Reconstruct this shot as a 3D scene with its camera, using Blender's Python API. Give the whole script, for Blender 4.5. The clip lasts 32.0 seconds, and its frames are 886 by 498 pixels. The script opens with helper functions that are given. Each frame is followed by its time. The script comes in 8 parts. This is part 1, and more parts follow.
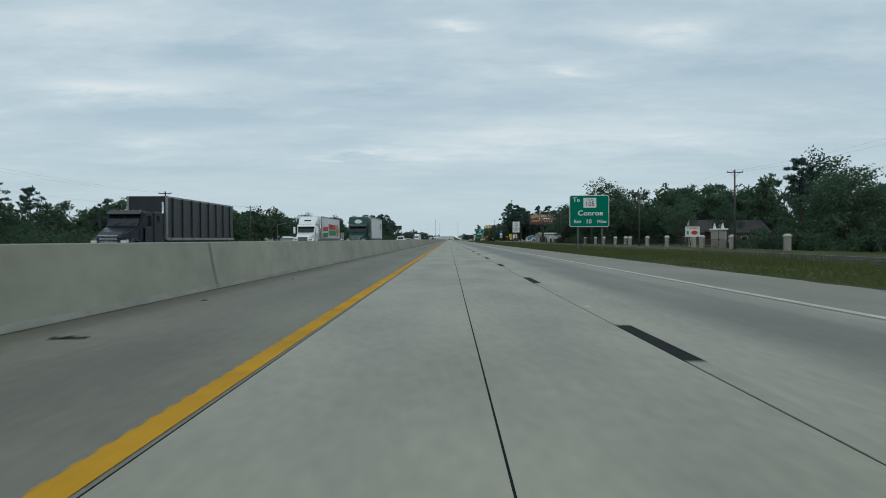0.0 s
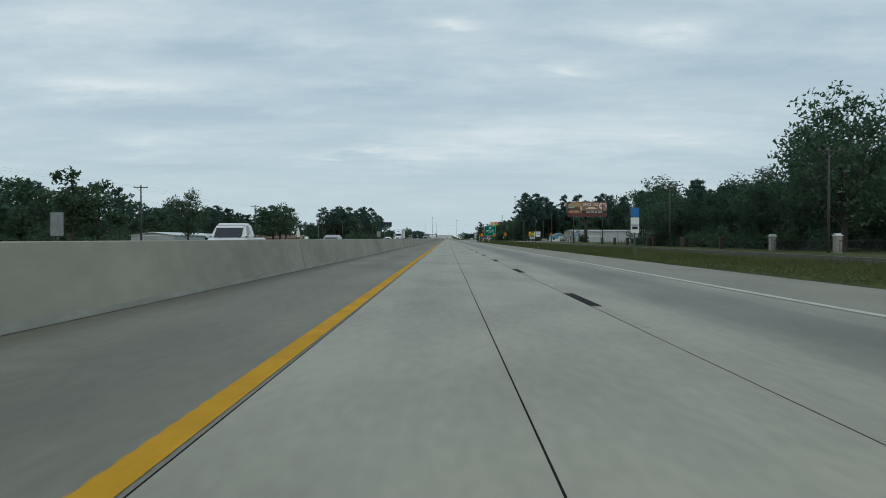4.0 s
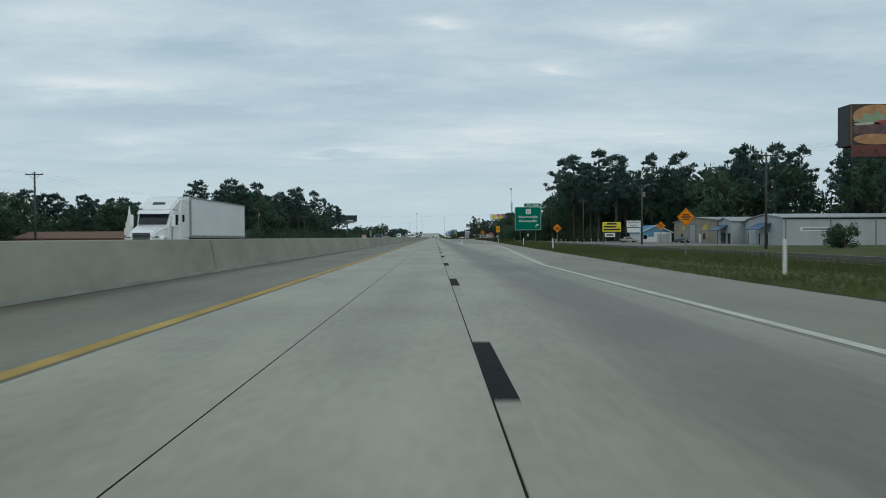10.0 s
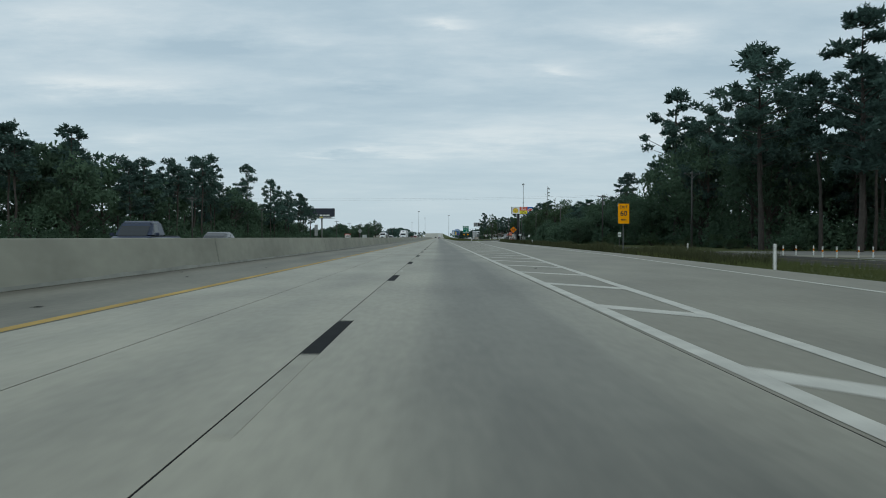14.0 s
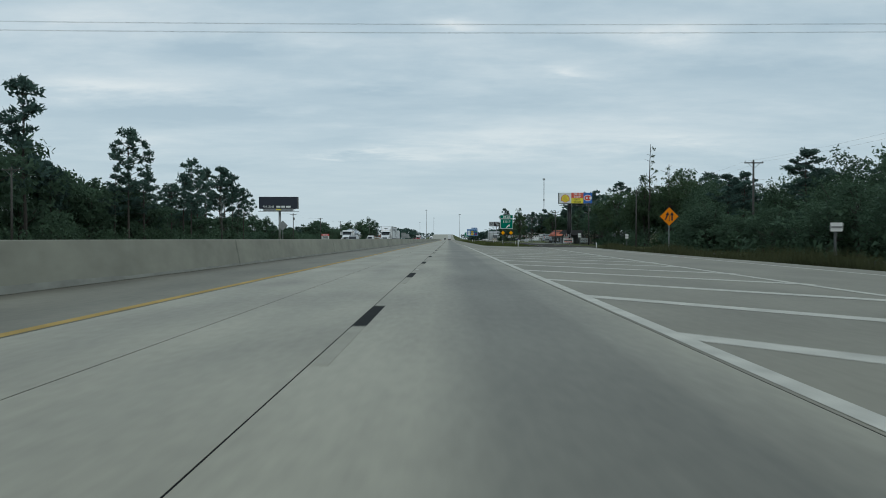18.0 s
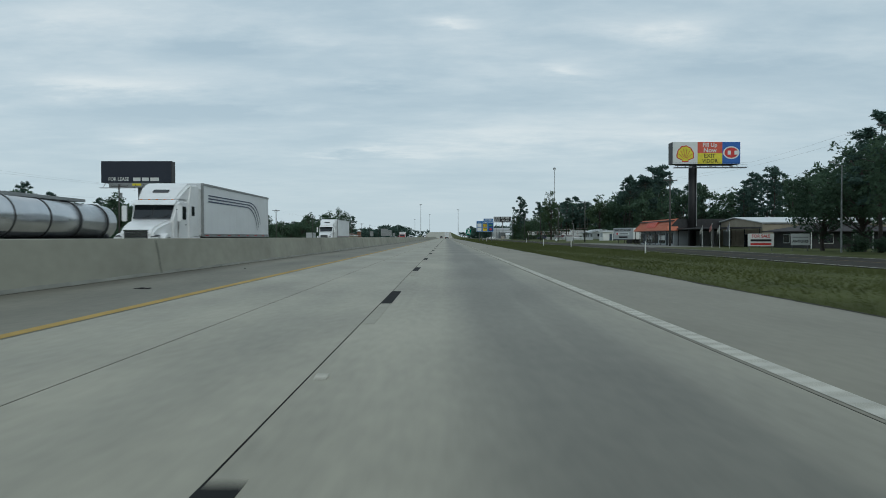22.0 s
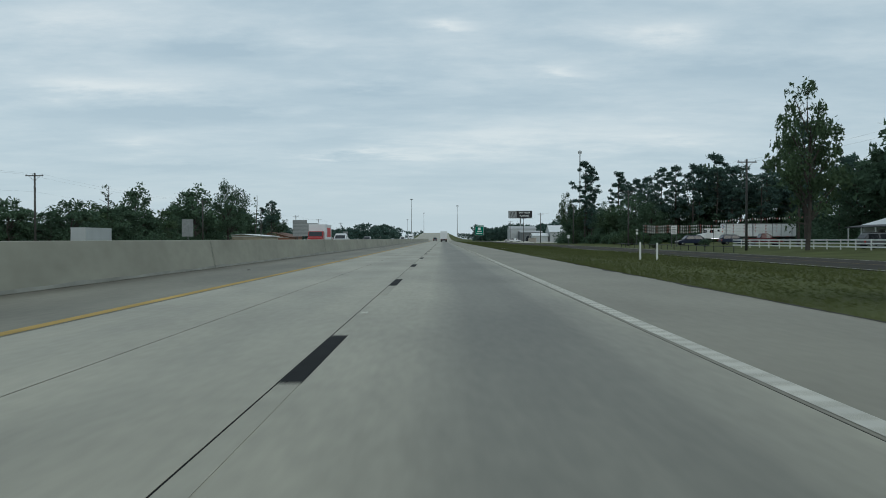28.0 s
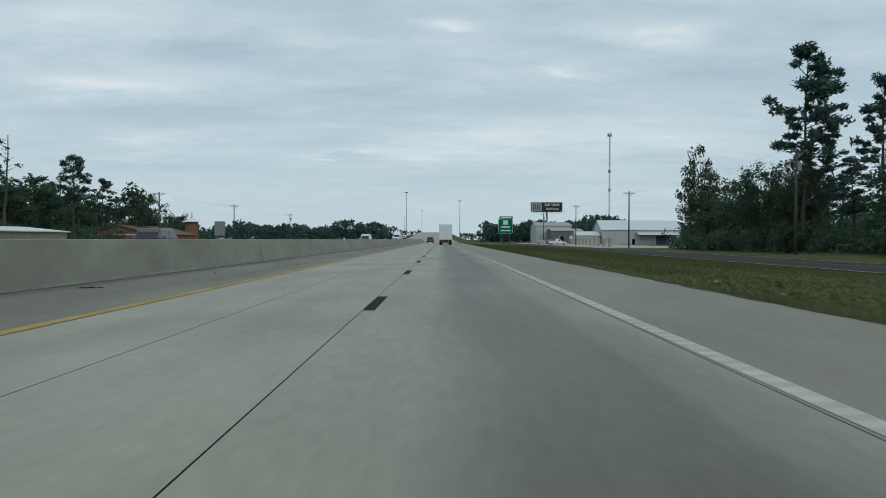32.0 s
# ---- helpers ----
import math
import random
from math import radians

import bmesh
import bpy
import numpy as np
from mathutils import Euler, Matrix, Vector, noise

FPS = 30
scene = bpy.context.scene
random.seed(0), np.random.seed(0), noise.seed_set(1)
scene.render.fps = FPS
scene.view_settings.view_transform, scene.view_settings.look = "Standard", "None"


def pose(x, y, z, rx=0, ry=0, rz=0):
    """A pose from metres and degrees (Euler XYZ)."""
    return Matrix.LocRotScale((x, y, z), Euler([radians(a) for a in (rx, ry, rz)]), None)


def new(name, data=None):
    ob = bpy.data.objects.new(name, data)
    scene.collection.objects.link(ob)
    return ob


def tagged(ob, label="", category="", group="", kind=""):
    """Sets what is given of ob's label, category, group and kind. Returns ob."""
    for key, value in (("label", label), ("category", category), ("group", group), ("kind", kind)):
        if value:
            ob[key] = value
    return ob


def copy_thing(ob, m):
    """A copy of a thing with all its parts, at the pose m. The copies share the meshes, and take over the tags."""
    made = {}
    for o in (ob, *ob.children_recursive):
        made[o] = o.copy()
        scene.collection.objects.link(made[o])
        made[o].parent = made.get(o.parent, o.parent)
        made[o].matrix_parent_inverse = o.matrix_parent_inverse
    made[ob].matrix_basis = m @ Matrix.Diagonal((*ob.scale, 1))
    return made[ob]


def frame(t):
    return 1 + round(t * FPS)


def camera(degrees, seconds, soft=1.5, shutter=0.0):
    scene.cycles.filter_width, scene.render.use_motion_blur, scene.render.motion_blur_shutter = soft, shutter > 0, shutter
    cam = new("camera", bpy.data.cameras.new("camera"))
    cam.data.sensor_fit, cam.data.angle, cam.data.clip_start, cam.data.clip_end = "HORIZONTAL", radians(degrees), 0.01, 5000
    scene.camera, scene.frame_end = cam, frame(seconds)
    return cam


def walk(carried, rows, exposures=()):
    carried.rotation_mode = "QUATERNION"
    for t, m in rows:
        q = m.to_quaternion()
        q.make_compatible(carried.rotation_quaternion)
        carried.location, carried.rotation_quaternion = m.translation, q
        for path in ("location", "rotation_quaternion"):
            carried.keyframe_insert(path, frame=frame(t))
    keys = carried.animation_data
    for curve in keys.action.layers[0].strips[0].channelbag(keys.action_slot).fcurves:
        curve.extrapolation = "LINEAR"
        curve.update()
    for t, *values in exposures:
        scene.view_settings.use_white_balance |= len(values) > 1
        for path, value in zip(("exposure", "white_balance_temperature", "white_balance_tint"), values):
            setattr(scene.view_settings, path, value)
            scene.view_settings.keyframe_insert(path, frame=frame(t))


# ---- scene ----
# camera: a dash camera 1.10 m above the concrete, driven along +y
cam = camera(60.05, 32.0, soft=0.9, shutter=0.15)
EYE_Z = 1.103
DRIVE = [  # seconds, x, y, pitch, roll, yaw
    (0, -2.11, 0.00, -0.72, 0.25, 0.45),
    (1, -2.17, 35.25, -0.79, 0.13, 0.44),
    (2, -2.24, 69.90, -0.77, 0.11, 0.45),
    (3, -2.32, 105.23, -0.65, 0.24, 0.44),
    (3.5, -2.34, 123.00, -0.73, 0.11, 0.37),
    (5.5, -2.24, 194.02, -0.84, 0.09, 0.12),
    (6, -2.17, 211.95, -0.73, 0.15, -0.01),
    (7, -1.92, 247.77, -0.84, 0.06, -0.30),
    (8, -1.49, 284.08, -0.92, -0.00, -0.60),
    (9, -1.00, 319.22, -0.94, 0.15, -0.73),
    (9.5, -0.71, 337.22, -0.77, 0.17, -0.68),
    (10, -0.39, 355.31, -0.90, 0.26, -0.66),
    (10.5, -0.13, 373.46, -0.78, 0.13, -0.64),
    (11, 0.10, 391.64, -0.79, 0.06, -0.65),
    (11.5, 0.35, 409.87, -0.81, 0.02, -0.61),
    (12, 0.56, 427.90, -0.75, 0.05, -0.51),
    (12.5, 0.76, 445.61, -0.91, 0.01, -0.55),
    (13, 0.97, 463.26, -0.86, -0.01, -0.53),
    (14, 1.31, 499.53, -0.87, -0.06, -0.33),
    (16.5, 1.41, 588.71, -0.75, 0.06, 0.39),
    (17, 1.38, 607.04, -0.83, 0.05, 0.36),
    (18, 1.22, 643.40, -0.76, -0.08, 0.40),
    (19, 1.14, 679.50, -0.80, -0.04, 0.20),
    (20, 1.14, 714.79, -0.73, 0.11, 0.08),
    (21, 1.13, 750.57, -0.91, -0.02, 0.14),
    (22, 1.08, 786.65, -0.90, 0.06, 0.18),
    (23, 1.08, 821.92, -0.81, -0.11, -0.07),
    (24, 1.25, 857.16, -0.87, -0.04, -0.28),
    (25, 1.47, 893.25, -0.97, -0.01, -0.19),
    (26, 1.46, 929.20, -0.66, 0.03, 0.27),
    (28.5, 1.24, 1018.32, -0.77, 0.07, -0.12),
    (29, 1.25, 1035.65, -0.72, 0.05, -0.06),
    (30, 1.26, 1070.16, -0.84, 0.01, 0.06),
    (31, 1.24, 1105.48, -0.73, -0.10, -0.03),
    (32, 1.22, 1141.12, -0.73, -0.22, -0.09),
]
walk(cam, [(t, pose(x, y, EYE_Z, 90 + pi, ro, yw)) for t, x, y, pi, ro, yw in DRIVE],
     exposures=[(0.0, 0.0, 6270, 4.0), (32.0, 0.0, 6270, 4.0)])

# ---- world: overcast morning sky, one soft sun ----
SUN_EL, SUN_AZ = radians(38), radians(160)
world = bpy.data.worlds.new("overcast_sky")
scene.world = world
world.use_nodes = True
wt = world.node_tree
wt.nodes.clear()


def wn(kind, **props):
    n = wt.nodes.new(kind)
    for k, v in props.items():
        n.inputs[k].default_value = v
    return n


def wmath(op, a, b=None, clamp=False):
    n = wt.nodes.new("ShaderNodeMath")
    n.operation, n.use_clamp = op, clamp
    for i, v in enumerate((a, b)):
        if v is None:
            continue
        if isinstance(v, (int, float)):
            n.inputs[i].default_value = v
        else:
            wt.links.new(v, n.inputs[i])
    return n.outputs[0]


sky = wt.nodes.new("ShaderNodeTexSky")
sky.sky_type, sky.sun_disc, sky.sun_elevation, sky.sun_rotation = "NISHITA", False, SUN_EL, SUN_AZ
sky.dust_density = 2.0
wco = wt.nodes.new("ShaderNodeTexCoord")
wsep = wt.nodes.new("ShaderNodeSeparateXYZ")
wt.links.new(wco.outputs["Generated"], wsep.inputs[0])
up = wmath("MAXIMUM", wsep.outputs[2], 0.0)
flat = wmath("ADD", up, 0.11)                     # cloud deck seen in perspective
comb = wt.nodes.new("ShaderNodeCombineXYZ")
wt.links.new(wmath("DIVIDE", wsep.outputs[0], flat), comb.inputs[0])
wt.links.new(wmath("DIVIDE", wsep.outputs[1], flat), comb.inputs[1])


def cloud_noise(scale, stretch, detail, rough, seed):
    mp = wt.nodes.new("ShaderNodeMapping")
    mp.inputs["Scale"].default_value = stretch
    mp.inputs["Location"].default_value = (seed, seed * 0.7, 0)
    mp.inputs["Rotation"].default_value = (0, 0, radians(6))
    wt.links.new(comb.outputs[0], mp.inputs[0])
    nz = wn("ShaderNodeTexNoise", Scale=scale, Detail=detail, Roughness=rough, Distortion=0.12)
    wt.links.new(mp.outputs[0], nz.inputs["Vector"])
    return nz.outputs[0]


band = cloud_noise(1.05, (0.55, 1.0, 1), 6.0, 0.56, 9.1)
puff = cloud_noise(2.6, (0.7, 1.0, 1), 7.0, 0.62, 5.3)
wisp = cloud_noise(6.5, (0.5, 1.0, 1), 6.0, 0.65, 2.3)
# long streaks of the deck ahead: slope across, slope up, half lengths, tone
STREAKS = [(-0.43, 0.200, 0.26, 0.022, 0.60), (0.26, 0.276, 0.20, 0.028, 0.55), (0.00, 0.281, 0.07, 0.010, 0.5), (0.17, 0.217, 0.07, 0.017, 0.5),
           (0.10, 0.133, 0.42, 0.036, 0.40), (0.30, 0.130, 0.19, 0.020, 0.45), (-0.09, 0.114, 0.20, 0.008, 0.5), (-0.37, 0.131, 0.09, 0.012, 0.35),
           (-0.48, 0.285, 0.20, 0.030, 0.35), (-0.28, 0.247, 0.17, 0.026, -0.8), (0.40, 0.212, 0.30, 0.032, -0.5), (-0.10, 0.190, 0.16, 0.018, -0.5),
           (-0.36, 0.161, 0.26, 0.014, -0.55), (-0.38, 0.093, 0.15, 0.009, -0.6), (-0.10, 0.102, 0.08, 0.006, -0.4), (0.36, 0.088, 0.26, 0.016, -0.3)]
ahead = wmath("MAXIMUM", wsep.outputs[1], 0.05)
wob = wmath("SUBTRACT", puff, 0.5)
aim = wt.nodes.new("ShaderNodeCombineXYZ")
wt.links.new(wmath("ADD", wmath("DIVIDE", wsep.outputs[0], ahead), wmath("MULTIPLY", wmath("SUBTRACT", band, 0.5), 0.35)), aim.inputs[0])
wt.links.new(wmath("ADD", wmath("DIVIDE", up, ahead), wmath("MULTIPLY", wob, 0.055)), aim.inputs[1])
tone = None
for cx, cz, hw, hh, amp in STREAKS:
    mp = wt.nodes.new("ShaderNodeMapping")
    mp.inputs["Scale"].default_value = (1 / hw, 0.75 / hh, 1)
    mp.inputs["Location"].default_value = (-cx / hw, -0.75 * cz / hh, 0)
    wt.links.new(aim.outputs[0], mp.inputs[0])
    gr = wt.nodes.new("ShaderNodeTexGradient")
    gr.gradient_type = "QUADRATIC_SPHERE"
    wt.links.new(mp.outputs[0], gr.inputs[0])
    one = wmath("MULTIPLY", gr.outputs["Fac"], amp)
    tone = one if tone is None else wmath("ADD", tone, one)
deck = wmath("ADD", wmath("MULTIPLY", band, 0.50), wmath("MULTIPLY", puff, 0.32))
deck = wmath("ADD", deck, wmath("MULTIPLY", wisp, 0.18))
deck = wmath("ADD", deck, wmath("MULTIPLY", tone, 0.36))
ramp = wt.nodes.new("ShaderNodeValToRGB")
wt.links.new(deck, ramp.inputs[0])
el = ramp.color_ramp.elements
el[0].position, el[0].color = 0.37, (0.400, 0.500, 0.585, 1)
el[1].position, el[1].color = 0.70, (0.815, 0.830, 0.840, 1)
for pos, col in ((0.475, (0.490, 0.580, 0.652, 1)), (0.57, (0.600, 0.668, 0.722, 1))):
    el.new(pos).color = col
haze = wt.nodes.new("ShaderNodeMix")
haze.data_type = "RGBA"
wt.links.new(wmath("POWER", wmath("SUBTRACT", 1.0, up), 6.5), haze.inputs[0])
wt.links.new(ramp.outputs[0], haze.inputs[6])
haze.inputs[7].default_value = (0.555, 0.640, 0.697, 1)
scaled = wt.nodes.new("ShaderNodeVectorMath")
scaled.operation = "SCALE"
scaled.inputs["Scale"].default_value = 10.0
wt.links.new(haze.outputs[2], scaled.inputs[0])
mix = wt.nodes.new("ShaderNodeMix")
mix.data_type = "RGBA"
mix.inputs[0].default_value = 0.93
wt.links.new(sky.outputs[0], mix.inputs[6])
wt.links.new(scaled.outputs[0], mix.inputs[7])
bg = wn("ShaderNodeBackground", Strength=0.1)
wt.links.new(mix.outputs[2], bg.inputs[0])
wout = wt.nodes.new("ShaderNodeOutputWorld")
wt.links.new(bg.outputs[0], wout.inputs[0])

sun = new("sun", bpy.data.lights.new("sun", "SUN"))
sun.data.energy, sun.data.angle, sun.data.color = 0.5, radians(30), (1.0, 0.95, 0.88)
sun.matrix_world = pose(0, 0, 60, 90 - math.degrees(SUN_EL), 0, 180 - math.degrees(SUN_AZ))

# ---- materials ----
MATS = {}


def material(name, colour, rough=0.6, metal=0.0, vary=0.18, scale=1.5, fine=30.0, bump=0.0, tint=None,
             per_object=0.0, translucent=0.0, spec=0.5, stretch=(1, 1, 1), placed=False):
    """Procedural surface: broad stains and fine grain in object space, with optional relief."""
    m = bpy.data.materials.new(name)
    m.use_nodes = True
    nt = m.node_tree
    b = nt.nodes["Principled BSDF"]
    b.inputs["Roughness"].default_value = rough
    b.inputs["Metallic"].default_value = metal
    b.inputs["Specular IOR Level"].default_value = spec
    co = nt.nodes.new("ShaderNodeTexCoord")
    mp = nt.nodes.new("ShaderNodeMapping")
    mp.inputs["Scale"].default_value = stretch
    where = nt.nodes.new("ShaderNodeNewGeometry").outputs["Position"] if placed else co.outputs["Object"]
    nt.links.new(where, mp.inputs[0])
    n1 = nt.nodes.new("ShaderNodeTexNoise")
    n1.inputs["Scale"].default_value, n1.inputs["Detail"].default_value = scale, 5.0
    n2 = nt.nodes.new("ShaderNodeTexNoise")
    n2.inputs["Scale"].default_value, n2.inputs["Detail"].default_value = fine, 3.0
    for n in (n1, n2):
        nt.links.new(mp.outputs[0], n.inputs["Vector"])
    add = nt.nodes.new("ShaderNodeMath")
    add.operation = "MULTIPLY_ADD"
    nt.links.new(n2.outputs[0], add.inputs[0])
    add.inputs[1].default_value = 0.45
    nt.links.new(n1.outputs[0], add.inputs[2])
    fac = add.outputs[0]
    if per_object:
        info = nt.nodes.new("ShaderNodeObjectInfo")
        ad2 = nt.nodes.new("ShaderNodeMath")
        ad2.operation = "MULTIPLY_ADD"
        nt.links.new(info.outputs["Random"], ad2.inputs[0])
        ad2.inputs[1].default_value = per_object
        nt.links.new(fac, ad2.inputs[2])
        fac = ad2.outputs[0]
    rp = nt.nodes.new("ShaderNodeValToRGB")
    nt.links.new(fac, rp.inputs[0])
    c = Vector(colour)
    lo, hi = c * (1 - vary), c * (1 + vary)
    if tint:
        lo = Vector(tint)
    rp.color_ramp.elements[0].position, rp.color_ramp.elements[0].color = 0.42, (*lo, 1)
    rp.color_ramp.elements[1].position, rp.color_ramp.elements[1].color = 0.98 + per_object * 0.8, (*hi, 1)
    nt.links.new(rp.outputs[0], b.inputs["Base Color"])
    if bump:
        bm_ = nt.nodes.new("ShaderNodeBump")
        bm_.inputs["Strength"].default_value = bump
        bm_.inputs["Distance"].default_value = 0.02
        nt.links.new(add.outputs[0], bm_.inputs["Height"])
        nt.links.new(bm_.outputs[0], b.inputs["Normal"])
    if translucent:
        tr = nt.nodes.new("ShaderNodeBsdfTranslucent")
        nt.links.new(rp.outputs[0], tr.inputs[0])
        mx = nt.nodes.new("ShaderNodeMixShader")
        mx.inputs[0].default_value = translucent
        nt.links.new(b.outputs[0], mx.inputs[1])
        nt.links.new(tr.outputs[0], mx.inputs[2])
        nt.links.new(mx.outputs[0], nt.nodes["Material Output"].inputs[0])
    MATS[name] = m
    return m


def leaf_material(name, dark, light):
    """Foliage: every leaf clump takes its own shade between two greens."""
    m = bpy.data.materials.new(name)
    m.use_nodes = True
    nt = m.node_tree
    b = nt.nodes["Principled BSDF"]
    b.inputs["Roughness"].default_value = 0.75
    b.inputs["Specular IOR Level"].default_value = 0.15
    geo = nt.nodes.new("ShaderNodeNewGeometry")
    info = nt.nodes.new("ShaderNodeObjectInfo")
    ad = nt.nodes.new("ShaderNodeMath")
    ad.operation = "MULTIPLY_ADD"
    nt.links.new(info.outputs["Random"], ad.inputs[0])
    ad.inputs[1].default_value = 0.5
    hf = nt.nodes.new("ShaderNodeMath")
    hf.operation = "MULTIPLY"
    hf.inputs[1].default_value = 0.5
    nt.links.new(geo.outputs["Random Per Island"], hf.inputs[0])
    nt.links.new(hf.outputs[0], ad.inputs[2])
    rp = nt.nodes.new("ShaderNodeValToRGB")
    nt.links.new(ad.outputs[0], rp.inputs[0])
    rp.color_ramp.elements[0].color, rp.color_ramp.elements[1].color = (*dark, 1), (*light, 1)
    nt.links.new(rp.outputs[0], b.inputs["Base Color"])
    tr = nt.nodes.new("ShaderNodeBsdfTranslucent")
    nt.links.new(rp.outputs[0], tr.inputs[0])
    mx = nt.nodes.new("ShaderNodeMixShader")
    mx.inputs[0].default_value = 0.36
    nt.links.new(b.outputs[0], mx.inputs[1])
    nt.links.new(tr.outputs[0], mx.inputs[2])
    nt.links.new(mx.outputs[0], nt.nodes["Material Output"].inputs[0])
    MATS[name] = m
    return m


def glass_material(name, tint, rough=0.04):
    m = material(name, tint, rough, 0.0, 0.05)
    m.node_tree.nodes["Principled BSDF"].inputs["Coat Weight"].default_value = 0.12
    return m


concrete = material("lane_concrete", (0.278, 0.262, 0.203), 0.58, vary=0.30, scale=0.55, fine=9.0, bump=0.2, stretch=(1, 0.4, 1), per_object=0.06, placed=True)
concrete_worn = material("travelled_lane_concrete", (0.275, 0.259, 0.200), 0.58, vary=0.32, scale=0.5, fine=9.0, bump=0.2, stretch=(1.1, 0.3, 1), per_object=0.05, placed=True)
concrete_dirty = material("shoulder_concrete", (0.158, 0.150, 0.114), 0.7, vary=0.32, scale=0.5, fine=8.0, bump=0.2, stretch=(1, 0.3, 1), per_object=0.05, placed=True)
barrier_mat = material("barrier_concrete", (0.276, 0.274, 0.222), 0.85, vary=0.24, scale=0.45, fine=3.0, bump=0.2, stretch=(1, 0.5, 0.9), per_object=0.10, placed=True)
sealant = material("joint_sealant", (0.012, 0.012, 0.012), 0.9, spec=0.1)
black_mark = material("black_contrast_marking", (0.012, 0.013, 0.013), 0.9, vary=0.4, scale=3, spec=0.15)
white_mark = material("white_road_marking", (0.475, 0.462, 0.405), 0.75, vary=0.22, scale=2.0, fine=25, placed=True)
white_fresh = material("fresher_white_marking", (0.385, 0.372, 0.31), 0.7, vary=0.2, scale=2.0, fine=20)
white_worn = material("worn_white_marking", (0.292, 0.279, 0.222), 0.7, vary=0.2, scale=2.0, fine=20)
yellow_mark = material("yellow_road_marking", (0.52, 0.27, 0.012), 0.85, vary=0.22, scale=1.2, fine=14, spec=0.2, placed=True)
material("worn_yellow_marking", (0.20, 0.14, 0.05), 0.8, vary=0.3, scale=1.0, placed=True)
material("faded_yellow_marking", (0.385, 0.262, 0.080), 0.85, vary=0.34, scale=0.5, fine=9, spec=0.2, placed=True)
asphalt = material("frontage_asphalt", (0.055, 0.053, 0.047), 0.95, vary=0.35, scale=0.5, fine=20, bump=0.3, spec=0.05, placed=True)
exit_concrete = material("exit_lane_concrete", (0.272, 0.256, 0.200), 0.6, vary=0.28, scale=0.5, fine=9.0, bump=0.2, stretch=(1, 0.35, 1), placed=True)
shoulder_beige = material("beige_shoulder_concrete", (0.196, 0.184, 0.141), 0.65, vary=0.24, scale=0.5, fine=9.0, bump=0.2, stretch=(1, 0.35, 1), per_object=0.05, placed=True)
dark_soil = material("dark_wet_soil", (0.035, 0.033, 0.024), 0.95, vary=0.4, scale=1.5, fine=12, bump=0.4, placed=True)
gravel = material("gravel_lot", (0.165, 0.160, 0.143), 0.95, vary=0.2, scale=0.6, fine=25, bump=0.4)
grass_mat = material("mown_grass", (0.074, 0.085, 0.031), 0.95, vary=0.42, scale=0.22, fine=9.0, bump=0.3, spec=0.1)
leaf_dark = leaf_material("dark_oak_leaves", (0.050, 0.086, 0.058), (0.102, 0.162, 0.098))
leaf_pine = leaf_material("pine_needles", (0.055, 0.094, 0.082), (0.096, 0.158, 0.128))
leaf_light = leaf_material("spring_leaves", (0.050, 0.082, 0.046), (0.094, 0.142, 0.074))
blade_mat = material("grass_blades", (0.103, 0.116, 0.043), 0.85, vary=0.28, scale=0.22, fine=3.0, spec=0.1, tint=(0.067, 0.084, 0.031), translucent=0.35, placed=True)
weed_mat = leaf_material("rank_weeds", (0.048, 0.058, 0.028), (0.092, 0.098, 0.046))
bark = material("pine_bark", (0.056, 0.048, 0.041), 0.9, vary=0.35, scale=2, fine=12, bump=0.6)
sign_green = material("green_sign_sheeting", (0.0, 0.165, 0.108), 0.65, vary=0.06, spec=0.15)
sign_blue = material("blue_sign_sheeting", (0.012, 0.145, 0.40), 0.5, vary=0.06)
sign_white = material("white_sign_sheeting", (0.70, 0.72, 0.70), 0.5, vary=0.05)
sign_orange = material("orange_sign_sheeting", (0.80, 0.24, 0.008), 0.7, vary=0.06, spec=0.1)
sign_yellow = material("yellow_sign_sheeting", (0.88, 0.36, 0.0), 0.7, vary=0.05, spec=0.1)
post_steel = material("weathered_sign_post", (0.115, 0.12, 0.118), 0.7, 0.2, vary=0.25, scale=2.5)
galv = material("galvanised_steel", (0.28, 0.29, 0.29), 0.5, 0.6, vary=0.2, scale=3)
dark_steel = material("dark_steel", (0.035, 0.036, 0.038), 0.55, 0.3, vary=0.3, scale=2)
black_paint = material("black_paint", (0.012, 0.012, 0.013), 0.6, vary=0.2)
pole_wood = material("weathered_pole_wood", (0.072, 0.069, 0.064), 0.9, vary=0.3, scale=1.0, fine=14, bump=0.4, stretch=(6, 6, 0.4))
white_paint = material("white_paint", (0.72, 0.73, 0.71), 0.5, vary=0.06, scale=0.8)
white_metal = material("white_ribbed_metal", (0.43, 0.45, 0.455), 0.5, 0.1, vary=0.1, scale=0.6, stretch=(1, 1, 0.2))
tan_wall = material("tan_metal_wall", (0.33, 0.29, 0.215), 0.7, vary=0.14, scale=0.8)
grey_roof = material("grey_metal_roof", (0.33, 0.34, 0.34), 0.5, 0.3, vary=0.14, scale=0.7)
brick_mat = material("brown_brick", (0.24, 0.115, 0.075), 0.85, vary=0.25, scale=3.0, fine=30)
dark_glass = glass_material("dark_window_glass", (0.012, 0.016, 0.020), 0.12)
rubber = material("tyre_rubber", (0.018, 0.018, 0.018), 0.85, vary=0.2)


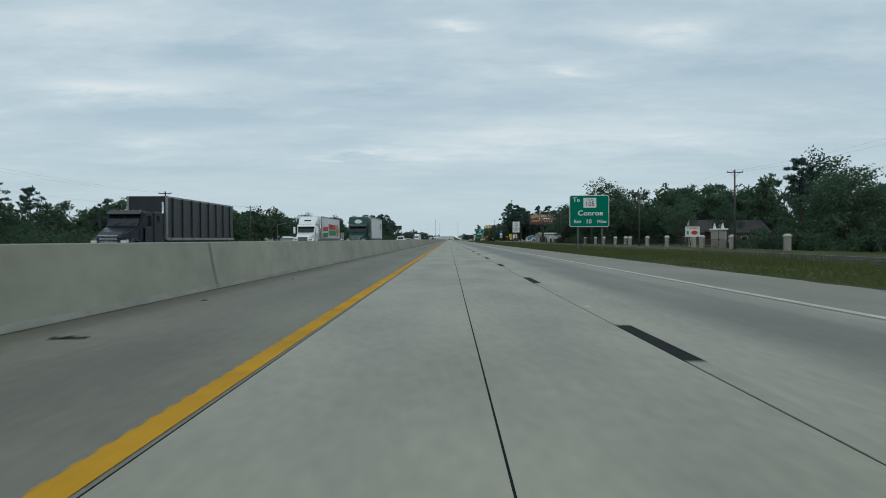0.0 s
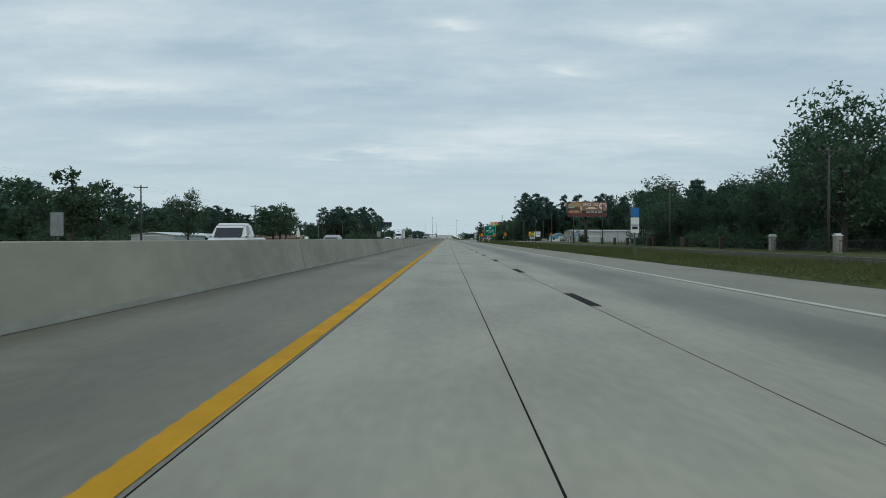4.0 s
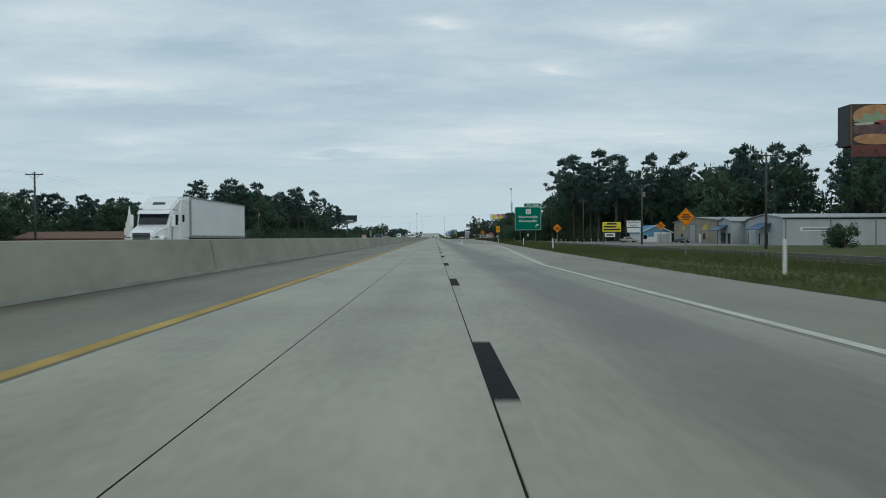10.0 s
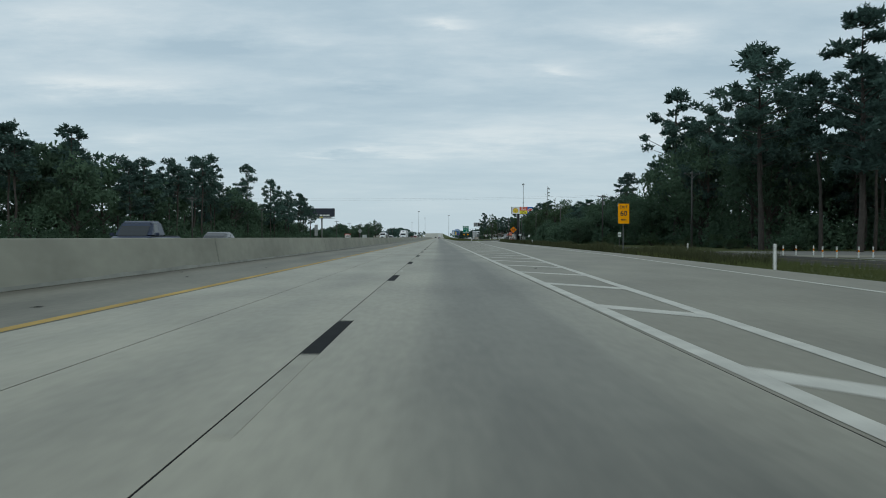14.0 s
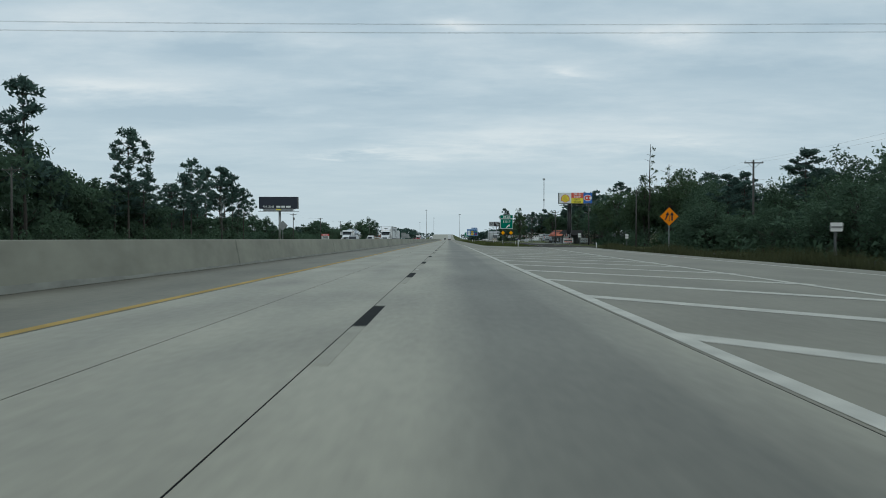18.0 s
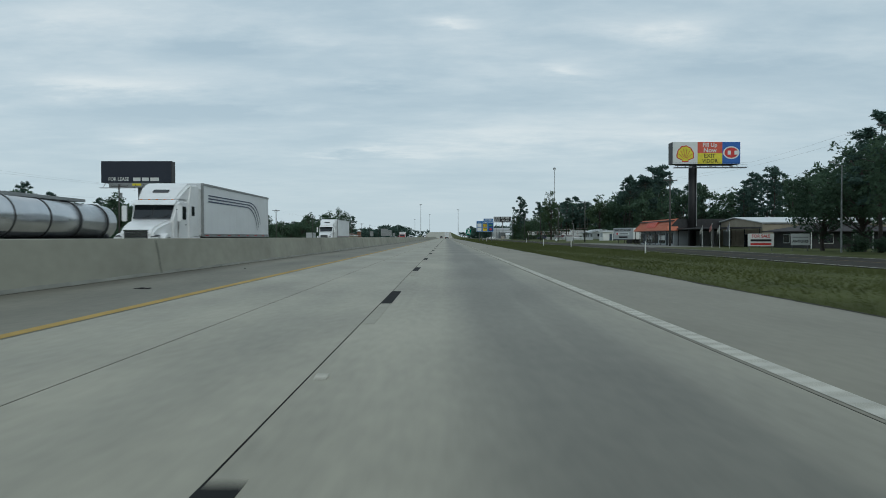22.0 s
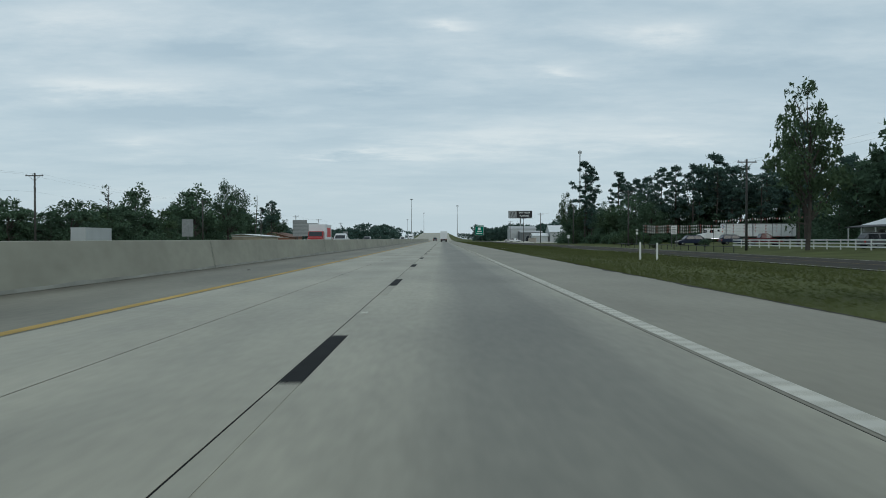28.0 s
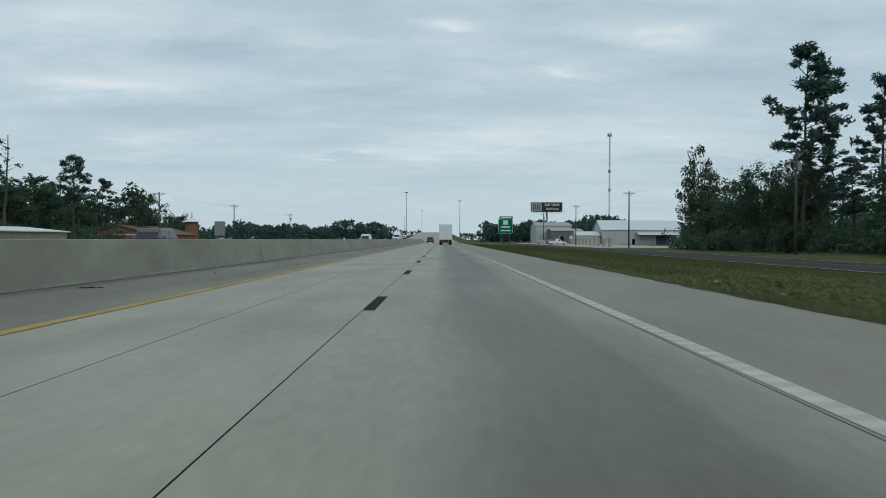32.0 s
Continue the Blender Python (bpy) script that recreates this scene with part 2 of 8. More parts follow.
def streaked(m, bands, amount):
    """Darken a slab material along the lines where oil drips and tyres run: bands of (x, half width, strength)."""
    nt = m.node_tree
    b = nt.nodes["Principled BSDF"]
    src = b.inputs["Base Color"].links[0].from_socket
    co = nt.nodes.new("ShaderNodeTexCoord")
    sp = nt.nodes.new("ShaderNodeSeparateXYZ")
    nt.links.new(co.outputs["Object"], sp.inputs[0])
    wob = nt.nodes.new("ShaderNodeTexNoise")
    mp = nt.nodes.new("ShaderNodeMapping")
    mp.inputs["Scale"].default_value = (0.6, 0.045, 1)
    nt.links.new(co.outputs["Object"], mp.inputs[0])
    nt.links.new(mp.outputs[0], wob.inputs["Vector"])
    wob.inputs["Scale"].default_value, wob.inputs["Detail"].default_value = 2.0, 4.0

    def mth(op, a, c, clamp=False):
        n = nt.nodes.new("ShaderNodeMath")
        n.operation, n.use_clamp = op, clamp
        for i, v in enumerate((a, c)):
            if isinstance(v, (int, float)):
                n.inputs[i].default_value = v
            else:
                nt.links.new(v, n.inputs[i])
        return n.outputs[0]

    total = None
    for x, half, strength in bands:
        d = mth("ABSOLUTE", mth("SUBTRACT", sp.outputs[0], x), 0.0)
        g = mth("SUBTRACT", 1.0, mth("DIVIDE", d, half), True)
        g = mth("MULTIPLY", mth("MULTIPLY", g, mth("SUBTRACT", 2.0, g)), strength)
        total = g if total is None else mth("ADD", total, g)
    total = mth("MULTIPLY", total, mth("ADD", wob.outputs[0], 0.45), True)
    mx = nt.nodes.new("ShaderNodeMix")
    mx.data_type, mx.blend_type = "RGBA", "MULTIPLY"
    nt.links.new(total, mx.inputs[0])
    nt.links.new(src, mx.inputs[6])
    mx.inputs[7].default_value = (*amount, 1)
    nt.links.new(mx.outputs[2], b.inputs["Base Color"])


streaked(concrete_worn, [(2.0, 1.0, 1.15), (0.95, 0.4, 0.12), (3.05, 0.75, 0.65)], (0.50, 0.51, 0.52))
streaked(concrete, [(-2.75, 0.45, 0.5), (-1.0, 0.45, 0.5)], (0.86, 0.87, 0.88))
streaked(concrete_dirty, [(-7.3, 0.7, 0.9), (-5.2, 0.8, 0.5)], (0.70, 0.69, 0.68))

# ---- mesh tools ----
def add_box(bm, x0, x1, y0, y1, z0, z1, bevel=0.0):
    m = Matrix.LocRotScale(((x0 + x1) / 2, (y0 + y1) / 2, (z0 + z1) / 2), None, (abs(x1 - x0), abs(y1 - y0), abs(z1 - z0)))
    got = bmesh.ops.create_cube(bm, size=1.0, matrix=m)
    if bevel:
        edges = list({e for v in got["verts"] for e in v.link_edges})
        bmesh.ops.bevel(bm, geom=edges, offset=bevel, segments=2, affect="EDGES", profile=0.6)
    return bm


def add_tube(bm, p0, p1, r0, r1=None, n=10):
    p0, p1 = Vector(p0), Vector(p1)
    r1 = r0 if r1 is None else r1
    d = p1 - p0
    m = Matrix.Translation((p0 + p1) / 2) @ d.to_track_quat("Z", "Y").to_matrix().to_4x4()
    bmesh.ops.create_cone(bm, cap_ends=True, segments=n, radius1=r0, radius2=r1, depth=d.length, matrix=m)
    return bm


def add_prism(bm, outline, axis, a, b):
    """An outline of (u, v) pairs pushed from a to b along x ('x': u=y, v=z), y ('y': u=x, v=z) or z ('z': u=x, v=y)."""
    def at(u, v, w):
        return {"x": (w, u, v), "y": (u, w, v), "z": (u, v, w)}[axis]
    lo = [bm.verts.new(at(u, v, a)) for u, v in outline]
    hi = [bm.verts.new(at(u, v, b)) for u, v in outline]
    bm.faces.new(lo)
    bm.faces.new(hi[::-1])
    for i in range(len(outline)):
        j = (i + 1) % len(outline)
        bm.faces.new((lo[i], hi[i], hi[j], lo[j]))
    bmesh.ops.recalc_face_normals(bm, faces=bm.faces[:])
    return bm


def box_bm(*args, **kw):
    return add_box(bmesh.new(), *args, **kw)


def tube_bm(*args, **kw):
    return add_tube(bmesh.new(), *args, **kw)


def prism_bm(*args):
    return add_prism(bmesh.new(), *args)


def part(name, bm, mat, parent=None, label="", smooth=False):
    """Links a bmesh as ONE mesh object under a thing or a part, in the parent's own space."""
    me = bpy.data.meshes.new(name)
    bm.to_mesh(me)
    bm.free()
    me.materials.append(mat)
    if smooth:
        me.polygons.foreach_set("use_smooth", [True] * len(me.polygons))
    ob = new(name, me)
    if parent is not None:
        ob.parent = parent
    return tagged(ob, label) if label else ob


def thing(name, m, label, category, group="", kind=""):
    ob = new(name)
    ob.empty_display_size = 0.5
    ob.matrix_world = m if isinstance(m, Matrix) else Matrix.Translation(m)
    return tagged(ob, label, category, group, kind)


def shared(name, me, parent, loc=(0, 0, 0)):
    ob = new(name, me)
    ob.parent = parent
    ob.location = loc
    return ob


def array_mesh(name, verts, faces, mat):
    """Mesh from numpy arrays of vertices and equal-sized faces."""
    me = bpy.data.meshes.new(name)
    nv, (nf, k) = len(verts), faces.shape
    me.vertices.add(nv)
    me.vertices.foreach_set("co", np.ascontiguousarray(verts, dtype=np.float32).ravel())
    me.loops.add(nf * k)
    me.loops.foreach_set("vertex_index", np.ascontiguousarray(faces, dtype=np.int32).ravel())
    me.polygons.add(nf)
    me.polygons.foreach_set("loop_start", np.arange(0, nf * k, k, dtype=np.int32))
    me.update(calc_edges=True)
    me.materials.append(mat)
    return me


FONT_CACHE = {}


def lettering(text, size, mat, parent, loc, align="CENTER", facing=0, name="lettering", bold=0.0, squeeze=1.0, deep=0.006):
    """Raised letters in the built-in font, standing upright and facing -y, turned about z by facing degrees."""
    key = (text, size, align, bold, squeeze, mat.name)
    if key not in FONT_CACHE:
        cu = bpy.data.curves.new("letters", "FONT")
        cu.body, cu.size, cu.align_x, cu.align_y = text, size, align, "CENTER"
        cu.extrude, cu.offset, cu.resolution_u = deep, bold, 3
        tmp = new("letters", cu)
        dg = bpy.context.evaluated_depsgraph_get()
        me = bpy.data.meshes.new_from_object(tmp.evaluated_get(dg))
        bpy.data.objects.remove(tmp)
        bpy.data.curves.remove(cu)
        me.transform(Matrix.Rotation(radians(90), 4, "X") @ Matrix.Diagonal((squeeze, 1, 1, 1)))
        me.materials.clear()
        me.materials.append(mat)
        FONT_CACHE[key] = me
    ob = new(name, FONT_CACHE[key])
    ob.parent = parent
    ob.matrix_basis = pose(*loc, 0, 0, facing)
    return ob


def ease(v, a, b):
    u = min(1.0, max(0.0, (v - a) / (b - a)))
    return u * u * (3 - 2 * u)


def ground_z(x, y=0.0):
    """Height of the verge and the land beside the highway, with the raised lots near the end."""
    lots = ease(y, 965, 1005) * (1 - ease(y, 1215, 1260)) * (0.5 * ease(x, 35, 48) + 0.45 * ease(x, 48, 66))
    return lots + float(np.interp(x, [-60, -34, -24, 7.1, 9, 20, 34, 60], [-0.5, -0.45, -0.06, -0.04, -0.1, -0.48, -0.52, -0.6]))

# ---- ground, one sheet to the horizon ----
gx = np.array([-4000, -1200, -300, -120, -60, -45, -34, -29, -24, -20, -8, 7.0, 9, 12, 16, 20, 26, 34, 39, 43, 48, 54, 60, 66, 120, 300, 1200, 4000], float)
gy = np.concatenate([[-4000, -1200, -300], np.arange(-100, 2000, 20.0), [2100, 2300, 2600, 3200, 4900]])
gv, gf = [], []
for yy in gy:
    for xx in gx:
        z = ground_z(xx, yy)
        if -21 <= xx <= 7.05:
            z = -0.25
        elif 7.05 < xx < 60:
            z += 0.05 * noise.noise((xx * 0.15, yy * 0.05, 0))
        gv.append((xx, yy, z))
nx = len(gx)
for j in range(len(gy) - 1):
    for i in range(nx - 1):
        a = j * nx + i
        gf.append((a, a + 1, a + nx + 1, a + nx))
ground = new("ground", array_mesh("ground", np.array(gv), np.array(gf), grass_mat))
tagged(ground, "mown green roadside grass sloping down from the highway", "ground", kind="structure")

# ---- highway slabs: strips between longitudinal joints ----
Y0, Y1 = -60.0, 1500.0
JOINT_Y, JOINT_J, JOINT_D, JOINT_R = -3.71, -1.83, 0.0, 3.67
FOOT, GRASS_EDGE = -7.38, 7.1
highway = thing("highway_road", (0, 0, 0), "pale grey concrete highway with two lanes and shoulders", "road", kind="structure")
gap = 0.0075
SLAB = 60.0
strips = [(FOOT - 0.1, JOINT_Y - gap, concrete_dirty), (JOINT_Y + gap, JOINT_J - gap, concrete), (JOINT_J + gap, JOINT_D - gap, concrete),
          (JOINT_D + gap, JOINT_R - gap, concrete_worn), (JOINT_R + gap, GRASS_EDGE, shoulder_beige)]
for x0, x1, mat in strips:
    y = Y0
    slab = box_bm(x0, x1, 0, SLAB, -0.28, 0.0)
    me = bpy.data.meshes.new("slab")
    slab.to_mesh(me)
    slab.free()
    me.materials.append(mat)
    while y < Y1:
        shared("slab", me, highway, (0, y, 0))
        y += SLAB
part("joint_sealant", box_bm(FOOT, GRASS_EDGE - 0.3, Y0, Y1, -0.30, -0.003), sealant, highway, "black joint sealant between slabs")

# the road climbs to an overpass far ahead
rise = bmesh.new()
prof = [(1500, 0.0), (1650, 0.5), (1780, 3.0), (1900, 6.5), (2020, 9.0), (2120, 9.6), (2250, 9.0), (2500, 4)]
for (ya, za), (yb, zb) in zip(prof[:-1], prof[1:]):
    vs = [rise.verts.new(p) for p in ((-24, ya, za), (9, ya, za), (9, yb, zb), (-24, yb, zb))]
    rise.faces.new(vs)
    for sx in (-24, 9):
        vs = [rise.verts.new(p) for p in ((sx, ya, za), (sx, yb, zb), (sx, yb, -1), (sx, ya, -1))]
        rise.faces.new(vs)
bmesh.ops.remove_doubles(rise, verts=rise.verts[:], dist=0.01)
bmesh.ops.recalc_face_normals(rise, faces=rise.faces[:])
part("overpass_approach", rise, concrete, highway)
for x0, x1 in ((9.0, 30.0), (-24.0, -46.0)):
    bank = bmesh.new()
    rows_ = [(bank.verts.new((x0, ya, za - 0.1)), bank.verts.new((x1, ya, -0.6))) for ya, za in prof]
    for (a0, a1), (b0, b1) in zip(rows_[:-1], rows_[1:]):
        bank.faces.new((a0, a1, b1, b0))
    bmesh.ops.recalc_face_normals(bank, faces=bank.faces[:])
    tagged(part("embankment", bank, grass_mat), "grass bank beside the road rising to the overpass", "ground", kind="structure")

# the other carriageway behind the barrier
opposite = thing("opposite_road", (0, 0, 0), "concrete carriageway behind the median barrier", "road", kind="structure")
for x0, x1, mat in ((-11.7, -8.0, concrete_dirty), (-15.36, -11.72, concrete), (-19.02, -15.38, concrete), (-23.5, -19.04, concrete)):
    part("slab", box_bm(x0, x1, Y0, Y1, -0.3, 0.0), mat, opposite)

# ---- markings ----
markings = thing("lane_markings", (0, 0, 0), "painted highway lane lines", "road marking", kind="structure")


def stripe(name, pts_l, pts_r, mat, parent, z=0.004):
    bm = bmesh.new()
    lo = [bm.verts.new((x, y, z)) for x, y in pts_l]
    hi = [bm.verts.new((x, y, z)) for x, y in pts_r]
    for i in range(len(lo) - 1):
        bm.faces.new((lo[i], hi[i], hi[i + 1], lo[i + 1]))
    return part(name, bm, mat, parent)


def ragged(x, ys, amp):
    return [(x + random.uniform(-amp, amp), y) for y in ys]


ys = np.arange(Y0, Y1, 3.0)
for ys_, mat in ((ys[ys < 361], yellow_mark), (ys[ys > 357], MATS["faded_yellow_marking"])):
    stripe("yellow_edge_line", ragged(-3.955, ys_, 0.012), ragged(-3.75, ys_, 0.006), mat, markings)
yribs = bmesh.new()
for k in range(1180):
    yr = -20 + 0.32 * k
    vs = [yribs.verts.new(p) for p in ((-3.965, yr, 0.0045), (-3.745, yr + 0.05, 0.0045), (-3.745, yr + 0.12, 0.011), (-3.965, yr + 0.07, 0.011), (-3.745, yr + 0.16, 0.0045), (-3.965, yr + 0.11, 0.0045))]
    yribs.faces.new((vs[0], vs[1], vs[2], vs[3]))
    yribs.faces.new((vs[3], vs[2], vs[4], vs[5]))
tagged(part("profile_ribs", yribs, yellow_mark, markings), kind="stuff")
PERIOD, PHASE = 12.192, 9.75
dash = box_bm(-0.004, 0.186, -2.9, 0, 0.0, 0.004)
dash_me = bpy.data.meshes.new("black_dash")
dash.to_mesh(dash_me)
dash.free()
dash_me.materials.append(black_mark)
wdash = box_bm(0.012, 0.18, -5.9, -2.9, 0.0, 0.003)
wdash_me = bpy.data.meshes.new("white_dash")
wdash.to_mesh(wdash_me)
wdash.free()
wdash_me.materials.append(white_worn)
fresh_me = wdash_me.copy()
fresh_me.materials.clear()
fresh_me.materials.append(white_fresh)
k = -4
while PHASE + k * PERIOD < 1490:
    shared("black_dash", dash_me, markings, (0, PHASE + k * PERIOD, 0))
    shared("white_dash", fresh_me if k == 85 else wdash_me, markings, (0, PHASE + k * PERIOD, 0))
    k += 1
# raised reflective markers beside the dashes
rm = bmesh.new()
add_prism(rm, [(-0.05, 0), (0.05, 0), (0.025, 0.018), (-0.025, 0.018)], "x", -0.05, 0.05)
rm_me = bpy.data.meshes.new("marker")
rm.to_mesh(rm_me)
rm.free()
rm_me.materials.append(white_mark)
k = 0
while PHASE + k * PERIOD * 2 < 1300:
    ob = shared("road_marker", rm_me, markings, (0.11, PHASE + k * PERIOD * 2 + 2.6, 0.004))
    k += 1
# right edge line, with the exit lane swinging away
EDGE = [(-60, 3.75), (385, 3.75), (400, 4.6), (429, 6.4), (466, 8.1), (497, 9.2), (547, 12.0), (600, 13.2), (666, 14.4), (720, 16.6), (746, 18.1)]
lane_ys = [386, 400, 429, 460, 474, 486]
lane_out = np.interp(lane_ys, [e[0] for e in EDGE], [e[1] for e in EDGE])
stripe("exit_lane_slab", [(JOINT_R + gap, y) for y in lane_ys], [(x + 0.4 if y < 470 else JOINT_R + 0.05 + 2.2 * (y < 480), y) for x, y in zip(lane_out, lane_ys)], exit_concrete, highway, 0.001)
stripe("white_edge_line", [(x, y) for y, x in EDGE], [(x + 0.18, y) for y, x in EDGE], white_mark, markings, 0.005)
ys = np.arange(473, 1500, 6.0)
stripe("white_edge_line", [(3.72, y) for y in ys], [(3.93, y) for y in ys], white_mark, markings, 0.004)
ribs = bmesh.new()
for k in range(1500):
    add_box(ribs, 3.735, 3.915, 770 + 0.36 * k, 770.05 + 0.36 * k, 0.0, 0.007)
tagged(part("edge_line_ribs", ribs, white_worn, markings), kind="stuff")
GORE = [(473, 3.93), (490, 4.35), (505, 4.8), (521, 5.5), (568, 7.4), (622, 8.7), (660, 9.7), (697, 11.3), (745, 13.6)]
stripe("gore_line", [(x, y) for y, x in GORE], [(x + 0.22, y) for y, x in GORE], white_mark, markings, 0.005)
stripe("gore_tip", [(3.93, 473), (3.93, 490), (3.93, 496)], [(3.94, 473), (4.35, 490), (4.52, 496)], white_mark, markings, 0.0045)
y = 493.1
while y < 735:
    xr = float(np.interp(y, [g[0] for g in GORE], [g[1] for g in GORE]))
    drop = (xr - 3.93) * 1.34
    stripe("gore_bar", [(3.93, y), (3.93, y + 0.75)], [(xr, y - drop), (xr, y - drop + 0.75)], white_mark, markings, 0.0045)
    y += 6.1

# ---- exit ramp, running to the frontage road ----
ramp_road = thing("exit_ramp", (0, 0, 0), "concrete exit ramp curving away to the frontage road", "road", kind="structure")
RAMP = [(375, 7.0, 7.1), (429, 7.0, 9.1), (497, 7.0, 12.0), (547, 7.0, 14.6), (600, 7.0, 16.0), (666, 7.0, 17.2), (720, 7.0, 19.6), (745, 7.0, 21.2), (758, 7.0, 22.0), (769, 7.0, 22.7)]
RAMP2 = [(769.05, 11.8, 22.7), (785, 15.4, 23.2), (800, 18.8, 23.6), (816, 22.0, 24.0)]
for rp_ in (RAMP, RAMP2):
    bm = bmesh.new()
    prev = None
    for yy, xl, xr in rp_:
        zr = ground_z(xr) + 0.06 if xr > 9 else 0.0
        zl = 0.0 if xl < 9 else ground_z(xl) + 0.06
        flat = min(1.0, max(0.0, (769 - yy) / 24.0))
        xi, xm = (xl * 0.6 + xr * 0.4 if xr - xl > 6 else xl * 0.5 + xr * 0.5), max(xr - 1.7, xl * 0.1 + xr * 0.9)
        zi, zm = ((ground_z(v) + 0.06) * (1 - flat) - 0.003 * flat for v in (xi, xm))
        cur = (bm.verts.new((xl, yy, zl - 0.001)), bm.verts.new((xi, yy, zi)), bm.verts.new((xm, yy, zm)), bm.verts.new((xr, yy, zr)))
        if prev:
            for i in range(3):
                bm.faces.new((prev[i], prev[i + 1], cur[i + 1], cur[i]))
        prev = cur
    ret = bmesh.ops.extrude_face_region(bm, geom=bm.faces[:])
    bmesh.ops.translate(bm, verts=[g for g in ret["geom"] if isinstance(g, bmesh.types.BMVert)], vec=(0, 0, -0.25))
    bmesh.ops.recalc_face_normals(bm, faces=bm.faces[:])
    part("ramp_slab", bm, shoulder_beige if rp_ is RAMP else asphalt, ramp_road)

RE = [(769.5, 12.4), (785, 16.0), (800, 19.4), (813, 22.2)]
for (ya, xa), (yb, xb) in zip(RE[:-1], RE[1:]):
    za, zb = ground_z(xa) + 0.07, ground_z(xb) + 0.07
    bm = bmesh.new()
    bm.faces.new([bm.verts.new(p) for p in ((xa, ya, za), (xa + 0.16, ya, za), (xb + 0.16, yb, zb), (xb, yb, zb))])
    part("ramp_edge_line", bm, white_mark, ramp_road)

# ---- frontage roads ----
frontage = thing("frontage_road", (0, 0, 0), "dark asphalt two-lane frontage road beside the grass verge", "road", kind="structure")
part("asphalt", box_bm(22.0, 31.5, -60, 1490, -0.8, -0.44), asphalt, frontage)
for xs in (22.35, 30.8):
    part("edge_line", box_bm(xs, xs + 0.12, -60, 1490, -0.5, -0.436), white_mark, frontage)
part("centre_line", box_bm(26.7, 26.8, -60, 1490, -0.5, -0.436), MATS["worn_yellow_marking"], frontage)
frontage2 = thing("frontage_road", (0, 0, 0), "asphalt frontage road beyond the far carriageway", "road", kind="structure")
part("asphalt", box_bm(-42, -34.5, -60, 1490, -0.8, -0.4), asphalt, frontage2)

# ---- median barrier, cast in lengths ----
barrier = thing("median_barrier", (0, 0, 0), "stained grey concrete median barrier with open joints", "barrier", kind="structure")
outline = [(FOOT, 0.0), (FOOT - 0.01, 0.05), (FOOT - 0.20, 1.055), (FOOT - 0.215, 1.07), (FOOT - 0.42, 1.07), (FOOT - 0.435, 1.055),
           (FOOT - 0.625, 0.05), (FOOT - 0.635, 0.0)]
bseg = prism_bm(outline, "y", 0.0010, 0.9990)
bseg_me = bpy.data.meshes.new("barrier_segment")
bseg.to_mesh(bseg_me)
bseg.free()
bseg_me.materials.append(barrier_mat)
bjoint = prism_bm([(x + (0.02 if x < FOOT - 0.3 else -0.02), z - 0.01) for x, z in outline], "y", -0.02, 0.02)
bj_me = bpy.data.meshes.new("barrier_joint")
bjoint.to_mesh(bj_me)
bjoint.free()
bj_me.materials.append(sealant)
CASTS = [-74, -43, -13, 17.4, 46.5, 77, 107, 138, 168, 199, 229.3, 259.4, 289, 318.5, 348, 380, 412, 442, 472, 501, 530, 559, 588, 617, 646, 675, 701.5,
         731, 757, 783, 809.5, 839.3, 866, 893, 920, 948, 975, 1003, 1030, 1058, 1088, 1118, 1148, 1178, 1208, 1238, 1268, 1298, 1330, 1365, 1400, 1450, 1500]
for ya, yb in zip(CASTS[:-1], CASTS[1:]):
    shared("barrier_segment", bseg_me, barrier, (0, ya, 0)).scale = (1, yb - ya, 1)
    shared("barrier_joint", bj_me, barrier, (0, ya, 0))

# grit and rubber caught along the barrier foot
ys = np.arange(Y0, Y1, 0.8)
gutter = stripe("gutter_dirt", [(FOOT - 0.01, y) for y in ys], [(FOOT + 0.008 + 0.10 * max(0.0, noise.noise((0, y * 0.10, 3))) + 0.05 * abs(noise.noise((0, y * 0.9, 7))), y) for y in ys], MATS["frontage_asphalt"], barrier, 0.004)
# paler band along the foot of the face, ragged along its top
foot_band = material("pale_foot_band", (0.275, 0.277, 0.243), 0.85, vary=0.30, scale=1.1, fine=9.0, stretch=(1, 0.5, 1), placed=True)
stain = material("damp_black_stain", (0.105, 0.108, 0.086), 0.85, vary=0.45, scale=1.6, fine=9.0, stretch=(1, 0.6, 0.5), placed=True)


def on_face(y, z):
    """A point on the traffic face of the barrier, a few millimetres proud."""
    return (FOOT - 0.01 - 0.189 * (z - 0.05) + 0.004, y, z)


foot_band_bm = bmesh.new()
prev = None
for y in ys[:1800]:
    top = 0.09 + 0.16 * max(0.0, noise.noise((4, y * 0.045, 1))) + 0.05 * noise.noise((9, y * 0.6, 2))
    cur = (foot_band_bm.verts.new(on_face(y, 0.012)), foot_band_bm.verts.new(on_face(y, max(0.03, top))))
    if prev:
        foot_band_bm.faces.new((prev[0], cur[0], cur[1], prev[1]))
    prev = cur
part("lime_deposit", foot_band_bm, foot_band, barrier, "pale ragged band along the foot")
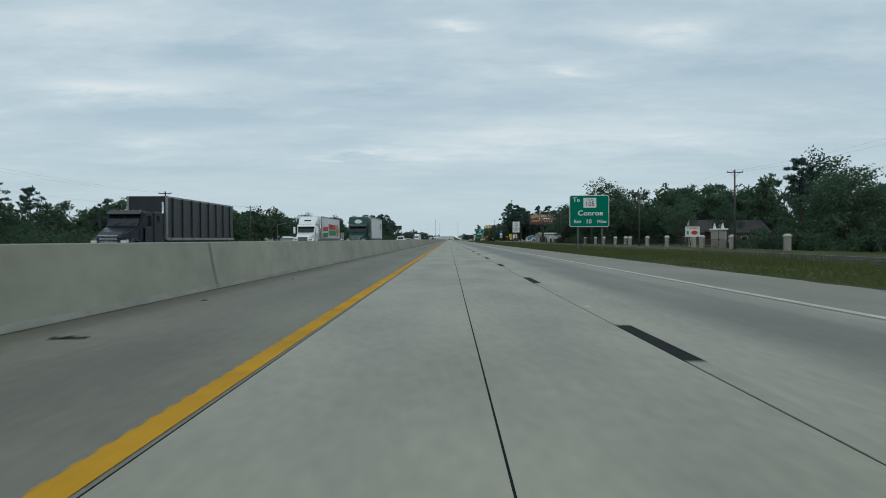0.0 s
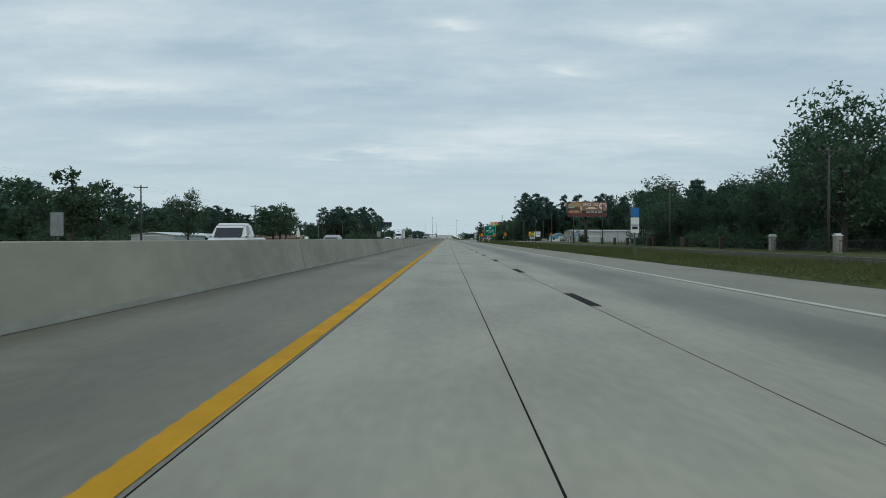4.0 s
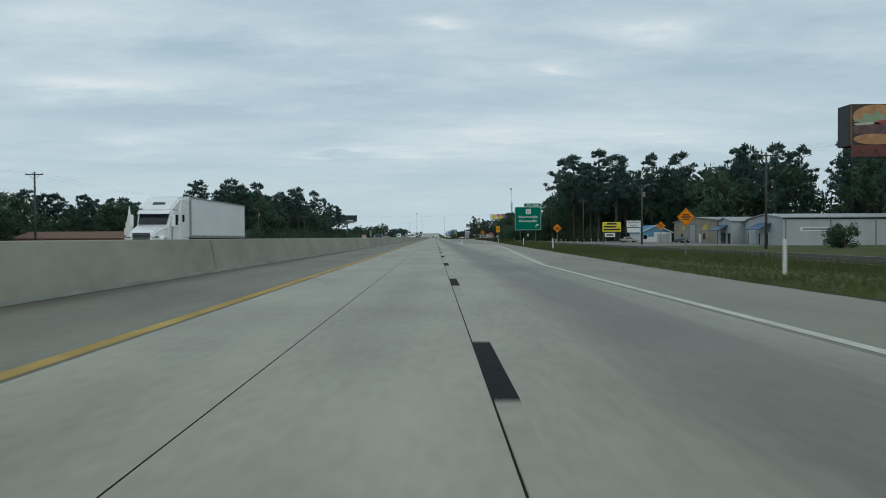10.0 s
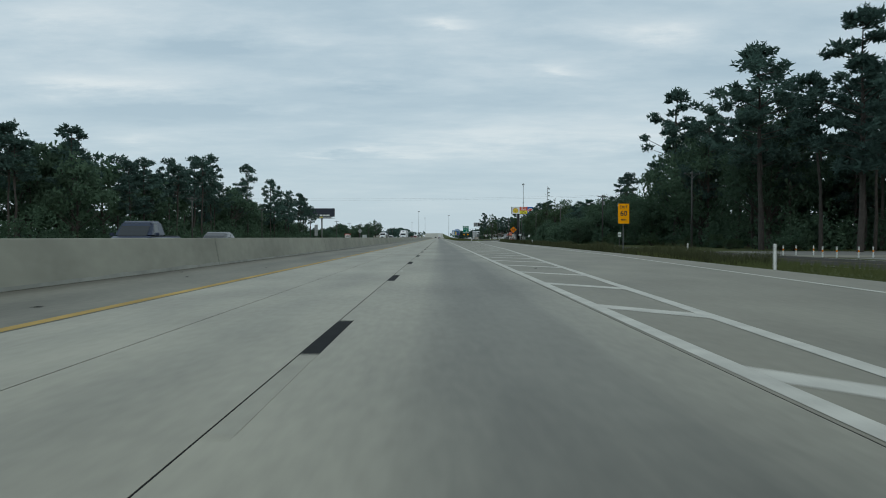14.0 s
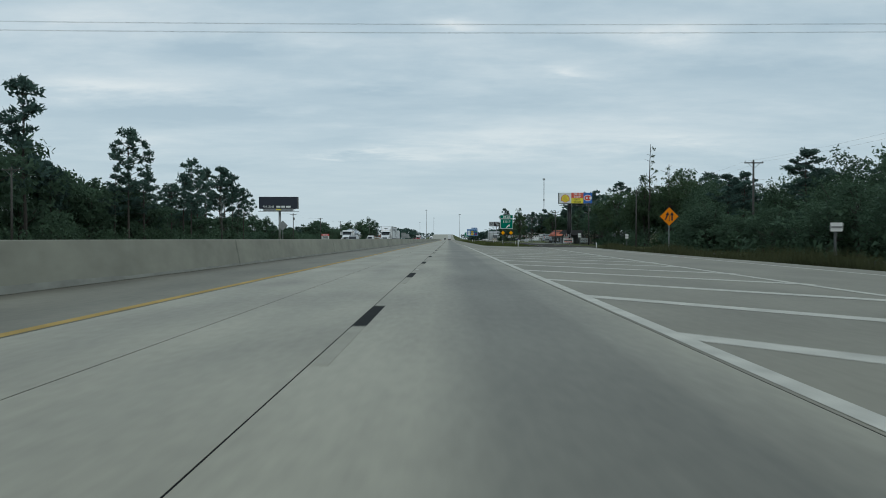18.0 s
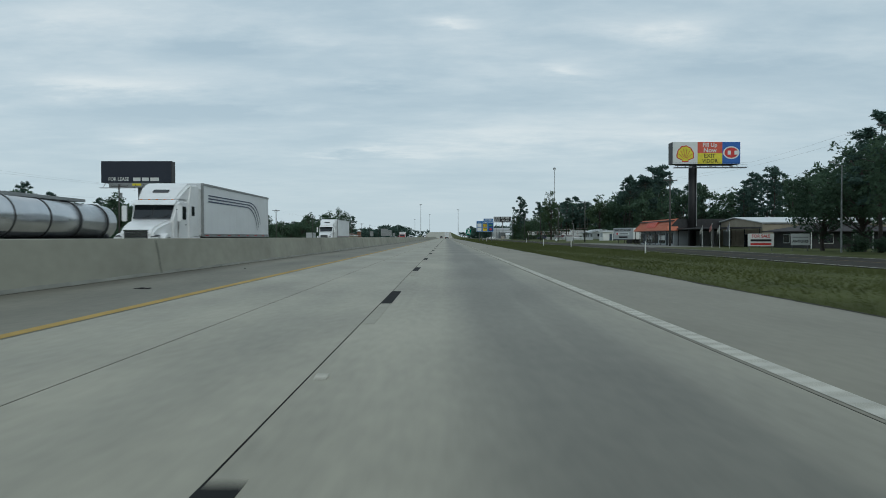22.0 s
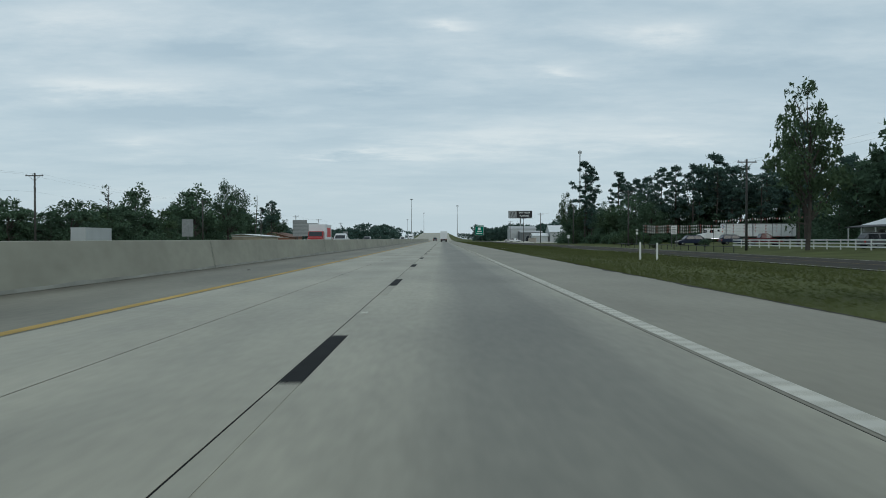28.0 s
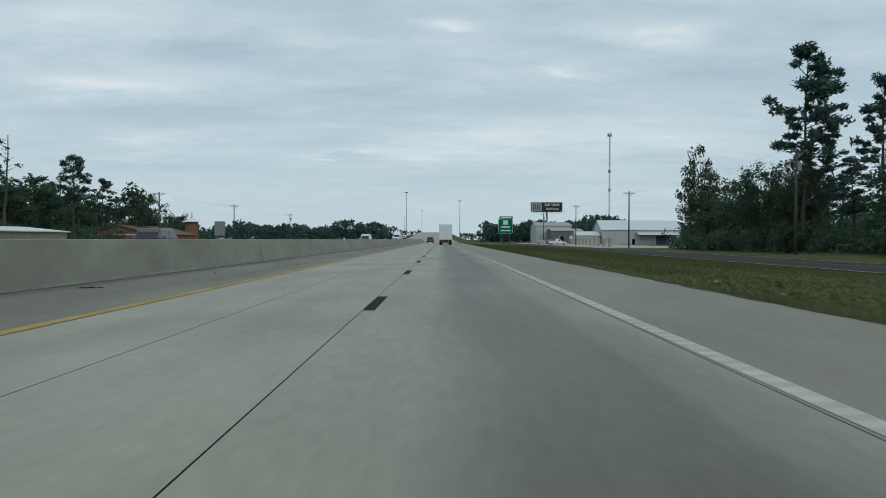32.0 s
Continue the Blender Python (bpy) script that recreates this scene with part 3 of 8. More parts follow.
# dark runs below the joints
for k, ya in enumerate(CASTS[1:-6]):
    bm = bmesh.new()
    lv, rv = [], []
    for i in range(9):
        z = 0.03 + 0.125 * i
        mid = 0.05 * noise.noise((k * 3.1, z * 2.2, 0))
        wd_ = 0.035 + 0.05 * abs(noise.noise((k * 1.7, z * 3.0, 5)))
        lv.append(bm.verts.new(on_face(ya + mid - wd_, z)))
        rv.append(bm.verts.new(on_face(ya + mid + wd_, z)))
    for i in range(8):
        bm.faces.new((lv[i], rv[i], rv[i + 1], lv[i + 1]))
    part("joint_stain", bm, stain, barrier)
for ya, yb in ((Y0, 375), (770, Y1)):
    yy = [y for y in ys if ya <= y < yb]
    stripe("dirt_fringe", [(GRASS_EDGE - 0.05 - 0.3 * abs(noise.noise((5, y * 0.35, 3))), y) for y in yy], [(GRASS_EDGE + 0.02, y) for y in yy], dark_soil, highway, 0.004)
debris_rng = random.Random(11)
for k in range(95):
    dx, dy = debris_rng.uniform(-7.1, -4.3), debris_rng.uniform(0, 1300)
    if debris_rng.random() < 0.25:
        dx = debris_rng.uniform(4.4, 6.7)
    sz = debris_rng.uniform(0.025, 0.085)
    bm = bmesh.new()
    add_prism(bm, [(-sz, 0.0), (sz, 0.0), (sz * 0.8, 0.012), (sz * 0.1, 0.02), (-sz * 0.4, 0.012), (-sz * 0.9, 0.008)], "y", -sz * 0.22, sz * 0.25)
    ob = part("road_debris", bm, rubber)
    ob.matrix_world = pose(dx, dy, 0.0, 0, 0, debris_rng.uniform(0, 180))
    tagged(ob, "scrap of black tyre rubber lying on concrete", "debris", "road debris")
# longer tyre shreds on the shoulders
for dx, dy, ln, rz in ((6.0, 1119.5, 0.5, 4), (5.3, 1120.4, 0.2, 20), (-6.4, 8.6, 0.2, 12), (-5.4, 803, 0.18, 170), (-6.5, 1158, 0.25, 25), (-5.9, 1094.6, 0.25, 5)):
    bm = bmesh.new()
    add_prism(bm, [(-ln, 0.0), (ln, 0.0), (ln * 0.9, 0.02), (ln * 0.45, 0.012), (ln * 0.1, 0.035), (-ln * 0.5, 0.015), (-ln * 0.9, 0.03)], "y", -0.05, 0.04)
    ob = part("tyre_shred", bm, rubber)
    ob.matrix_world = pose(dx, dy, 0.0, 0, 0, rz)
    tagged(ob, "long torn strip of black tyre tread on concrete", "debris", "road debris")
# pale litter caught in the verge
litter_mat = material("pale_litter", (0.55, 0.56, 0.52), 0.7, vary=0.2, scale=4)
for dx, dy in ((9.2, 338), (8.6, 344), (8.4, 231), (8.9, 912), (9.6, 915), (8.2, 1089), (9.0, 1092), (8.8, 1093), (8.3, 1157), (8.7, 1162), (8.1, 845), (9.4, 470)):
    bm = bmesh.new()
    sz = debris_rng.uniform(0.03, 0.075)
    bmesh.ops.create_icosphere(bm, subdivisions=1, radius=sz)
    for v in bm.verts:
        v.co *= debris_rng.uniform(0.5, 1.2)
        v.co.z *= 0.5
    ob = part("litter", bm, litter_mat)
    ob.matrix_world = pose(dx, dy, ground_z(dx) + 0.07, 0, 0, debris_rng.uniform(0, 180))
    tagged(ob, "crumpled pale scrap of litter in the grass", "litter", "verge litter")
# grass blades on the verge beside the shoulder
def up_facing(me):
    """Grass shades like the sward it makes, not blade by blade."""
    me.normals_split_custom_set_from_vertices(np.tile((-0.1, -0.25, 0.963), (len(me.vertices), 1)))
    return me


def faced(a):
    """Turns a blade's heading so that its front lies towards oncoming traffic."""
    return np.where(0.9 * np.cos(a) - 0.4 * np.sin(a) < 0, a + np.pi, a)


def blades(name, n, xa, xb, ya, yb, hgt, wid, label, mat=None):
    y = RNG0.uniform(ya, yb, n)
    x = xa + (xb - xa) * RNG0.random(n) ** 2.3
    x = np.where((y > 380) & (y < 770), x + np.interp(y, [380, 429, 497, 547, 600, 666, 720, 765], [0, 2.0, 4.9, 7.5, 8.9, 10.1, 12.5, 4.0]), x)
    keep = ~((y > 760) & (y < 816) & (x > np.interp(y, [760, 769, 785, 800, 816], [9.6, 11.6, 15.2, 18.6, 21.8]) - 0.2)) & (x < 21.8)
    x, y = x[keep], y[keep]
    n = len(x)
    z = np.interp(x, [7.1, 9, 20, 34], [-0.05, -0.11, -0.5, -0.55])
    tall = hgt * (0.45 + RNG0.random(n)) * (0.7 + 0.5 * np.sin(y * 0.13) * np.sin(x * 0.9 + y * 0.031))
    a = faced(RNG0.random(n) * 6.283)
    lean = RNG0.normal(0, 0.55, (n, 2)) * tall[:, None]
    w = wid * (0.6 + 0.8 * RNG0.random(n))
    base = np.c_[x, y, z]
    dx = np.c_[np.cos(a) * w, np.sin(a) * w, np.zeros(n)]
    top = base + np.c_[lean, tall]
    v = np.stack([base - dx, base + dx, top], axis=1).reshape(-1, 3)
    ob = new(name, up_facing(array_mesh(name, v, np.arange(n * 3).reshape(-1, 3), mat or blade_mat)))
    return tagged(ob, label, "grass", kind="stuff")


RNG0 = np.random.default_rng(3)
blades("verge_grass", 250000, 7.05, 21.5, -5, 1330, 0.17, 0.013, "uneven green verge grass along the shoulder")
blades("tall_verge_weeds", 3500, 7.1, 19, -5, 1330, 0.20, 0.016, "taller weeds scattered through the verge")
# taller uncut grass on the far half of the verge, hiding most of the frontage road
def rank_grass(name, n, xa, xb, ya, yb, hgt, label):
    y, x = RNG0.uniform(ya, yb, n), RNG0.uniform(xa, xb, n)
    keep = ~((y > 375) & (y < 769) & (x < np.interp(y, [375, 429, 497, 547, 600, 666, 720, 769], [8, 10, 13, 15.6, 17, 18.2, 20.4, 23])))
    keep &= ~((y >= 769) & (y < 816) & (x > np.interp(y, [769, 785, 800, 816], [11.6, 15.2, 18.6, 21.8]) - 0.2))
    x, y = x[keep], y[keep]
    n = len(x)
    tall = hgt * (0.30 + 0.70 * (x - xa) / (xb - xa)) * (0.5 + 0.8 * RNG0.random(n)) * (0.72 + 0.4 * np.sin(y * 0.09 + x * 0.7) * np.sin(y * 0.021))
    a = faced(RNG0.random(n) * 6.283)
    base = np.c_[x, y, np.interp(x, [7.1, 9, 20, 34], [-0.05, -0.11, -0.5, -0.55])]
    dx = np.c_[np.cos(a), np.sin(a), np.zeros(n)] * (0.022 + 0.02 * RNG0.random(n))[:, None]
    tip = base + np.c_[RNG0.normal(0, 0.09, (n, 2)), tall]
    ob = new(name, up_facing(array_mesh(name, np.stack([base - dx, base + dx, tip], axis=1).reshape(-1, 3), np.arange(n * 3).reshape(-1, 3), blade_mat)))
    return tagged(ob, label, "grass", kind="stuff")


rank_grass("rank_grass", 120000, 8.2, 21.9, -5, 560, 0.60, "tall uncut grass before the frontage road")
rank_grass("rank_grass", 110000, 8.2, 21.9, 769, 1330, 0.30, "uncut grass before the frontage road")
# rank tufts round the gore sign
gy_ = RNG0.uniform(769.2, 792, 9000)
gx_ = RNG0.uniform(7.3, 12.2, 9000) + (gy_ - 769) * 0.05
gh = 0.62 * (0.35 + RNG0.random(9000)) * (0.7 + 0.5 * np.sin(gx_ * 1.7) * np.cos(gy_ * 0.8))
ga = RNG0.random(9000) * 6.283
gb = np.c_[gx_, gy_, np.interp(gx_, [7.1, 9, 20], [-0.05, -0.1, -0.48])]
gd = np.c_[np.cos(ga), np.sin(ga), np.zeros(9000)] * 0.018
tufts = new("gore_tufts", array_mesh("gore_tufts", np.stack([gb - gd, gb + gd, gb + np.c_[RNG0.normal(0, 0.14, (9000, 2)), gh]], axis=1).reshape(-1, 3), np.arange(27000).reshape(-1, 3), blade_mat))
tagged(tufts, "tall rank grass round the gore sign posts", "grass", kind="stuff")
# rank weeds between the ramp and the frontage road
n = 60000
wy = RNG0.uniform(540, 748, n)
wx = np.interp(wy, [540, 600, 666, 748], [16.2, 17.6, 18.6, 20.8]) + 3.4 * RNG0.random(n) ** 1.3
wz = np.full(n, -0.5)
wh = 0.95 * (0.4 + RNG0.random(n)) * (0.75 + 0.35 * np.sin(wy * 0.33) * np.sin(wy * 0.071 + wx))
wa = RNG0.random(n) * 6.283
wb = np.c_[wx, wy, wz]
wd = np.c_[np.cos(wa), np.sin(wa), np.zeros(n)] * 0.03
wtop = wb + np.c_[RNG0.normal(0, 0.2, (n, 2)), wh]
weeds = new("ramp_weeds", array_mesh("ramp_weeds", np.stack([wb - wd, wb + wd, wtop], axis=1).reshape(-1, 3), np.arange(n * 3).reshape(-1, 3), weed_mat))
tagged(weeds, "rank brownish weeds between ramp and frontage road", "weeds", kind="stuff")

# ---- trees ----
RNG = np.random.default_rng(7)


def leaf_cloud(centres, radii, count, size, rng):
    """Small leaf plates scattered through ellipsoids; two triangles each."""
    c = np.repeat(np.array(centres, float), count, axis=0)
    r = np.repeat(np.array(radii, float), count, axis=0)
    n = len(c)
    d = rng.normal(size=(n, 3))
    d /= np.linalg.norm(d, axis=1)[:, None]
    p = c + d * r * (rng.random(n) ** 0.45)[:, None]
    a = rng.normal(size=(n, 3))
    a /= np.linalg.norm(a, axis=1)[:, None]
    b = np.cross(a, rng.normal(size=(n, 3)))
    b /= np.linalg.norm(b, axis=1)[:, None]
    s = size * (0.55 + 0.9 * rng.random(n))[:, None]
    v = np.stack([p - a * s * 0.55 - b * s * 0.3, p - a * s * 0.35 + b * s * 0.35, p + a * s * 0.65], axis=1).reshape(-1, 3)
    f = np.arange(n * 3).reshape(-1, 3)
    return v, f


def limb_bm(bm, p0, p1, r0, r1, bends, n, rng, wobble):
    p0, p1 = Vector(p0), Vector(p1)
    pts = [p0.lerp(p1, i / bends) + Vector((rng.normal(), rng.normal(), 0)) * wobble * (0 < i < bends) for i in range(bends + 1)]
    for i in range(bends):
        add_tube(bm, pts[i], pts[i + 1], r0 + (r1 - r0) * i / bends, r0 + (r1 - r0) * (i + 1) / bends, n)


def needle_cloud(centres, radii, count, size, rng):
    """Long thin needle sprays that point outwards and up from flat tufts; one triangle each."""
    c = np.repeat(np.array(centres, float), count, axis=0)
    r = np.repeat(np.array(radii, float), count, axis=0)
    n = len(c)
    d = rng.normal(size=(n, 3))
    d /= np.linalg.norm(d, axis=1)[:, None]
    p = c + d * r * (rng.random(n) ** 0.5)[:, None]
    a = d * (1.0, 1.0, 0.55) + (0, 0, 0.35) + rng.normal(size=(n, 3)) * 0.7
    a /= np.linalg.norm(a, axis=1)[:, None]
    b = np.cross(a, rng.normal(size=(n, 3)))
    b /= np.linalg.norm(b, axis=1)[:, None]
    s = size * (0.6 + 0.8 * rng.random(n))[:, None]
    v = np.stack([p - a * s * 0.4 - b * s * 0.3, p - a * s * 0.35 + b * s * 0.3, p + a * s * 0.75], axis=1).reshape(-1, 3)
    return v, np.arange(n * 3).reshape(-1, 3)


def pine_meshes(seed, h, spread, bare, clumps, leaves, size=0.42):
    """Straight stem, bare below; whorled limbs that carry flat tufts with gaps between the layers."""
    rng = np.random.default_rng(seed)
    tr, lm = bmesh.new(), bmesh.new()
    lean = Vector((rng.normal() * 0.02 * h, rng.normal() * 0.02 * h, 0))
    limb_bm(tr, (0, 0, -0.3), Vector((0, 0, h * 0.96)) + lean, 0.011 * h + 0.05, 0.035, 5, 7, rng, 0.12)
    add_tube(lm, Vector((0, 0, h * bare * 0.9)), Vector((0, 0, h * 0.97)) + lean, 0.09, 0.03, 4)
    cs, rs = [], []
    layers = max(6, clumps // 4)
    for i in range(clumps):
        u = (i % layers + 0.5 + rng.normal() * 0.34) / layers
        u = min(0.99, max(0.02, u))
        z = h * (bare + (0.97 - bare) * u)
        reach = spread * (0.55 + 0.6 * math.sin(3.14 * min(1.0, u * 0.85 + 0.12))) * (1.0 - 0.5 * u ** 4) * (0.2 + 0.75 * rng.random())
        ang = rng.random() * 6.283
        tip = Vector((math.cos(ang) * reach, math.sin(ang) * reach, min(z + reach * 0.18 + rng.normal() * 0.25, h * 0.98))) + lean * u
        root = Vector((0, 0, z - reach * 0.12)) + lean * u
        add_tube(lm, root, tip, 0.065, 0.025, 3)
        sz = (0.5 + 0.6 * rng.random()) * spread * 0.25
        cs.append(tuple(tip))
        rs.append((sz, sz, sz * 0.62))
        if reach > spread * 0.45 and rng.random() < 0.6:
            half = root.lerp(tip, 0.5 + 0.15 * rng.random()) + Vector((rng.normal() * 0.3, rng.normal() * 0.3, 0.2))
            cs.append(tuple(half))
            rs.append((sz * 0.8, sz * 0.8, sz * 0.4))
    for k in range(3):
        cs.append((lean.x + rng.normal() * spread * 0.14, lean.y + rng.normal() * spread * 0.14, h * (0.955 + 0.015 * k)))
        rs.append((spread * 0.2, spread * 0.2, h * 0.025 + 0.2))
    v, f = needle_cloud(cs, rs, leaves, size, rng)
    return finish(tr, "trunk", bark), finish(lm, "branchwork", bark), array_mesh("crown", v, f, leaf_pine)


def oak_meshes(seed, h, spread, low, clumps, leaves, mat, size=0.5):
    rng = np.random.default_rng(seed)
    tr, lm = bmesh.new(), bmesh.new()
    limb_bm(tr, (0, 0, -0.3), (rng.normal() * 0.3, rng.normal() * 0.3, h * 0.72), 0.02 * h + 0.05, 0.06, 4, 8, rng, 0.15)
    cs, rs = [], []
    for i in range(clumps):
        d = rng.normal(size=3)
        d /= np.linalg.norm(d)
        q = 0.45 + 0.6 * rng.random()
        c = Vector((d[0] * spread * q, d[1] * spread * q, h * (low + (1 - low) * 0.5) + d[2] * h * (1 - low) * 0.46 * q))
        wide = 1.0 - 0.35 * max(0.0, (c.z / h - 0.6) / 0.4)
        c.x, c.y = c.x * wide, c.y * wide
        if i % 3 == 0:
            add_tube(lm, (0, 0, max(h * 0.15, c.z - spread * 0.7)), c, 0.10, 0.03, 3)
        sz = spread * (0.17 + 0.17 * rng.random())
        cs.append(tuple(c))
        rs.append((sz, sz, sz * 0.75))
    v, f = leaf_cloud(cs, rs, leaves, size, rng)
    return finish(tr, "trunk", bark), finish(lm, "branchwork", bark), array_mesh("crown", v, f, mat)


def finish(bm, name, mat):
    me = bpy.data.meshes.new(name)
    bm.to_mesh(me)
    bm.free()
    me.materials.append(mat)
    return me


PINES = [pine_meshes(100 + i, 20.0, 3.9 + 0.5 * (i % 3), 0.32 + 0.08 * (i % 4), 50, 64, 0.45) for i in range(8)]
OAKS = [oak_meshes(200 + i, 14.0, 5.2 + 0.5 * (i % 3), 0.10 + 0.03 * (i % 3), 92, 56, leaf_dark, 0.39) for i in range(5)]
LIGHTS = [oak_meshes(300 + i, 12.0, 4.0 + 0.4 * (i % 3), 0.10, 80, 54, leaf_light, 0.35) for i in range(3)]
FAR_PINES = [pine_meshes(130 + i, 20.0, 3.9 + 0.5 * (i % 3), 0.34 + 0.08 * (i % 4), 40, 34, 0.61) for i in range(5)]
FAR_OAKS = [oak_meshes(230 + i, 14.0, 5.2 + 0.5 * (i % 3), 0.10, 56, 36, leaf_dark, 0.66) for i in range(4)]
FAR_LIGHTS = [oak_meshes(330 + i, 12.0, 4.2, 0.10, 50, 40, leaf_light, 0.55) for i in range(2)]
FAR = {"p": FAR_PINES, "o": FAR_OAKS, "l": FAR_LIGHTS}
KINDS = {"p": ("pine_tree", PINES, 20.0, "tall dark green loblolly pine with a clumped crown", "pine tree"),
         "o": ("oak_tree", OAKS, 14.0, "broad dark green oak with a dense rounded crown", "oak tree"),
         "l": ("young_tree", LIGHTS, 12.0, "light green leafy roadside tree in spring leaf", "tree")}
tree_rng = random.Random(5)


def tree(kind, x, y, h, wide=1.0, variant=None):
    name, meshes, base, label, cat = KINDS[kind]
    if abs(x) > 61:
        meshes = FAR[kind]
    tri = meshes[tree_rng.randrange(len(meshes)) if variant is None else variant]
    s = h / base
    w = s ** 0.6 * wide
    ob = thing(name, Matrix.LocRotScale((x, y, ground_z(x, y)), Euler((0, 0, tree_rng.random() * 6.28)), (w, w, s)), label, cat, group="roadside trees")
    for pn, me in zip(("trunk", "branchwork", "crown"), tri):
        shared(pn, me, ob)
    return ob


# rows of trees: y from, y to, x from, x to, height from, to, spacing, kinds
ROWS = [
    # right-hand side
    (60, 130, 46, 62, 11, 16, 7.0, "oop"), (100, 200, 84, 100, 12, 16, 7, "oop"), (240, 330, 45, 60, 11, 15, 6.0, "ooop"), (215, 300, 76, 92, 16, 21, 6.0, "oop"), (300, 400, 60, 85, 12, 17, 9.0, "oop"),
    (330, 480, 98, 130, 17, 24, 4.5, "pppo"), (480, 580, 92, 125, 19, 26, 4.0, "pppo"), (594, 662, 48, 62, 19, 26, 4.5, "pppo"), (540, 640, 72, 94, 19, 26, 3.4, "ppo"), (598, 640, 60, 74, 14, 20, 5, "op"),
    (688, 762, 35.5, 39, 4.5, 8, 4.5, "ooo"), (662, 700, 46, 62, 12, 15, 4.5, "poo"), (664, 694, 41, 50, 8.5, 11, 3.5, "oo"), (700, 800, 46, 60, 10, 14, 4.6, "poop"), (804, 850, 43, 58, 13, 17.5, 5.0, "ooll"), (850, 930, 84, 104, 12, 17, 6, "opl"),
    (930, 1050, 88, 112, 15, 22, 5.0, "ppo"), (1040, 1105, 64, 90, 16, 22, 4.0, "ppo"), (1090, 1160, 76, 92, 15, 21, 6.0, "ppo"), (1182, 1202, 60, 86, 13, 17, 3.6, "ppo"), (1184, 1202, 68, 94, 16, 20, 1.7, "ppo"), (1140, 1166, 80, 94, 15, 19, 3.0, "ppo"),
    (1185, 1285, 44, 58, 8, 14, 5.5, "oolp"), (1290, 1500, 90, 130, 9, 15, 9, "olp"),
    # left-hand side
    (40, 190, -110, -84, 8.5, 11.5, 5.0, "oopl"), (190, 330, -104, -82, 10, 13.5, 5.0, "oopl"), (60, 330, -112, -90, 13, 16, 26.0, "p"), (330, 500, -122, -102, 12.5, 16, 4.2, "opp"),
    (500, 640, -135, -119, 13, 17, 3.6, "ppo"), (590, 640, -112, -96, 12, 16, 3.4, "ppo"), (600, 772, -78, -62, 15, 22, 4.6, "pppoo"), (772, 838, -80, -65, 12, 16, 2.8, "oop"), (836, 880, -80, -64, 8, 11, 5.5, "oop"),
    (900, 1130, -135, -105, 12, 17, 6.0, "oop"), (985, 1112, -82, -68, 5.5, 8, 5.0, "oop"), (1130, 1230, -76, -62, 7, 9.5, 4.5, "oolo"), (1230, 1330, -85, -64, 10, 14, 5.0, "oop"),
    (1330, 1500, -140, -110, 10, 15, 9.0, "op"),
]
FAR_WOOD = {(kind, pn): bmesh.new() for kind in "pol" for pn in ("trunk", "branchwork", "crown")}


def far_tree(kind, x, y, h, wide):
    """A tree of the distant woods, which are one uncounted mass."""
    s = h / KINDS[kind][2]
    w = s ** 0.6 * wide
    m = Matrix.LocRotScale((x, y, ground_z(x, y)), Euler((0, 0, tree_rng.random() * 6.28)), (w, w, s))
    for pn, me in zip(("trunk", "branchwork", "crown"), tree_rng.choice(FAR[kind])):
        placed_me = me.copy()
        placed_me.transform(m)
        FAR_WOOD[kind, pn].from_mesh(placed_me)
        bpy.data.meshes.remove(placed_me)


for ya, yb, xa, xb, ha, hb, step, kinds in ROWS:
    y = ya
    plant = far_tree if min(abs(xa), abs(xb)) >= 88 else tree
    while y < yb:
        plant(tree_rng.choice(kinds), tree_rng.uniform(xa, xb), y + tree_rng.uniform(-2, 2), tree_rng.uniform(ha, hb), tree_rng.uniform(0.85, 1.15))
        y += step * tree_rng.uniform(0.7, 1.3)
for (kind, pn), bm in FAR_WOOD.items():
    if not bm.verts:
        bm.free()
        continue
    ob = new("far_wood_" + pn, finish(bm, "far_wood_" + pn, FAR[kind][0][("trunk", "branchwork", "crown").index(pn)].materials[0]))
    tagged(ob, "distant dark mixed wood behind the roadside trees", "woodland", kind="stuff")
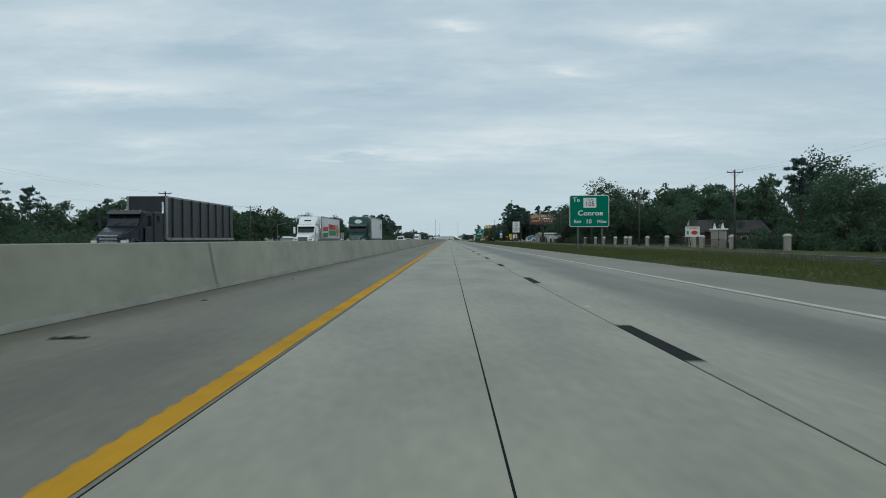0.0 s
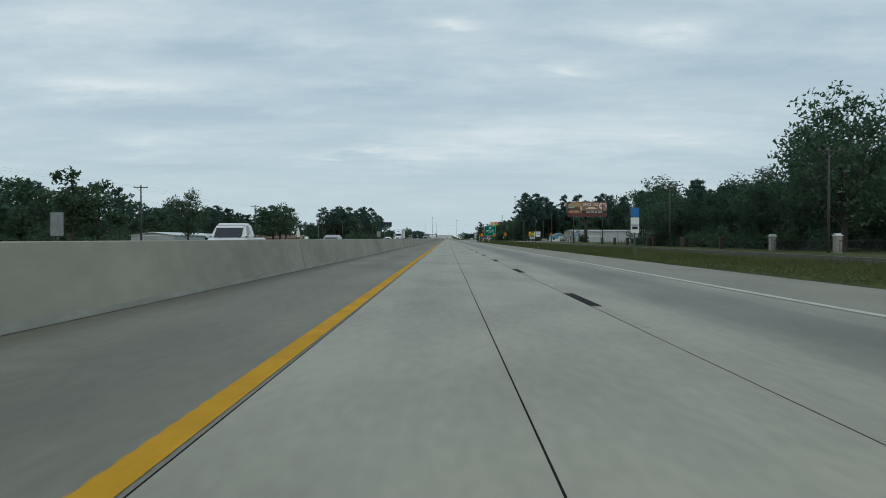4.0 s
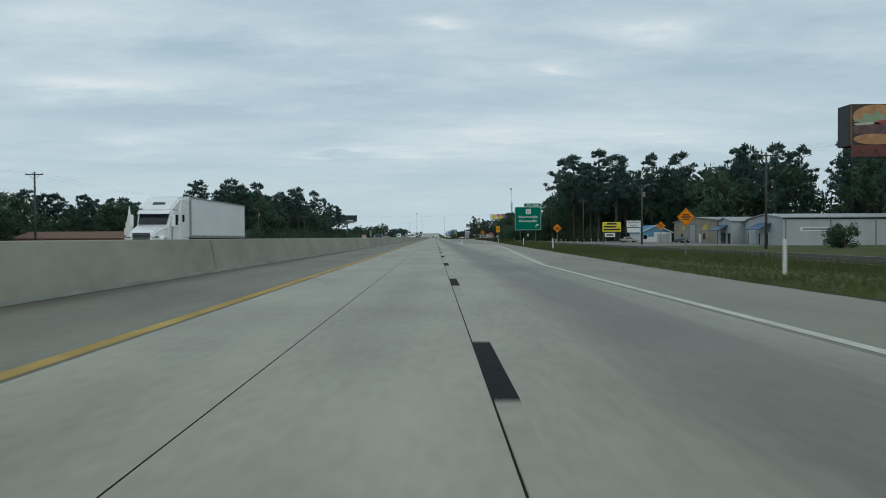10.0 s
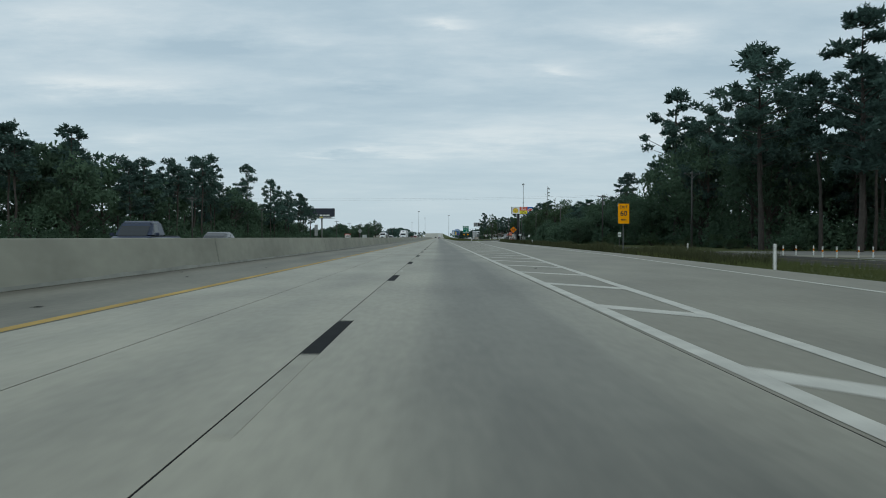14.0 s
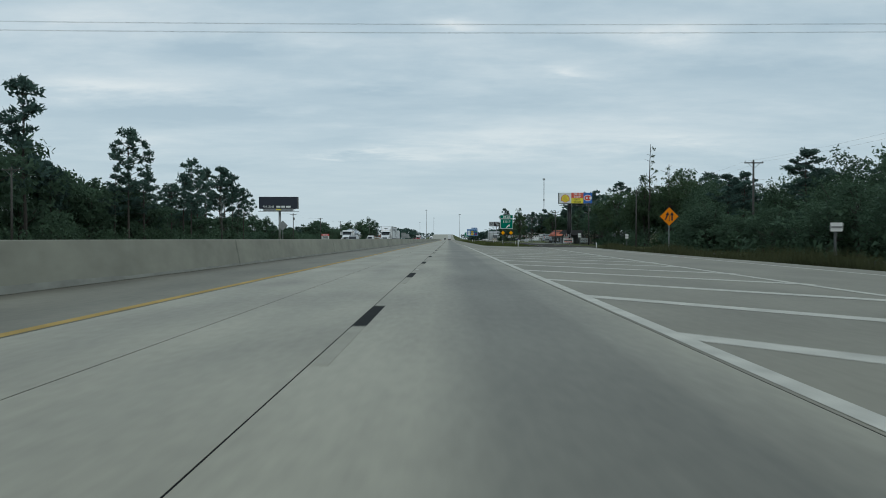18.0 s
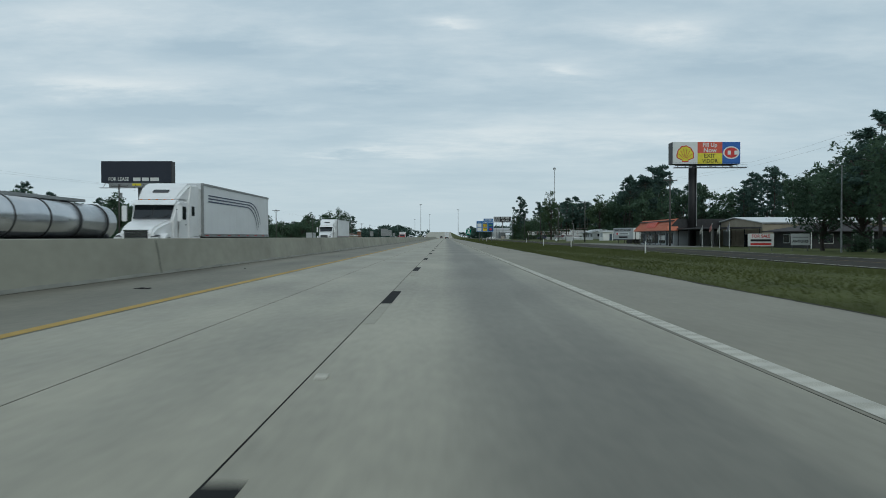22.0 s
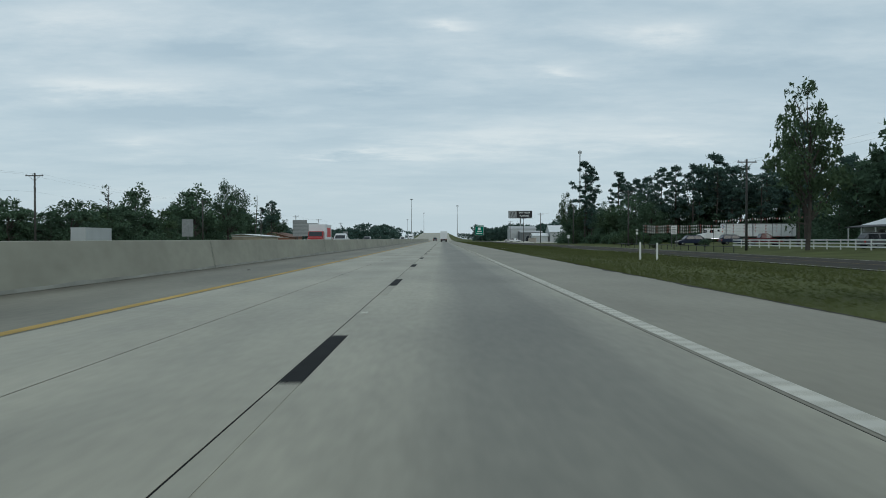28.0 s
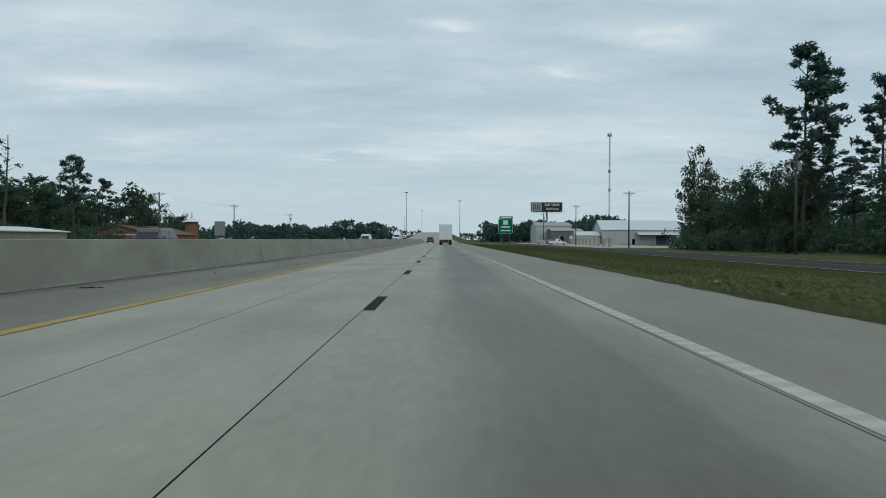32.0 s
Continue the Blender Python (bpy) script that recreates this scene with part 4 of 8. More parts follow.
# single trees that stand out
for kd, x, y, h, w in [("p", 52.5, 579, 25.2, 1.2), ("p", 49, 586, 27.5, 1.2), ("p", 45, 603, 28, 1.3), ("p", 50, 658, 32, 1.3), ("p", 56, 640, 28, 1.2), ("o", 52, 76, 17, 1.0), ("o", 45, 857, 14, 0.9), ("p", 47, 850, 17, 1.0), ("o", -57, 1210, 18, 0.8), ("o", -68, 1175, 14, 0.8), ("o", -62, 1197, 15.3, 1.1), ("o", -72, 1066, 11.5, 1.1), ("o", -72, 1076, 12.8, 1.2), ("o", -73, 1086, 12.5, 1.2), ("o", -72, 1095, 11, 1.1), ("o", -75, 1055, 10, 1.1), ("p", 44.6, 1233, 24.6, 1.0), ("p", -66, 641, 22, 1.1), ("p", -66, 622, 17.5, 1.1), ("p", -66, 675, 19.5, 1.1), ("p", -67, 715, 24, 1.1), ("p", -66, 726, 25.5, 1.1), ("p", -66, 843, 22.3, 0.9), ("p", -66, 868, 22.5, 0.9), ("p", -70, 860, 21, 0.9), ("p", -62, 880, 17, 0.8), ("p", -66, 837, 17.5, 1.0), ("p", 50, 700, 18.5, 1.0), ("p", 55, 1235, 21.5, 0.9), ("p", 55, 1214, 17.5, 0.9), ("p", 55, 1201, 17, 0.9), ("p", 55, 1190, 18.5, 0.9), ("p", 58, 1187, 18.5, 0.8), ("p", 61, 1183, 18.5, 0.8), ("l", 46, 1274, 18, 0.7), ("p", 66, 1137, 16.5, 1.0), ("l", 46, 818, 16, 1.0), ("l", 48, 806, 15, 0.9), ("p", -57, 1262, 14.5, 0.8), ("p", -63.4, 760, 26.2, 1.0), ("p", -88.7, 927, 27.5, 1.0), ("l", 42.4, 1087, 19.1, 0.75), ("p", 52, 1110, 17.5, 0.9), ("l", 61.2, 1087, 17.4, 1.0), ("p", 76, 1067, 26, 1.3), ("p", 73, 1062, 22, 1.1), ("o", 80, 1092, 21.5, 1.1), ("o", 70, 1080, 18, 1.2), ("p", 67.2, 591.5, 26.9, 1.1), ("p", 74.6, 586, 26.7, 1.1), ("p", 122, 568, 30, 1.2), ("p", 127, 545, 27, 1.1), ("p", 112.5, 498, 26.8, 1.1),
                       ("p", -64.7, 801, 24, 0.9), ("o", -69.8, 462, 16.2, 0.95), ("o", 44, 293, 10.5, 1.3), ("o", 46, 304, 10.5, 1.2), ("o", 47, 317, 16, 1.35), ("o", 45.2, 233, 20, 1.1), ("o", 78, 262, 21, 1.1), ("o", 70, 240, 19, 1.1), ("o", 66, 229, 17, 1.0), ("o", 72, 263, 20, 1.0), ("l", -62, 263, 13.2, 1.0), ("o", -64, 276, 12.5, 1.0), ("o", -63, 250, 11.2, 1.1), ("o", -62, 236, 11.8, 1.1), ("o", -64, 222, 11, 1.1), ("o", -63, 208, 10.2, 1.0), ("p", -66, 290, 11.5, 1.0), ("o", 84, 250, 20, 1.0), ("o", 54, 186, 11, 0.8), ("o", 60, 172, 10, 0.8), ("p", 88, 1092, 29, 1.2), ("p", 84, 1080, 26, 1.1), ("p", -66, 873, 22.5, 0.85), ("p", -66, 881, 21.5, 0.8), ("p", -66, 888, 17.5, 0.8), ("o", -61, 314, 13, 0.85), ("o", 58, 806, 15.5, 1.1), ("p", 60, 815, 16.5, 1.1), ("o", 57, 798, 14.5, 1.1), ("o", -68, 431, 15.5, 1.5), ("o", -69, 446, 13.5, 1.3), ("p", 46, 866, 14.5, 1.1), ("o", 47, 871, 13, 1.1), ("o", 46, 878, 10.5, 1.0), ("o", 68, 283, 21, 1.1), ("o", 50, 246, 19, 1.0), ("p", 66, 1058, 22, 1.0), ("p", 69, 1066, 21, 1.0), ("o", 70, 1052, 18, 1.0), ("p", 64, 1187, 18, 0.9), ("p", 67, 1184, 17.5, 0.9), ("o", 61, 1192, 12, 1.1), ("o", 66, 1190, 12, 1.1), ("p", 70, 1195, 22, 1.0)]:
    tree(kd, x, y, h, w)

# undergrowth and the deeper wood, uncounted
def wood_stuff(name, spans, mat, label, size, per_m, zfac):
    vs, fs, off = [], [], 0
    for ya, yb, xa, xb, top in spans:
        n = int((yb - ya) * per_m)
        cy = RNG.uniform(ya, yb, n)
        cx = RNG.uniform(xa, xb, n)
        hz = np.abs(RNG.normal(0, 0.5, n)).clip(0, 1) if zfac else RNG.random(n)
        cz = -0.5 + top * hz * (0.75 + 0.25 * np.sin(cy * 0.21) * np.cos(cy * 0.077))
        v, f = leaf_cloud(np.c_[cx, cy, cz], np.full((n, 3), 1.1), 22 if zfac else 13, size, RNG)
        vs.append(v)
        fs.append(f + off)
        off += len(v)
    ob = new(name, array_mesh(name, np.concatenate(vs), np.concatenate(fs), mat))
    return tagged(ob, label, "woodland", kind="stuff")


wood_stuff("undergrowth", [(r[0], r[1], r[2] - 2 if r[2] > 0 else r[3] - 2, r[2] + 6 if r[2] > 0 else r[3] + 2, max(4.5, 0.42 * r[4])) for r in ROWS], leaf_dark,
           "dark tangled undergrowth below the trees", 0.46, 3.5, True)
wood_stuff("deep_wood", [(r[0] - 10, r[1] + 10, (r[3] if r[2] > 0 else r[2] - 18), (r[3] + 18 if r[2] > 0 else r[2]), r[4] * 0.85) for r in ROWS], leaf_dark,
           "shaded wood behind the front trees", 0.95, 6.8, False)


def far_wood(name, pts, label):
    vs, fs, off = [], [], 0
    for x0, x1, y, top, n in pts:
        cx = RNG.uniform(x0, x1, n)
        cy = y + RNG.uniform(-30, 30, n)
        hh = top * (0.7 + 0.3 * np.sin(cx * 0.11) * np.sin(cx * 0.031 + 1))
        cz = hh * RNG.random(n) ** 0.7
        v, f = leaf_cloud(np.c_[cx, cy, cz], np.full((n, 3), 2.2), 10, 2.2, RNG)
        vs.append(v)
        fs.append(f + off)
        off += len(v)
    ob = new(name, array_mesh(name, np.concatenate(vs), np.concatenate(fs), leaf_pine))
    return tagged(ob, label, "woodland", kind="stuff")


far_wood("far_wood", [(-700, -40, 1750, 15, 2600), (40, 700, 1750, 14, 2400), (28, 120, 1640, 17, 700), (-240, -58, 1980, 19, 900), (-900, -30, 2300, 20, 1500), (30, 900, 2300, 19, 1500)], "distant line of dark pine woods")


# a dead pine with bare broken branches, and two thin ones
def bare_tree(x, y, h, seed):
    rng = np.random.default_rng(seed)
    ob = thing("bare_tree", (x, y, ground_z(x)), "tall dead pine with bare broken branches", "tree", "bare trees")
    tr = bmesh.new()
    limb_bm(tr, (0, 0, -0.3), (0.4, 0.2, h), 0.24, 0.05, 6, 7, rng, 0.12)
    part("trunk", tr, bark, ob)
    tips = []
    for i in range(16):
        z = h * (0.5 + 0.48 * i / 16)
        a = rng.random() * 6.283
        ln = (0.6 + rng.random() * 1.5) * (1.25 - 0.6 * i / 16)
        tip = (math.cos(a) * ln, math.sin(a) * ln, z + 0.5 * ln)
        part("branch", tube_bm((0.2, 0.1, z), tip, 0.05, 0.015, 5), bark, ob)
        tips.append(tip)
    v, f = leaf_cloud(tips[::2], [(0.5, 0.5, 0.4)] * len(tips[::2]), 14, 0.4, rng)
    cr = new("crown", array_mesh("crown", v, f, leaf_light))
    cr.parent = ob


bare_tree(45.6, 813.5, 22.7, 41)
bare_tree(47.5, 806, 17.5, 42)
bare_tree(-58, 1245, 15.5, 43)
bare_tree(-64, 1150, 12.0, 44)


# low shrubs along the edge of the woods
def shrub_meshes(seed, mat):
    rng = np.random.default_rng(seed)
    lm = bmesh.new()
    cs, rs = [], []
    for i in range(26):
        a, q = rng.random() * 6.283, rng.random() ** 0.6
        z = 0.15 + 1.75 * rng.random() * (1.05 - 0.5 * q)
        c = (math.cos(a) * q * 1.05, math.sin(a) * q * 1.05, z)
        add_tube(lm, (0, 0, 0), c, 0.03, 0.012, 4)
        cs.append(c)
        sz = 0.22 + 0.2 * rng.random()
        rs.append((sz, sz, sz * 0.9))
    v, f = leaf_cloud(cs, rs, 64, 0.15, rng)
    return finish(lm, "branchwork", bark), array_mesh("foliage", v, f, mat)


SHRUBS = [shrub_meshes(500 + i, (leaf_light, leaf_dark, leaf_light)[i % 3]) for i in range(5)]
for ya, yb, xa, xb, ha, hb, step in ((1162, 1275, 41.5, 46, 1.6, 4.2, 4.2), (664, 800, 41, 45, 1.4, 3.6, 4.6), (596, 660, 43, 48, 1.5, 3.0, 5.0), (245, 330, 42.5, 46, 1.6, 3.6, 7.0),
                                     (58, 130, 43, 48, 1.6, 3.4, 7.0), (856, 872, 42, 46, 1.4, 2.6, 5.0)):
    y = ya
    while y < yb:
        h = tree_rng.uniform(ha, hb)
        x = tree_rng.uniform(xa, xb)
        s_ = h / 2.1
        ob = thing("shrub", Matrix.LocRotScale((x, y, ground_z(x, y)), Euler((0, 0, tree_rng.random() * 6.28)), (s_ * 1.05, s_ * 1.2, s_)), "leafy green shrub at the edge of the woods", "shrub", group="roadside shrubs")
        for pn, me in zip(("branchwork", "foliage"), tree_rng.choice(SHRUBS)):
            shared(pn, me, ob)
        y += step * tree_rng.uniform(0.6, 1.5)

for x, y, w in ((37, 1130, 0.75), (43.2, 1123, 0.8), (46.5, 1160, 1.5), (51, 1164, 1.3)):
    ob = thing("shrub", Matrix.LocRotScale((x, y, ground_z(x, y)), Euler((0, 0, x)), (w, w, w)), "small rounded dark bush at the edge of the car lot", "shrub", group="roadside shrubs")
    for pn, me in zip(("branchwork", "foliage"), SHRUBS[4 if w < 1 else 1]):
        shared(pn, me, ob)
ob = thing("shrub", Matrix.LocRotScale((54, 457, ground_z(54)), Euler((0, 0, 1.1)), (1.9, 1.9, 2.1)), "tall rounded green bush on mown grass before the workshop", "shrub", group="roadside shrubs")
for pn, me in zip(("branchwork", "foliage"), SHRUBS[1]):
    shared(pn, me, ob)

# ---- road signs ----
def rounded(x0, x1, z0, z1, r, n=4):
    pts = []
    for cx, cz, a in ((x1 - r, z0 + r, -90), (x1 - r, z1 - r, 0), (x0 + r, z1 - r, 90), (x0 + r, z0 + r, 180)):
        for i in range(n + 1):
            t = radians(a + 90 * i / n)
            pts.append((cx + r * math.cos(t), cz + r * math.sin(t)))
    return pts


def panel(parent, name, x0, x1, z0, z1, mat, y=0.0, r=0.12, deep=0.02, label=""):
    return part(name, prism_bm(rounded(x0, x1, z0, z1, min(r, (x1 - x0) / 2.2, (z1 - z0) / 2.2)), "y", y, y + deep), mat, parent, label)


def bar(parent, x0, x1, z0, z1, mat, y=-0.012, name="bar"):
    return part(name, box_bm(x0, x1, y, y + 0.01, z0, z1), mat, parent)


def post_pair(parent, xs, top, base, r=0.09, mat=None, square=False):
    for x in xs:
        if square:
            add = box_bm(x - r, x + r, 0.05, 0.05 + 2 * r, base, top)
        else:
            add = tube_bm((x, 0.13, base), (x, 0.13, top), r, n=10)
        part("post", add, mat or post_steel, parent)


def guide_sign(x0, x1, y, z0, z1, mat, label, posts, name="guide_sign", category="road sign", border=True, r=0.2):
    """A sign thing at its middle; child coordinates are x from the middle, z over the carriageway."""
    xm = (x0 + x1) / 2
    ob = thing(name, (xm, y, 0), label, category)
    w = x1 - x0
    if border:
        panel(ob, "border", -w / 2, w / 2, z0, z1, sign_white, 0.0, r, 0.03)
        m = min(0.06, w * 0.035)
        panel(ob, "panel", -w / 2 + m, w / 2 - m, z0 + m, z1 - m, mat, -0.006, r * 0.8, 0.02)
    else:
        panel(ob, "panel", -w / 2, w / 2, z0, z1, mat, -0.006, r, 0.035)
    for k in range(int((z1 - z0) / 0.9)):
        part("stringer", box_bm(-w * 0.46, w * 0.46, 0.032, 0.075, z0 + 0.4 + 0.9 * k, z0 + 0.48 + 0.9 * k), galv, ob)
    post_pair(ob, posts, z1 - 0.1, ground_z(xm) - 0.1, 0.085 if w > 2.5 else 0.06 if w > 1.6 else 0.045)
    return ob


def shield(ob, xc, zc, w, h, number):
    panel(ob, "route_shield", xc - w / 2, xc + w / 2, zc - h / 2, zc + h / 2, sign_white, -0.016, 0.06, 0.012)
    lettering("TEXAS", h * 0.25, black_paint, ob, (xc, -0.018, zc + h * 0.30), name="word")
    lettering(number, h * 0.62, black_paint, ob, (xc, -0.018, zc - h * 0.12), name="number", bold=0.006)


def arrow(ob, xc, zc, s, mat, y=-0.016):
    d = [(-0.62, -0.42), (-0.42, -0.62), (0.18, -0.02), (0.40, -0.26), (0.62, 0.62), (-0.26, 0.40), (-0.02, 0.18)]
    part("arrow", prism_bm([(xc + u * s, zc + v * s * 0.8) for u, v in d], "y", y, y + 0.012), mat, ob)


s = guide_sign(10.1, 14.1, 77.7, 2.3, 5.5, sign_green, "green exit distance sign on two steel posts beside the verge", (-1.15, 1.3))
lettering("To", 0.62, sign_white, s, (-1.3, -0.014, 5.03), bold=0.008)
shield(s, 0.05, 4.74, 1.3, 1.0, "105")
lettering("Conroe", 0.72, sign_white, s, (0.1, -0.014, 3.68), bold=0.01, squeeze=1.12)
lettering("Exit", 0.46, sign_white, s, (-1.2, -0.014, 2.84), bold=0.006)
lettering("10", 0.62, sign_white, s, (-0.08, -0.014, 2.84), bold=0.008)
lettering("Miles", 0.46, sign_white, s, (1.25, -0.014, 2.84), bold=0.006)

s = guide_sign(9.5, 10.8, 140.2, 2.3, 4.3, sign_white, "white rectangular lane rule sign on twin posts", (-0.12, 0.16), border=False, r=0.06)
for i, wd in enumerate(("LEFT", "LANE", "FOR", "PASSING", "ONLY")):
    lettering(wd, 0.285, black_paint, s, (0, -0.012, 4.0 - i * 0.355), bold=0.002, squeeze=0.97)
for x0, x1, z0, z1 in ((-0.60, 0.60, 4.245, 4.26), (-0.60, 0.60, 2.34, 2.355), (-0.61, -0.595, 2.34, 4.26), (0.595, 0.61, 2.34, 4.26)):
    bar(s, x0, x1, z0, z1, black_paint, -0.014, "border_line")
for zz in (2.6, 4.1):
    part("bolt", tube_bm((0, -0.03, zz + 0.09), (0, 0.0, zz + 0.09), 0.018, n=6), galv, s)

s = guide_sign(15.7, 20.9, 507.7, 2.4, 7.0, sign_green, "large green exit sign with an exit number tab", (-1.55, 1.5))
panel(s, "tab_border", -0.8, 2.58, 7.02, 7.72, sign_white, 0.0, 0.1, 0.03)
panel(s, "exit_tab", -0.75, 2.53, 7.07, 7.67, sign_green, -0.006, 0.08, 0.02)
lettering("EXIT 862B", 0.5, sign_white, s, (0.9, -0.014, 7.37), bold=0.006, squeeze=1.1)
shield(s, 0.05, 6.1, 1.0, 1.0, "12")
lettering("Mauriceville", 0.68, sign_white, s, (0, -0.014, 5.0), bold=0.008, squeeze=1.18)
lettering("Deweyville", 0.68, sign_white, s, (0, -0.014, 4.2), bold=0.008, squeeze=1.18)
arrow(s, 1.75, 3.35, 0.58, sign_white)

s = guide_sign(9.95, 12.05, 772.0, 2.8, 4.47, sign_green, "green gore exit sign with two yellow diamonds below", (-0.62, 0.72), r=0.07)
panel(s, "tab_border", -1.12, 1.05, 4.49, 5.12, sign_white, 0.0, 0.08, 0.03)
panel(s, "exit_tab", -1.08, 1.01, 4.53, 5.08, sign_green, -0.006, 0.06, 0.02)
lettering("862B", 0.5, sign_white, s, (-0.03, -0.014, 4.8), bold=0.008, squeeze=1.25)
lettering("E X I T", 0.46, sign_white, s, (0, -0.014, 3.98), bold=0.010, squeeze=0.95)
arrow(s, 0.22, 3.25, 0.56, sign_white)
for x in (-0.62, 0.72):
    part("diamond_marker", prism_bm([(x - 0.34, 2.13), (x, 1.79), (x + 0.34, 2.13), (x, 2.47)], "y", -0.01, 0.012), sign_yellow, s, "plain yellow diamond marker")

s = guide_sign(10.2, 15.3, 1012.5, 2.6, 5.8, sign_blue, "blue services sign with logo panels and exit tab", (-1.6, 1.9))
panel(s, "tab_border", -0.45, 2.45, 5.82, 6.52, sign_white, 0.0, 0.1, 0.03)
panel(s, "exit_tab", -0.4, 2.4, 5.87, 6.47, sign_blue, -0.006, 0.08, 0.02)
lettering("EXIT 861", 0.48, sign_white, s, (1.0, -0.014, 6.17), bold=0.006, squeeze=1.15)
for i, wd in enumerate(("GAS", "FOOD", "LODGING")):
    lettering(wd, 0.36, sign_white, s, (-1.65 + 1.65 * i, -0.014, 5.4), bold=0.005, squeeze=0.95 if i < 2 else 0.8)
logo_yellow = material("logo_yellow", (0.72, 0.50, 0.02), 0.5)
logo_lime = material("logo_green", (0.05, 0.30, 0.08), 0.5)
logo_blue = material("logo_dark_blue", (0.02, 0.03, 0.16), 0.5)
logo_red = material("logo_red", (0.55, 0.035, 0.03), 0.5)
for i, col in enumerate((sign_white, black_paint, logo_blue)):
    panel(s, "logo_panel", -2.25 + 1.65 * i, -1.05 + 1.65 * i, 4.05, 5.05, col, -0.014, 0.05, 0.01)
for i, col in enumerate((sign_white, logo_yellow, logo_blue)):
    panel(s, "logo_panel", -2.25 + 1.65 * i, -1.05 + 1.65 * i, 2.85, 3.85, col, -0.014, 0.05, 0.01)
for k in range(3):
    bar(s, -0.55, 0.55, 4.15 + 0.3 * k, 4.35 + 0.3 * k, logo_yellow, -0.02, "logo_shape")
bar(s, -0.45, 0.45, 3.1, 3.2, black_paint, -0.02, "logo_shape")
bar(s, -0.45, 0.45, 3.45, 3.6, black_paint, -0.02, "logo_shape")
bar(s, 1.15, 2.15, 4.4, 4.7, logo_lime, -0.02, "logo_shape")
part("logo_shape", prism_bm([(1.65 + 0.35 * math.cos(a), 3.35 + 0.3 * math.sin(a)) for a in np.linspace(0, 6.28, 9)[:-1]], "y", -0.022, -0.012), logo_red, s)
for cx in (-0.85, 0.8):
    bar(s, cx - 0.02, cx + 0.02, 2.7, 5.7, sign_white, -0.012, "divider")

s = guide_sign(16.0, 19.8, 1342, 2.7, 6.5, sign_green, "green exit sign standing before the overpass", (-1.1, 1.1))
panel(s, "exit_tab", -1.6, 1.9, 6.53, 7.15, sign_green, -0.006, 0.08, 0.03)
panel(s, "route_shield", -0.6, 0.6, 5.0, 6.1, sign_white, -0.014, 0.06, 0.01)
bar(s, -1.1, 1.1, 4.2, 4.55, sign_white)
bar(s, -1.3, 1.3, 3.3, 3.6, sign_white)
bar(s, -1.2, 1.5, 6.72, 6.98, sign_white)

s = guide_sign(16.65, 17.6, 565, 2.3, 4.0, sign_yellow, "yellow exit speed advisory sign on one post", (0.0,), border=False, r=0.06)
lettering("EXIT", 0.34, black_paint, s, (0, -0.012, 3.7), bold=0.004)
lettering("60", 0.62, black_paint, s, (0, -0.012, 3.15), bold=0.01)
lettering("MPH", 0.22, black_paint, s, (0, -0.012, 2.62), bold=0.003)


def diamond_sign(x, y, zc, half, mat, label, bars=0, base=None, back=False):
    ob = thing("diamond_sign", (x, y, 0), label, "warning sign")
    g = ground_z(x) if base is None else base
    part("panel", prism_bm([(-half, zc), (0, zc - half), (half, zc), (0, zc + half)], "y", 0.0, 0.02), mat, ob)
    part("post", tube_bm((0, 0.07, g - 0.1), (0, 0.07, zc + half * 0.7), 0.05, n=8), galv, ob)
    if bars:
        part("outline", prism_bm([(-half * 0.93, zc), (0, zc - half * 0.93), (half * 0.93, zc), (0, zc + half * 0.93)], "y", -0.006, 0.0), black_paint, ob)
        part("face", prism_bm([(-half * 0.88, zc), (0, zc - half * 0.88), (half * 0.88, zc), (0, zc + half * 0.88)], "y", -0.012, -0.005), mat, ob)
        for k in range(bars):
            w = half * (0.36 if k in (0, bars - 1) and bars > 2 else 0.55)
            z = zc + half * 0.24 * (bars / 2 - 0.5 - k)
            bar(ob, -w, w, z - half * 0.07, z + half * 0.07, black_paint, -0.018)
    return ob


for x, y, z in ((18.2, 470.9, 2.35), (18.3, 412, 2.5), (33.5, 469.5, 2.6), (34.4, 411, 2.4)):
    tagged(diamond_sign(x, y, z, 0.68, sign_orange, "orange diamond road work sign on one post", 3), group="road work signs")
s = diamond_sign(22.6, 717.8, 3.3, 0.9, sign_orange, "orange diamond lane sign with black arrows", 0)
part("arrow", prism_bm([(0.2, 2.9), (0.34, 2.9), (0.34, 3.42), (0.46, 3.42), (0.27, 3.74), (0.08, 3.42), (0.2, 3.42)], "y", -0.02, -0.005), black_paint, s)
part("arrow", prism_bm([(-0.46, 2.98), (-0.32, 2.98), (-0.2, 3.2), (-0.12, 3.44), (0.0, 3.42), (-0.14, 3.74), (-0.36, 3.46), (-0.25, 3.45), (-0.33, 3.24)], "y", -0.02, -0.005), black_paint, s)
for k in range(3):
    part("dash", box_bm(-0.03 + 0.02 * k, 0.05 + 0.02 * k, -0.02, -0.005, 2.86 + 0.2 * k, 2.99 + 0.2 * k), black_paint, s)
diamond_sign(-26.6, 772, 3.3, 0.85, galv, "diamond warning sign seen from its grey back")


def plain_sign(x, y, w, z0, z1, label, mat=None, posts=(0.0,), name="road_sign", cat="road sign"):
    ob = thing(name, (x, y, 0), label, cat)
    panel(ob, "panel", -w / 2, w / 2, z0, z1, mat or galv, 0.0, 0.05, 0.025)
    part("stringer", box_bm(-w * 0.45, w * 0.45, -0.04, 0.0, (z0 + z1) / 2 - 0.04, (z0 + z1) / 2 + 0.04), galv, ob)
    post_pair(ob, posts, z1 - 0.05, ground_z(x) - 0.1, 0.06)
    return ob


